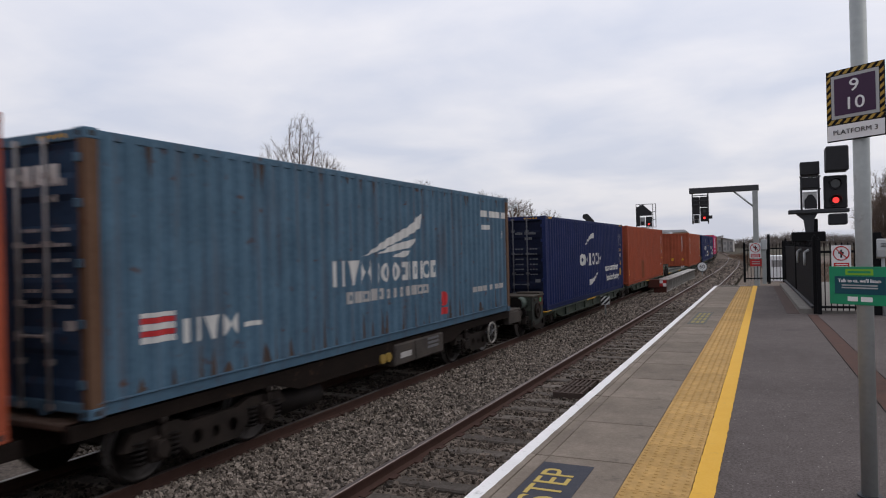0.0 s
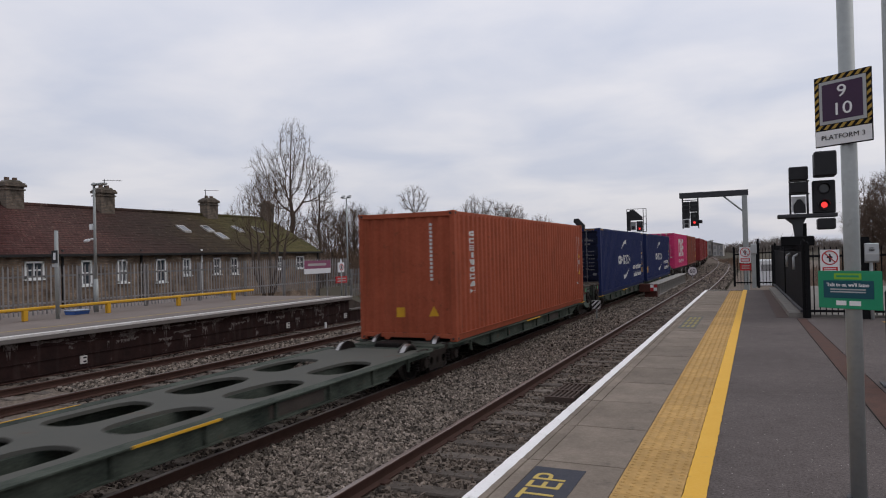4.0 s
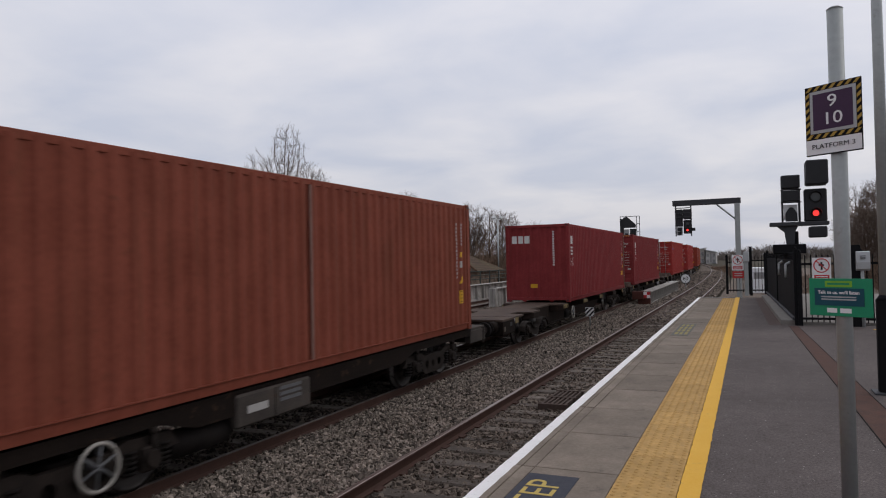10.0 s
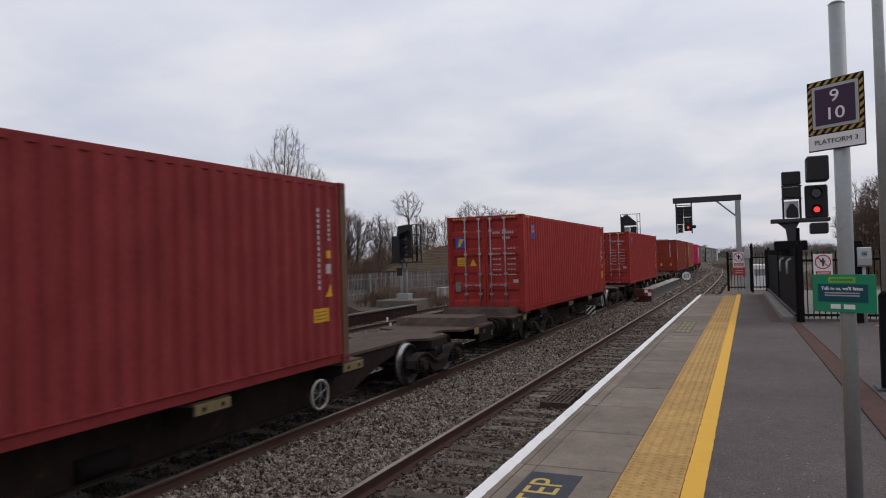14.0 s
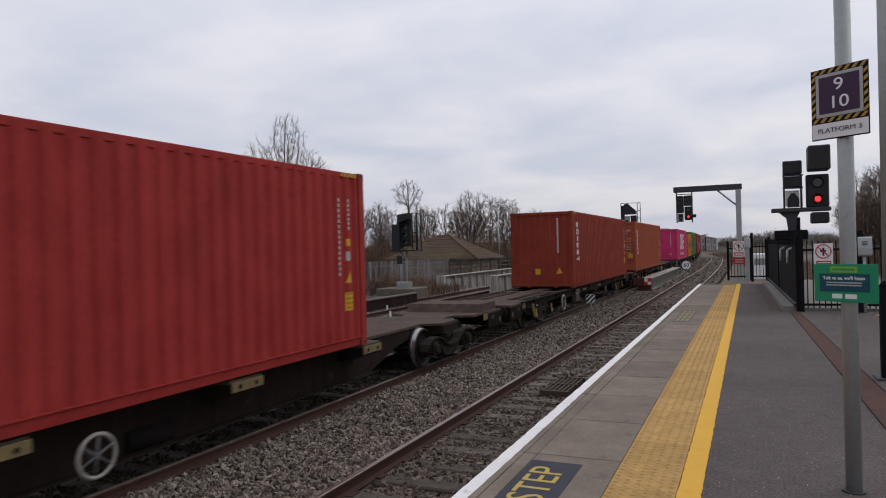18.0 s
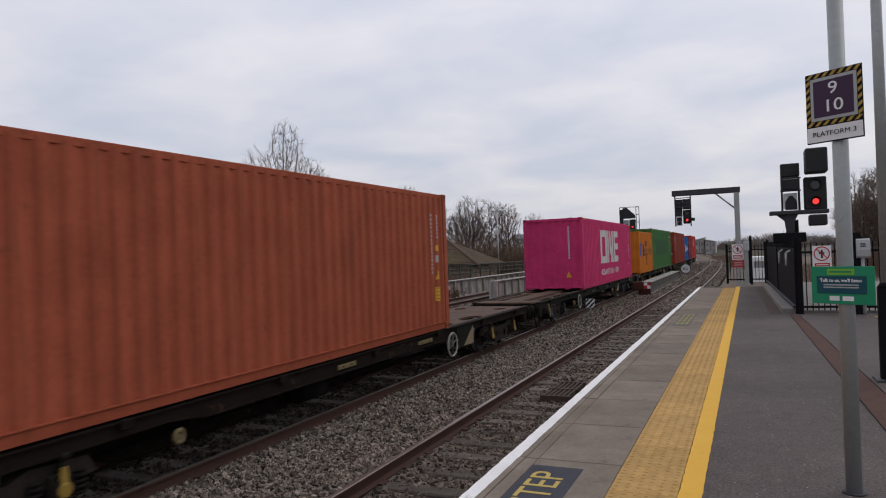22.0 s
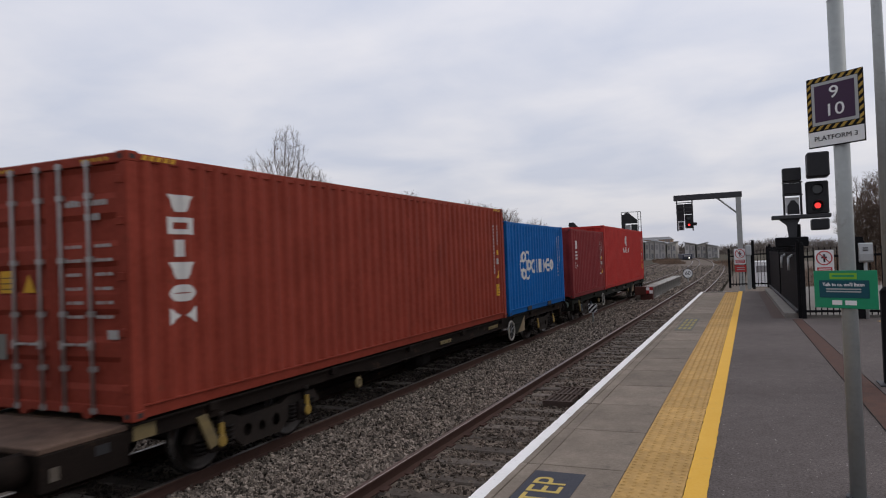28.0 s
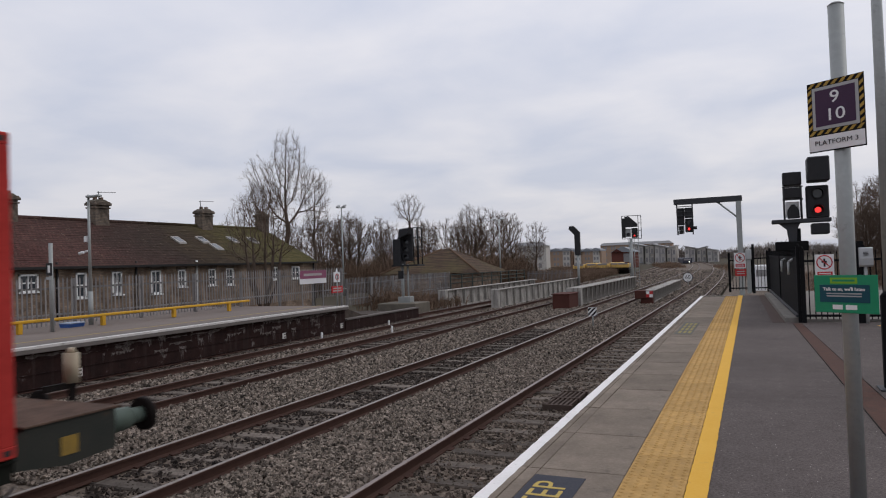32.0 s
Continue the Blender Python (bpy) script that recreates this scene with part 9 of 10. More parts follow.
def end_gear(w, y, sgn, mat, z=-0.12, buffers=True, shell=None, wide=0.16):
    """Headstock with buffers and coupling, at the end y, looking sgn."""
    part("headstock", Geo().box(-1.12, 1.12, *sorted((y - sgn * 0.02, y - sgn * 0.22)), z - 0.36, z + 0.04, 0.02), mat, w)
    if buffers:
        for bx in (-0.87, 0.87):
            g = Geo().rod((bx, y, z - 0.12), (bx, y + sgn * 0.38, z - 0.12), wide, wide * 0.92, 16).rod((bx, y + sgn * 0.36, z - 0.12), (bx, y + sgn * 0.56, z - 0.12), wide * 0.7, n=12)
            bf = part("buffer", g, shell or mat, w, "sprung buffer")
            part("buffer_head", Geo().rod((bx, y + sgn * 0.56, z - 0.12), (bx, y + sgn * 0.61, z - 0.12), 0.19, 0.20, 18), M_BOGIE, bf)
    g = Geo().box(-0.10, 0.10, *sorted((y, y + sgn * 0.75)), z - 0.22, z - 0.08, 0.02)
    g.ring((0, y + sgn * 0.68, z - 0.18), (1, 0, 0), 0.14, 0.03, 14, 6)
    part("coupling", g, M_BOGIE, w)
    for hx in (-0.45, 0.45):
        pts = [(hx, y, z - 0.14), (hx, y + sgn * 0.2, z - 0.2), (hx * 0.9, y + sgn * 0.34, z - 0.42), (hx * 0.8, y + sgn * 0.5, z - 0.46), (hx * 0.7, y + sgn * 0.62, z - 0.40)]
        part("air_hose", Geo().pipe(pts, 0.02, 6), M_ROD, w)


def deck_sheet(w, loops, top, mat, label):
    """A flat deck plate with openings through it, seen from above as loops of (y, x)."""
    g = decal(loops, lambda t, d, z: (z, t, top), 0.12, True)
    low = decal(loops, lambda t, d, z: (z, t, top - 0.05), 0.12, True)
    g.add(low.v, low.f)
    for lp in loops:
        n = len(lp)
        g.add([(p[1], p[0], zz) for zz in (top, top - 0.05) for p in lp], [(i, (i + 1) % n, n + (i + 1) % n, n + i) for i in range(n)])
    return part("deck", g, mat, w, label)


def oval(y, x, a, b, n=18):
    return [(y + a * math.cos(2 * math.pi * i / n), x + b * math.sin(2 * math.pi * i / n)) for i in range(n)]


def outline(a, b, half):
    return [(a, -half), (b, -half), (b, half), (a, half)]


EARS = ((-3.6, -2.98), (-0.30, 0.32), (2.98, 3.60))


def skeletal(box_mat, mat, deck_mat, name_label, outer=(True, True), waisted=False, block=False, tail=False, buffer_mat=None, panel=True, wheel=3.3, panel_y=None, rear=2.25, slotted=False):
    """A long bogie flat wagon for sixty feet of containers. outer: which ends carry a long end platform."""
    w = thing("container_wagon", name_label, "wagon", "wagons of the train")
    length = 18.4
    a, b, top = -length / 2, length / 2, 0.0
    loops = [outline(a + 0.05, b - 0.05, 1.12)]
    if waisted:
        half = [(a + 0.05, -1.10), (a + 0.95, -1.10), (a + 1.10, -0.62), (a + 1.75, -0.62), (a + 1.95, -1.08), (a + 2.75, -1.08), (a + 2.95, -0.66)]
        for ya, yb in EARS:
            half += [(ya - 0.12, -0.66), (ya, -1.13), (yb, -1.13), (yb + 0.12, -0.66)]
        half += [(b - y + a, x) for y, x in reversed(half[:7])]
        loops = [half + [(y, -x) for y, x in reversed(half)]]
        loops += [outline(-2.7 + 2.0 * i, -1.6 + 2.0 * i, 0.36) for i in range(4)]
    else:
        if slotted:
            loops += [[(a + 0.8, p), (a + 4.5, p), (a + 4.5, p + 0.27), (a + 0.8, p + 0.27)] for p in (-0.98, -0.60, 0.33, 0.71)]
        for e, q in ((b, -1),) if slotted else ((a, 1), (b, -1)):
            loops += [oval(e + q * 1.0, 0.62, 0.30, 0.16), oval(e + q * 1.0, -0.62, 0.30, 0.16), oval(e + q * 3.6, 0.74, 0.55, 0.24), oval(e + q * 3.6, -0.74, 0.55, 0.24)]
        for i in range(3):
            y = -4.3 + 2.95 * i
            for sx in (-1, 1):
                loops.append([(y + 0.10, sx * 0.30), (y + 2.5, sx * 0.30), (y + 2.68, sx * 0.40), (y + 2.72, sx * 0.60), (y + 2.66, sx * 0.80), (y + 2.45, sx * 0.90), (y + 0.2, sx * 0.90), (y, sx * 0.78), (y - 0.04, sx * 0.58), (y, sx * 0.40)])
    deck_sheet(w, loops, top, deck_mat, "brown plated deck pierced by openings")
    if waisted:
        # the reflection on the oily deck, laid on as a flat pale shape
        wet = [(0.52, 3.25), (0.60, 3.6), (0.50, 3.95), (0.30, 4.1), (0.12, 3.9), (0.05, 3.5), (0.2, 3.22)]
        part("oily_patch", Geo().prism(wet, top, top + 0.004, "z"), M_DECK_SHEEN, w, "pale oily patch on the deck")
    for sgn in (-1, 1):
        x0, x1 = sorted((sgn * 1.02, sgn * 1.13))
        if waisted:
            web = [(a + 0.6, top - 0.045), (b - 0.6, top - 0.045), (b - 0.6, top - 0.20), (b - 3.5, top - 0.26), (b - 4.1, top - 0.36), (b - 5.1, top - 0.66), (a + 5.1, top - 0.66), (a + 4.1, top - 0.36), (a + 3.5, top - 0.26), (a + 0.6, top - 0.20)]
            part("spine_web", Geo().prism(web, *sorted((sgn * 0.55, sgn * 0.63)), "x"), M_WEB, w, "deep fish-bellied spine")
            part("web_flange", Geo().box(*sorted((sgn * 0.50, sgn * 0.74)), a + 5.1, b - 5.1, top - 0.68, top - 0.655), M_WEB, w)
            for ya, yb in EARS + ((a + 1.95, a + 2.75), (b - 2.75, b - 1.95)):
                part("outrigger", Geo().prism([(sgn * 0.62, top - 0.046), (sgn * 1.12, top - 0.046), (sgn * 1.12, top - 0.20), (sgn * 0.62, top - 0.30)], ya, yb), M_WEB, w, "thick outrigger arm")
        else:
            sill = [(a, top), (b, top), (b, top - 0.20), (b - 4.5, top - 0.18), (b - 5.0, top - 0.23), (a + 5.0, top - 0.23), (a + 4.5, top - 0.18), (a, top - 0.20)]
            part("side_sill", Geo().prism(sill, x0, x1, "x"), mat, w, "fish-bellied side sill")
            part("sill_flange", Geo().box(*sorted((sgn * 1.00, sgn * 1.18)), a, b, top - 0.02, top + 0.003).box(*sorted((sgn * 1.00, sgn * 1.17)), a + 5.0, b - 5.0, top - 0.245, top - 0.228), mat, w)
        for q in range(7):
            y = a + 1.2 + q * (length - 2.4) / 6
            if not waisted:
                part("spigot_bracket", Geo().box(*sorted((sgn * 1.10, sgn * 1.21)), y - 0.08, y + 0.08, top - 0.10, top + 0.012, 0.01), mat, w)
        if not panel:
            db = part("data_box", Geo().box(*sorted((sgn * 0.98, sgn * 1.15)), -2.42, -1.80, top - 0.50, top - 0.06, 0.01), M_BOX_BEIGE, w, "dirty beige louvred box")
            for k in range(4):
                part("louvre", Geo().box(*sorted((sgn * 1.15, sgn * 1.158)), -2.36, -1.86 - (0.2 if k == 2 else 0), top - 0.44 + 0.095 * k, top - 0.40 + 0.095 * k), M_DECAL_GREY if k == 2 else M_CABINET, db)
        if panel and not waisted:
            pa = panel_y if panel_y is not None else (3.72 if wheel > 0 else -5.36)
            pn = part("side_panel", Geo().box(*sorted((sgn * 1.08, sgn * 1.145)), pa, pa + 1.04, top - 0.52, top - 0.03, 0.008), M_WAGON_GREEN, w, "green and beige side panel")
            part("beige_corner", Geo().prism([(pa + 0.40, top - 0.50), (pa + 1.02, top - 0.50), (pa + 1.02, top - 0.08)], *sorted((sgn * 1.145, sgn * 1.15)), "x"), M_PANEL_BEIGE, pn)
        for ya, yb in EARS if waisted else ((1.75, 2.40), (-1.2, -0.65)):
            zt = -0.03 if waisted else -0.10
            yp = part("yellow_plate", Geo().box(*sorted((sgn * 1.132, sgn * 1.160)), ya, yb, top + zt - (0.13 if waisted else 0.075), top + zt, 0.006), M_CABINET if mat is M_WAGON_GREEN else M_OCHRE_DULL, w, "worn edge plate")
            for yb2 in (ya + 0.15, yb - 0.15):
                part("bolt", Geo().rod((sgn * 1.158, yb2, top + zt - (0.065 if waisted else 0.038)), (sgn * 1.168, yb2, top + zt - (0.065 if waisted else 0.038)), 0.03 if waisted else 0.018, n=8), M_BOGIE, yp)
        if not waisted:
            for yy in (a + 4.6, b - 5.9):
                part("lashing_ring", Geo().ring((sgn * 1.17, yy, top - 0.36), (1, 0, 0), 0.07, 0.03, 12, 5).rod((sgn * 1.10, yy, top - 0.36), (sgn * 1.19, yy, top - 0.36), 0.035, n=6), M_OCHRE_DULL, w, "dull ochre lashing ring")
            part("release_lever", Geo().prism([(a + 0.95, top - 0.14), (a + 1.10, top - 0.12), (a + 1.30, top - 0.52), (a + 1.15, top - 0.56)], *sorted((sgn * 1.13, sgn * 1.17)), "x"), M_OCHRE_DULL, w, "dull ochre release lever")
    part("centre_sill", Geo().prism([(a + 0.1, top - 0.06), (b - 0.1, top - 0.06), (b - 0.1, top - 0.36), (b - 3.7, top - 0.40), (b - 4.4, top - 0.70), (a + 4.4, top - 0.70), (a + 3.7, top - 0.40), (a + 0.1, top - 0.36)], -0.26, 0.26, "x"), mat, w, "deep centre sill")
    for i in range(6):
        y = -4.2 + 1.68 * i
        if not waisted:
            part("cross_member", Geo().box(-1.0, 1.0, y - 0.05, y + 0.05, top - 0.34, top - 0.055), mat, w)
    part("brake_cylinder", Geo().rod((0.55, -1.5, top - 0.52), (0.55, -0.8, top - 0.52), 0.16, n=12), M_BOGIE, w)
    part("air_tank", Geo().rod((-0.5, 0.5, top - 0.52), (-0.5, 1.7, top - 0.52), 0.19, n=14), M_BOGIE, w)
    part("brake_rigging", Geo().rod((0.3, -5, top - 0.56), (0.3, 5, top - 0.56), 0.025, n=6).rod((-0.3, -5, top - 0.54), (-0.3, 5, top - 0.54), 0.025, n=6), M_BOGIE, w)
    bogie(w, a + 2.25, box_mat, damper=not waisted, arched=waisted)
    bogie(w, b - rear, box_mat, damper=not waisted, arched=waisted)
    if wheel:
        handwheel(w, 1.22, wheel, top - 0.36, 0.25 if not waisted else 0.215)
    for y, sgn, far in ((a, -1, outer[0]), (b, 1, outer[1])):
        if far:
            y2 = y + sgn * 1.02
            ep = part("end_platform", Geo().box(-1.12, 1.12, *sorted((y, y2)), top - 0.06, top + 0.0, 0.01), deck_mat, w, "flat end platform")
            for sx in (-1, 1):
                part("side_cheek", Geo().box(*sorted((sx * 1.02, sx * 1.13)), *sorted((y, y2)), top - 0.42, top - 0.06, 0.01), mat, ep)
                part("slot", Geo().box(*sorted((sx * 1.131, sx * 1.136)), *sorted((y + sgn * 0.25, y + sgn * 0.42)), top - 0.22, top - 0.12), M_DECAL_BLACK, ep)
                part("yellow_patch", Geo().box(*sorted((sx * 1.131, sx * 1.137)), *sorted((y - sgn * 0.35, y - sgn * 0.05)), top - 0.19, top - 0.03), M_OCHRE_DULL, ep)
                part("pale_patch", Geo().box(*sorted((sx * 1.131, sx * 1.137)), *sorted((y + sgn * 0.82, y + sgn * 0.92)), top - 0.33, top - 0.20), M_BOX_BEIGE, ep)
            if block:
                part("end_block", Geo().prism([(y - sgn * 0.35, top), (y - sgn * 0.22, top + 0.20), (y + sgn * 0.85, top + 0.20), (y + sgn * 0.95, top)], -1.0, 1.0, "x"), deck_mat, w, "raised plated end block")
            end_gear(w, y2, sgn, mat, top - 0.08, shell=buffer_mat or mat)
        else:
            end_gear(w, y - sgn * 0.06, sgn, mat, top - 0.10, buffers=not (tail and sgn > 0), shell=buffer_mat or mat, wide=0.13)
    if tail:
        y1 = b + 1.10
        re = part("raised_end", Geo().prism([(b + 0.02, top - 0.12), (b + 0.02, top + 0.16), (b + 0.14, top + 0.24), (y1, top + 0.24), (y1, top - 0.16), (b + 0.55, top - 0.20)], -1.13, 1.13, "x"), M_TAIL_END, w, "raised dark end platform")
        part("yellow_patch", Geo().box(1.131, 1.138, b + 0.48, b + 0.66, top - 0.10, top + 0.08), M_OCHRE, re)
        part("plate", Geo().box(-1.15, 1.15, b + 0.10, y1 + 0.04, top + 0.24, top + 0.262, 0.004), deck_mat, re)
        for bx in (-0.87, 0.87):
            g = Geo().rod((bx, y1, top + 0.04), (bx, y1 + 0.38, top + 0.04), 0.14, 0.12, 16).rod((bx, y1 + 0.36, top + 0.04), (bx, y1 + 0.57, top + 0.04), 0.09, n=12)
            bf = part("buffer", g, M_BUFFER, w, "dull green sprung buffer")
            part("buffer_head", Geo().rod((bx, y1 + 0.56, top + 0.04), (bx, y1 + 0.62, top + 0.04), 0.18, 0.19, 20), M_BOGIE, bf)
        tl = part("tail_lamp", Geo().rod((0.05, y1 + 0.34, top + 0.40), (0.05, y1 + 0.34, top + 0.74), 0.085, 0.085, 12).rod((0.05, y1 + 0.34, top + 0.74), (0.05, y1 + 0.34, top + 0.80), 0.06, 0.03, 12), M_TAIL_LAMP, w, "pale tail lamp on a bracket")
        part("lamp_bracket", Geo().box(0.02, 0.08, y1 - 0.02, y1 + 0.37, top + 0.34, top + 0.41).box(0.03, 0.07, y1 + 0.30, y1 + 0.38, top + 0.20, top + 0.40), M_BOGIE, tl)
        part("coupling", Geo().box(-0.10, 0.10, y1, y1 + 0.5, top - 0.05, top + 0.08, 0.02).ring((0, y1 + 0.5, top - 0.1), (1, 0, 0), 0.14, 0.03, 14, 6), M_BOGIE, w)
    return w


def short_wagon(length, box_mat, mat, name_label, inner, box=(-0.4, 1.3, -0.57), wheel=3.92, discs=None):
    """A forty-foot bogie platform with equipment boxes amidships."""
    w = thing("container_wagon", name_label, "wagon", "wagons of the train")
    a, b, top = -length / 2, length / 2, 0.0
    deck_sheet(w, [outline(a, b, 1.10)] + [outline(-3.4 + 1.4 * i, -2.4 + 1.4 * i, 0.8) for i in range(5)], top, M_DECK, "brown plated deck")
    for sgn in (-1, 1):
        x0, x1 = sorted((sgn * 1.02, sgn * 1.13))
        part("side_sill", Geo().prism([(a, top), (b, top), (b, top - 0.16), (b - 3.0, top - 0.16), (b - 3.6, top - 0.32), (a + 3.6, top - 0.32), (a + 3.0, top - 0.16), (a, top - 0.16)], x0, x1, "x"), mat, w)
        part("equipment_box", Geo().box(*sorted((sgn * 0.70, sgn * 1.16)), box[0], box[1], top + box[2], top - 0.06, 0.03), M_CABINET, w, "grey-brown equipment cabinet")
        part("data_plate", Geo().box(*sorted((sgn * 1.16, sgn * 1.168)), box[0] + 0.2, box[0] + 0.62, top - 0.33, top - 0.23), M_DECAL_GREY, w)
        for zz in (0.30, 0.22, 0.14):
            part("slot", Geo().box(*sorted((sgn * 1.16, sgn * 1.168)), box[1] - 0.75, box[1] - 0.25, top - zz, top - zz + 0.045), M_DAMPER, w)
        part("cabinet_rib", Geo().box(*sorted((sgn * 1.15, sgn * 1.175)), box[0] + 0.78, box[0] + 0.83, top + box[2] + 0.02, top - 0.08), M_CABINET, w)
        part("tank", Geo().rod((sgn * 0.9, -3.0, top - 0.5), (sgn * 0.9, -2.0, top - 0.5), 0.17, n=12), M_BOGIE, w)
        for yy in (discs or ()):
            part("ochre_disc", Geo().rod((sgn * 1.05, yy, top - 0.25), (sgn * 1.17, yy, top - 0.25), 0.085, n=12), M_OCHRE, w, "ochre round cover")
    part("centre_sill", Geo().box(-0.3, 0.3, a, b, top - 0.40, top - 0.06), mat, w)
    bogie(w, a + 2.0, box_mat)
    bogie(w, b - 2.0, box_mat)
    handwheel(w, 1.22, wheel, top - 0.38)
    for y, sgn in ((a, -1), (b, 1)):
        if sgn * inner > 0:
            part("drawbar", Geo().rod((0, y - sgn * 0.3, top - 0.3), (0, y + sgn * 0.30, top - 0.3), 0.08, n=10), M_BOGIE, w)
        else:
            y2 = y + sgn * 1.0
            part("end_platform", Geo().box(-1.10, 1.10, *sorted((y, y2)), top - 0.06, top, 0.01).box(0.97, 1.12, *sorted((y, y2)), top - 0.36, top - 0.06, 0.01).box(-1.12, -0.97, *sorted((y, y2)), top - 0.36, top - 0.06, 0.01), M_CABINET, w, "grey end platform")
            end_gear(w, y2, sgn, mat, top - 0.08)
    return w


M_RUST_PLATE = surface("rusty_plate", (0.058, 0.046, 0.037), (0.094, 0.084, 0.070), 2.5, 0.9, bump=0.15, spots=(0.11, 0.055, 0.035), spot_amount=0.7, spot_scale=3.0)
M_DECAL_RED = surface("worn_red_mark", (0.30, 0.03, 0.03), (0.16, 0.03, 0.03), 9.0, 0.8)


def low_wagon(length, mat, inner, name_label, shell=None):
    """One half of a low-deck twin wagon on small wheels; inner = +1 or -1 is the end joined to its twin."""
    w = thing("low_container_wagon", name_label, "wagon", "wagons of the train")
    a, b, top = -length / 2, length / 2, BASE_LOW - 0.015
    out = -inner
    yo = a if out < 0 else b
    yi = b if out < 0 else a
    loops = [outline(a, b, 1.16)]
    for i in range(5):
        y = a + 1.3 + (length - 2.6) / 5 * i
        for sx in (-1, 1):
            loops.append([(y + 0.95 + 0.72 * math.copysign(abs(math.cos(q)) ** 0.6, math.cos(q)), sx * (0.55 + (0.36 + 0.06 * math.cos(q + i)) * math.copysign(abs(math.sin(q)) ** 0.7, math.sin(q)))) for q in [k * math.pi / 10 for k in range(20)]])
    deck_sheet(w, loops, top, M_DECK_PALE, "weathered open deck")
    for sgn in (-1, 1):
        x0, x1 = sorted((sgn * 1.06, sgn * 1.17))
        sill = [(a, top), (b, top), (b, top - 0.10), (b - 1.2, top - 0.11), (b - 1.8, top - 0.27), (a + 1.8, top - 0.27), (a + 1.2, top - 0.11), (a, top - 0.10)]
        part("side_sill", Geo().prism(sill, x0, x1, "x"), mat, w, "pale green weathered side sill")
        part("sill_flange", Geo().box(*sorted((sgn * 1.04, sgn * 1.25)), a, b, top - 0.016, top + 0.004).box(*sorted((sgn * 1.04, sgn * 1.23)), a + 1.8, b - 1.8, top - 0.285, top - 0.268), mat, w)
        for q in range(9):
            y = a + 1.0 + q * (length - 2.0) / 8
            part("web_rib", Geo().box(*sorted((sgn * 1.17, sgn * 1.22)), y - 0.02, y + 0.02, top - 0.26, top - 0.016), mat, w)
        part("red_mark", Geo().box(*sorted((sgn * 1.172, sgn * 1.178)), -2.58, -2.46, top - 0.21, top - 0.13), M_DECAL_RED, w)
        part("data_plate", Geo().box(*sorted((sgn * 1.172, sgn * 1.178)), 1.2, 2.5, top - 0.24, top - 0.06), M_CABINET, w)
        part("yellow_plate", Geo().box(*sorted((sgn * 1.06, sgn * 1.24)), *sorted((yo + out * 0.02, yo - out * 0.55)), top + 0.004, top + 0.02), M_YELLOW, w, "yellow step edge")
        part("yellow_plate", Geo().box(*sorted((sgn * 1.235, sgn * 1.252)), -1.1, 0.2, top - 0.02, top + 0.012), M_YELLOW, w)
    part("centre_sill", Geo().box(-0.2, 0.2, a, b, top - 0.28, top - 0.05), mat, w)
    bogie(w, yo + out * 0.15, M_BOGIE, True, damper=False)
    # raised platform over the outer bogie, with the buffers on its front
    y2, tp = yo + out * 1.18, 0.265
    part("end_platform", Geo().box(-1.20, 1.20, *sorted((yo + out * 0.10, y2)), tp - 0.05, tp, 0.012), M_RUST_PLATE, w, "raised rusty plate over the bogie")
    for sx in (-1, 1):
        hs = part("end_housing", Geo().prism([(yo + out * 0.12, tp - 0.05), (y2 - out * 0.03, tp - 0.05), (y2 - out * 0.03, top - 0.30), (yo + out * 0.55, top - 0.26), (yo + out * 0.12, top - 0.12)], *sorted((sx * 0.62, sx * 1.16)), "x"), shell or mat, w, "weathered end housing")
        part("dark_panel", Geo().box(*sorted((sx * 1.161, sx * 1.17)), *sorted((yo + out * 0.14, yo + out * 0.52)), tp - 0.32, tp - 0.06), M_GIRDER_RED, hs)
        part("pale_box", Geo().box(*sorted((sx * 1.161, sx * 1.20)), *sorted((yo + out * 0.80, yo + out * 0.98)), tp - 0.18, tp - 0.10, 0.01), M_CABINET, hs)
        part("green_plate", Geo().box(*sorted((sx * 1.171, sx * 1.175)), *sorted((yo + out * 0.34, yo + out * 0.46)), tp - 0.22, tp - 0.10), M_DECAL_GREEN, hs)
        disk = Geo().rod((sx * 1.16, yo + out * 0.72, top + 0.13), (sx * 1.20, yo + out * 0.72, top + 0.13), 0.22, n=22).ring((sx * 1.20, yo + out * 0.72, top + 0.13), (1, 0, 0), 0.21, 0.02, 22, 5).rod((sx * 1.2, yo + out * 0.72, top + 0.13), (sx * 1.24, yo + out * 0.72, top + 0.13), 0.07, n=10)
        part("handbrake_disc", disk, M_SIDE_FRAME, w, "round grimy handbrake disc")
        part("ratchet_box", Geo().box(*sorted((sx * 0.45, sx * 1.17)), *sorted((yo + out * 0.10, yo + out * 0.46)), tp, tp + 0.055, 0.015), M_RUST_PLATE, w, "low rusty box on the platform")
        part("shunter_step", Geo().pipe([(sx * 0.75, y2, top - 0.02), (sx * 0.75, y2 + out * 0.10, top - 0.22), (sx * 0.35, y2 + out * 0.10, top - 0.24), (sx * 0.35, y2, top - 0.02)], 0.018, 6), M_ROD, w)
    part("end_well", Geo().box(-0.6, 0.6, *sorted((yo + out * 0.3, y2 - out * 0.25)), top - 0.10, tp - 0.05), M_BOGIE, w)
    end_gear(w, y2, out, mat, tp - 0.08, shell=M_BUFFER, wide=0.17)
    part("drawbar", Geo().rod((0, yi + out * 0.4, top - 0.15), (0, yi - out * 0.60, top - 0.15), 0.1, n=10), M_BOGIE, w)
    part("link_plate", Geo().box(-1.05, 1.05, *sorted((yi, yi - out * 0.45)), top - 0.12, top - 0.01, 0.01), mat, w)
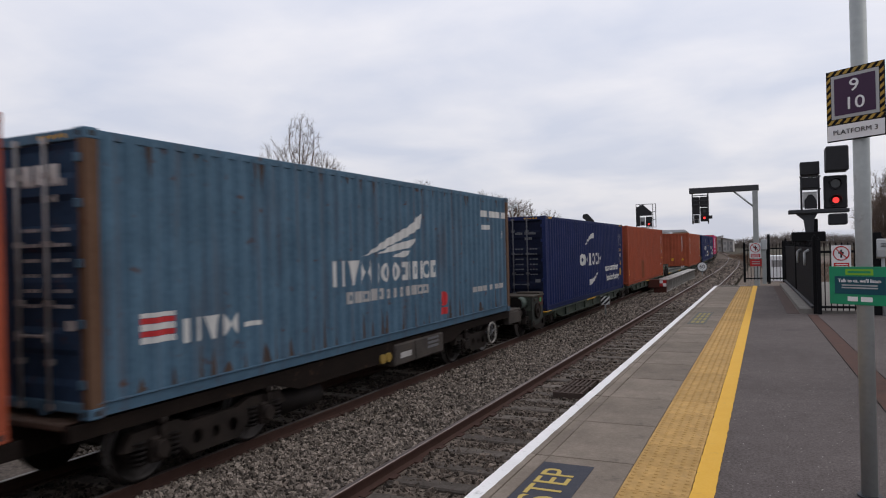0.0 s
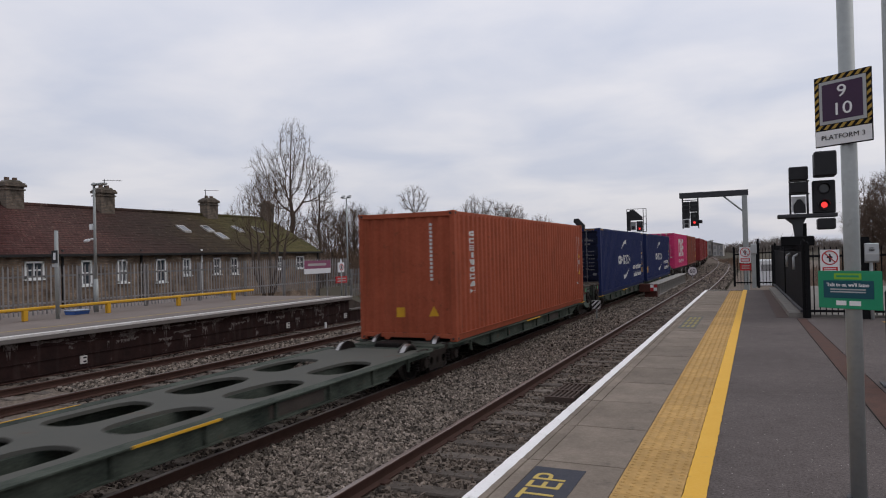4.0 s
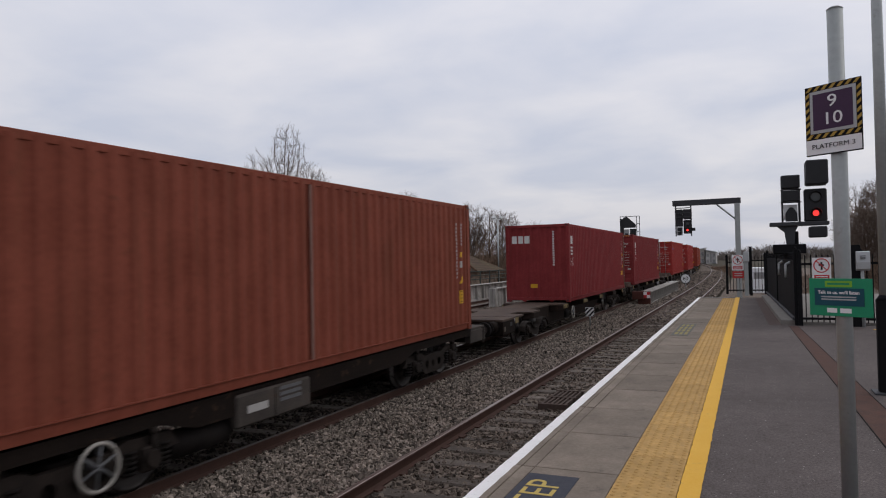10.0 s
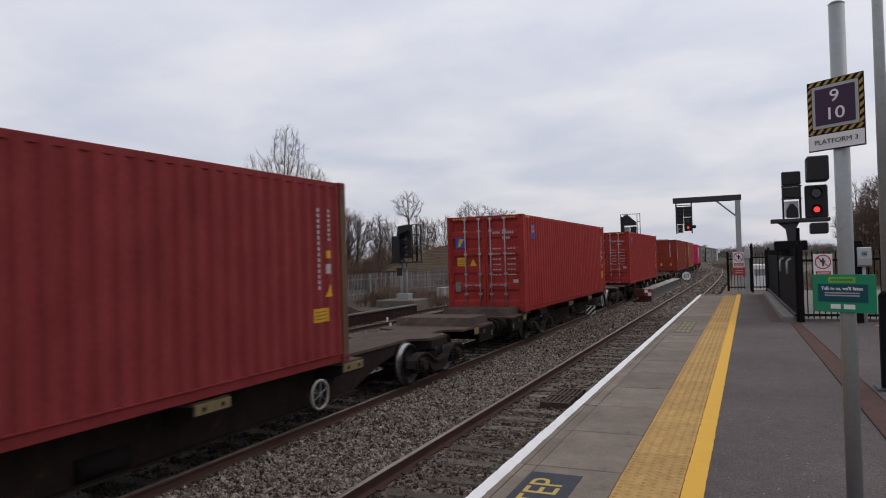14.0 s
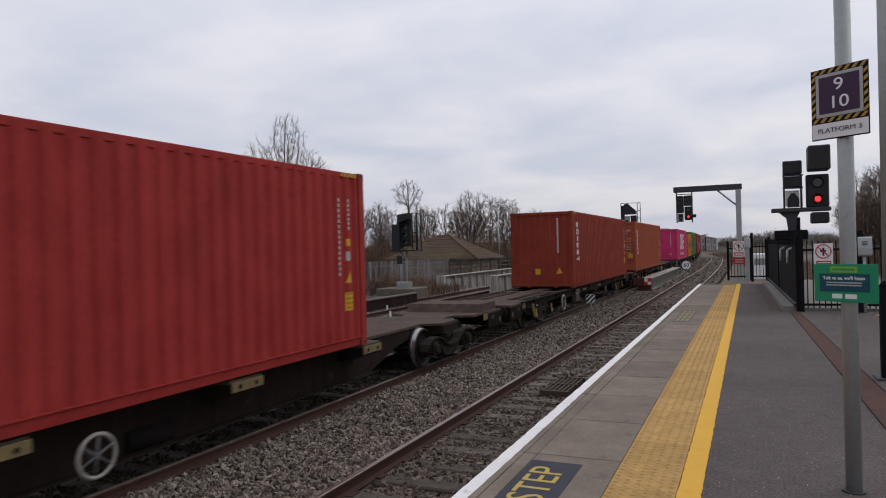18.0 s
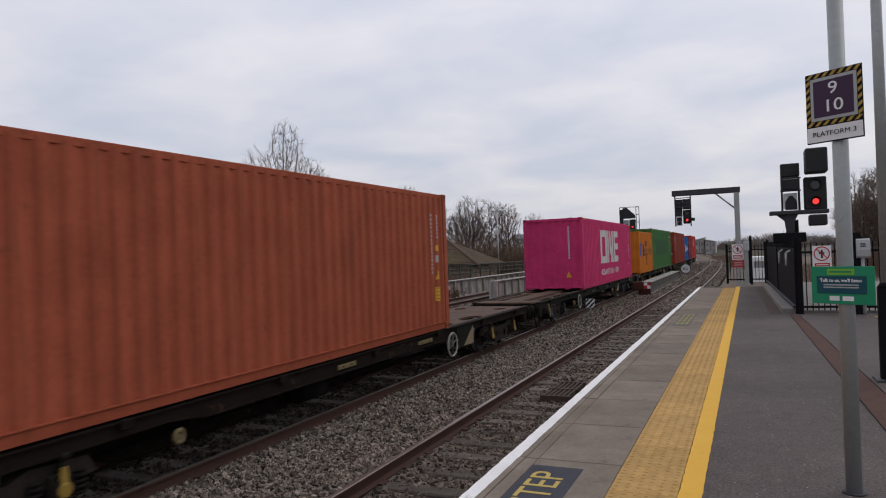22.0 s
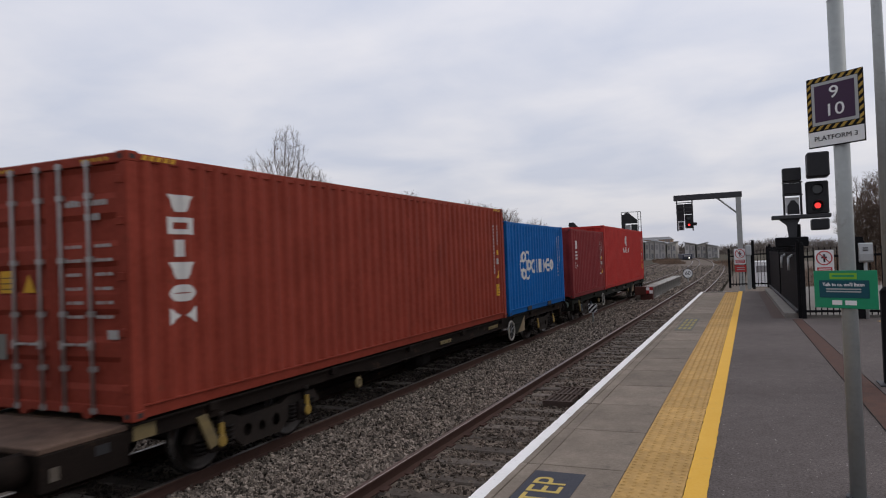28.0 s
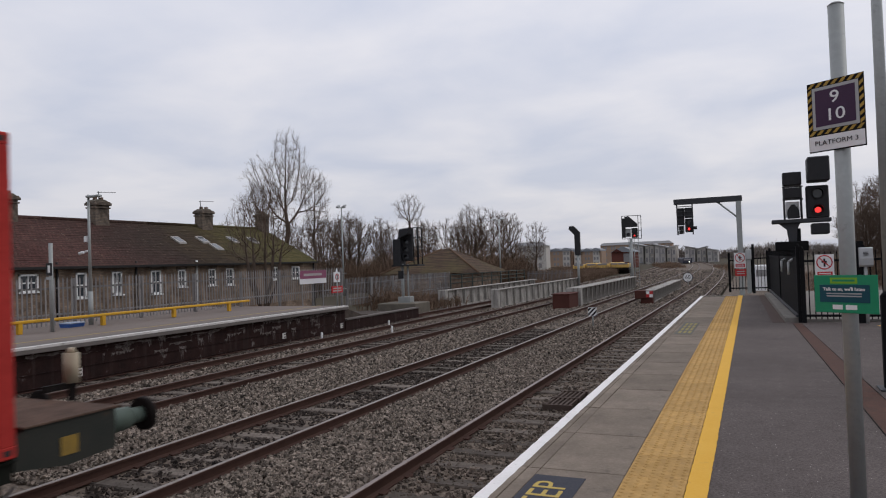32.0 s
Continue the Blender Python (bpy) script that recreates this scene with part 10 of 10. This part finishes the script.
    if inner > 0:
        bogie(w, yi + inner * 0.62, M_BOGIE, True, 1.5, damper=False)
    return w


M_DECK_PALE = surface("pale_green_deck", (0.075, 0.075, 0.066), (0.11, 0.105, 0.09), 1.5, 0.85, bump=0.12, spots=(0.10, 0.058, 0.038), spot_amount=0.6, spot_scale=2)
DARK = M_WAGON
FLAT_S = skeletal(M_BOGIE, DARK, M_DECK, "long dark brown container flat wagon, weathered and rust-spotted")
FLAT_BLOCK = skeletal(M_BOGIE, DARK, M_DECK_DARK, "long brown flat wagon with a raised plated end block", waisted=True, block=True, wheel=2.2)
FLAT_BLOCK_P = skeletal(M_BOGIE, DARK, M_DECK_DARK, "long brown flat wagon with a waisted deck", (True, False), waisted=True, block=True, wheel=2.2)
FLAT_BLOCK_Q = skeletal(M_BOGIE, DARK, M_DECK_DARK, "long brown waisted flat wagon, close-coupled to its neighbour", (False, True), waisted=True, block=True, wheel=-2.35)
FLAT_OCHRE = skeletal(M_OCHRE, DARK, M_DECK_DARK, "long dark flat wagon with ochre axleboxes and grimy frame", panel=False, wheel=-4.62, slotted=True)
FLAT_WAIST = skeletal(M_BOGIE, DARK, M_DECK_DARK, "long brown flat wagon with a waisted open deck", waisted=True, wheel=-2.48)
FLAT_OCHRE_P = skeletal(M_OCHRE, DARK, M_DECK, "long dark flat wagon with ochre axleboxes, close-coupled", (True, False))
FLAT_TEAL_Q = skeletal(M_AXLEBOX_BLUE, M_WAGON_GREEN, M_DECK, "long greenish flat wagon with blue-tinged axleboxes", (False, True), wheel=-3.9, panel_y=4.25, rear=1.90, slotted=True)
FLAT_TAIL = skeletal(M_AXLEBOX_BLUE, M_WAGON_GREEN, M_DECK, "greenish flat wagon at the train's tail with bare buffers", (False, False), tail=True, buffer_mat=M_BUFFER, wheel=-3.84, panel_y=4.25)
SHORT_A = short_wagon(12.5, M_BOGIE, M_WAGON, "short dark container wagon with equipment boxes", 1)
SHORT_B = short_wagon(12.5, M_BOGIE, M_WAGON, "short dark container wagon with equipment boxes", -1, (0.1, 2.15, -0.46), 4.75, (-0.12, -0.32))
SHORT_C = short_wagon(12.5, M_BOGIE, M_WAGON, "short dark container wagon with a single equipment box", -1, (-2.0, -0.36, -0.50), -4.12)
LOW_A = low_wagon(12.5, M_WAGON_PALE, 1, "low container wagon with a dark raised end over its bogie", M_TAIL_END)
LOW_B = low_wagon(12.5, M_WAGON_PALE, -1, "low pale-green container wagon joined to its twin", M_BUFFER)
HOME = Matrix.Identity(4)
again = lambda ob: copy_thing(ob, HOME)
# wagon, its middle along the train at the start
WAGONS = [
    (SHORT_A, -2.19), (SHORT_B, 10.80),
    (LOW_A, 26.30), (LOW_B, 39.90),
    (again(LOW_A), 55.25), (again(LOW_B), 68.90),
    (again(LOW_A), 84.40), (again(LOW_B), 98.03),
    (again(SHORT_A), 113.70), (SHORT_C, 126.71),
    (FLAT_WAIST, 145.55), (FLAT_BLOCK, 167.42), (FLAT_BLOCK_P, 189.35), (FLAT_BLOCK_Q, 208.85),
    (FLAT_OCHRE, 230.08), (FLAT_OCHRE_P, 251.65), (FLAT_TEAL_Q, 271.35),
    (FLAT_S, 293.15), (again(FLAT_OCHRE_P), 315.2), (FLAT_TAIL, 335.1),
]
# distance that the train has run by each second
RUN = [(0.0, 0.07), (1.0, 12.58), (2.0, 24.97), (3.0, 37.12), (3.5, 43.06), (5.5, 66.49), (6.0, 72.44), (7.0, 84.01), (8.0, 95.30), (9.0, 106.52),
       (10.0, 117.66), (11.0, 128.66), (12.0, 139.52), (13.0, 150.22), (14.0, 160.83), (14.5, 166.15), (16.5, 186.68), (17.0, 191.70), (18.0, 201.62),
       (19.0, 211.45), (20.0, 221.31), (21.0, 231.17), (22.0, 241.05), (23.0, 250.92), (24.0, 260.76), (25.0, 270.70), (25.5, 275.78), (27.5, 295.76),
       (28.0, 300.68), (29.0, 310.50), (30.0, 320.49), (31.0, 330.30), (31.6, 336.24), (32.0, 340.24)]


def on_line(along, z):
    """The pose of a vehicle whose middle is at that place along the freight line."""
    return pose(TRACKS["freight"] - bend(along), along, z, 0, 0, heading(along))


# ---- what moves ----
def motions():
    """The whole train runs past towards the camera's left; its wheels turn while they are near."""
    times, runs = [t for t, d in RUN], [d for t, d in RUN]
    for box, lead, length, base in LOADS:
        walk(box, [(t, on_line(lead + length / 2 - d, base)) for t, d in RUN])
    fine = [i / FPS for i in range(int(32 * FPS) + 1)]
    gone = np.interp(fine, times, runs)
    for wagon, middle in WAGONS:
        walk(wagon, [(t, on_line(middle - d, 0.0)) for t, d in RUN])
        for bg in wagon.children:
            for ws in bg.children:
                if not ws.name.startswith("wheelset"):
                    continue
                x, y, z = ws.matrix_basis.translation
                r = z - RAIL
                near = [i for i in range(len(fine)) if -2.0 < middle + y - gone[i] < 17.0]
                if len(near) < 3:
                    continue
                turn = lambda i: pose(x, y, z, math.degrees((gone[i] - gone[near[0]]) / r) % 360)
                rows = [(fine[i], turn(i)) for i in near]
                if near[0] > 0:
                    rows.insert(0, (0.0, turn(near[0])))
                if near[-1] < len(fine) - 1:
                    rows.append((32.0, turn(near[-1])))
                walk(ws, rows)


motions()
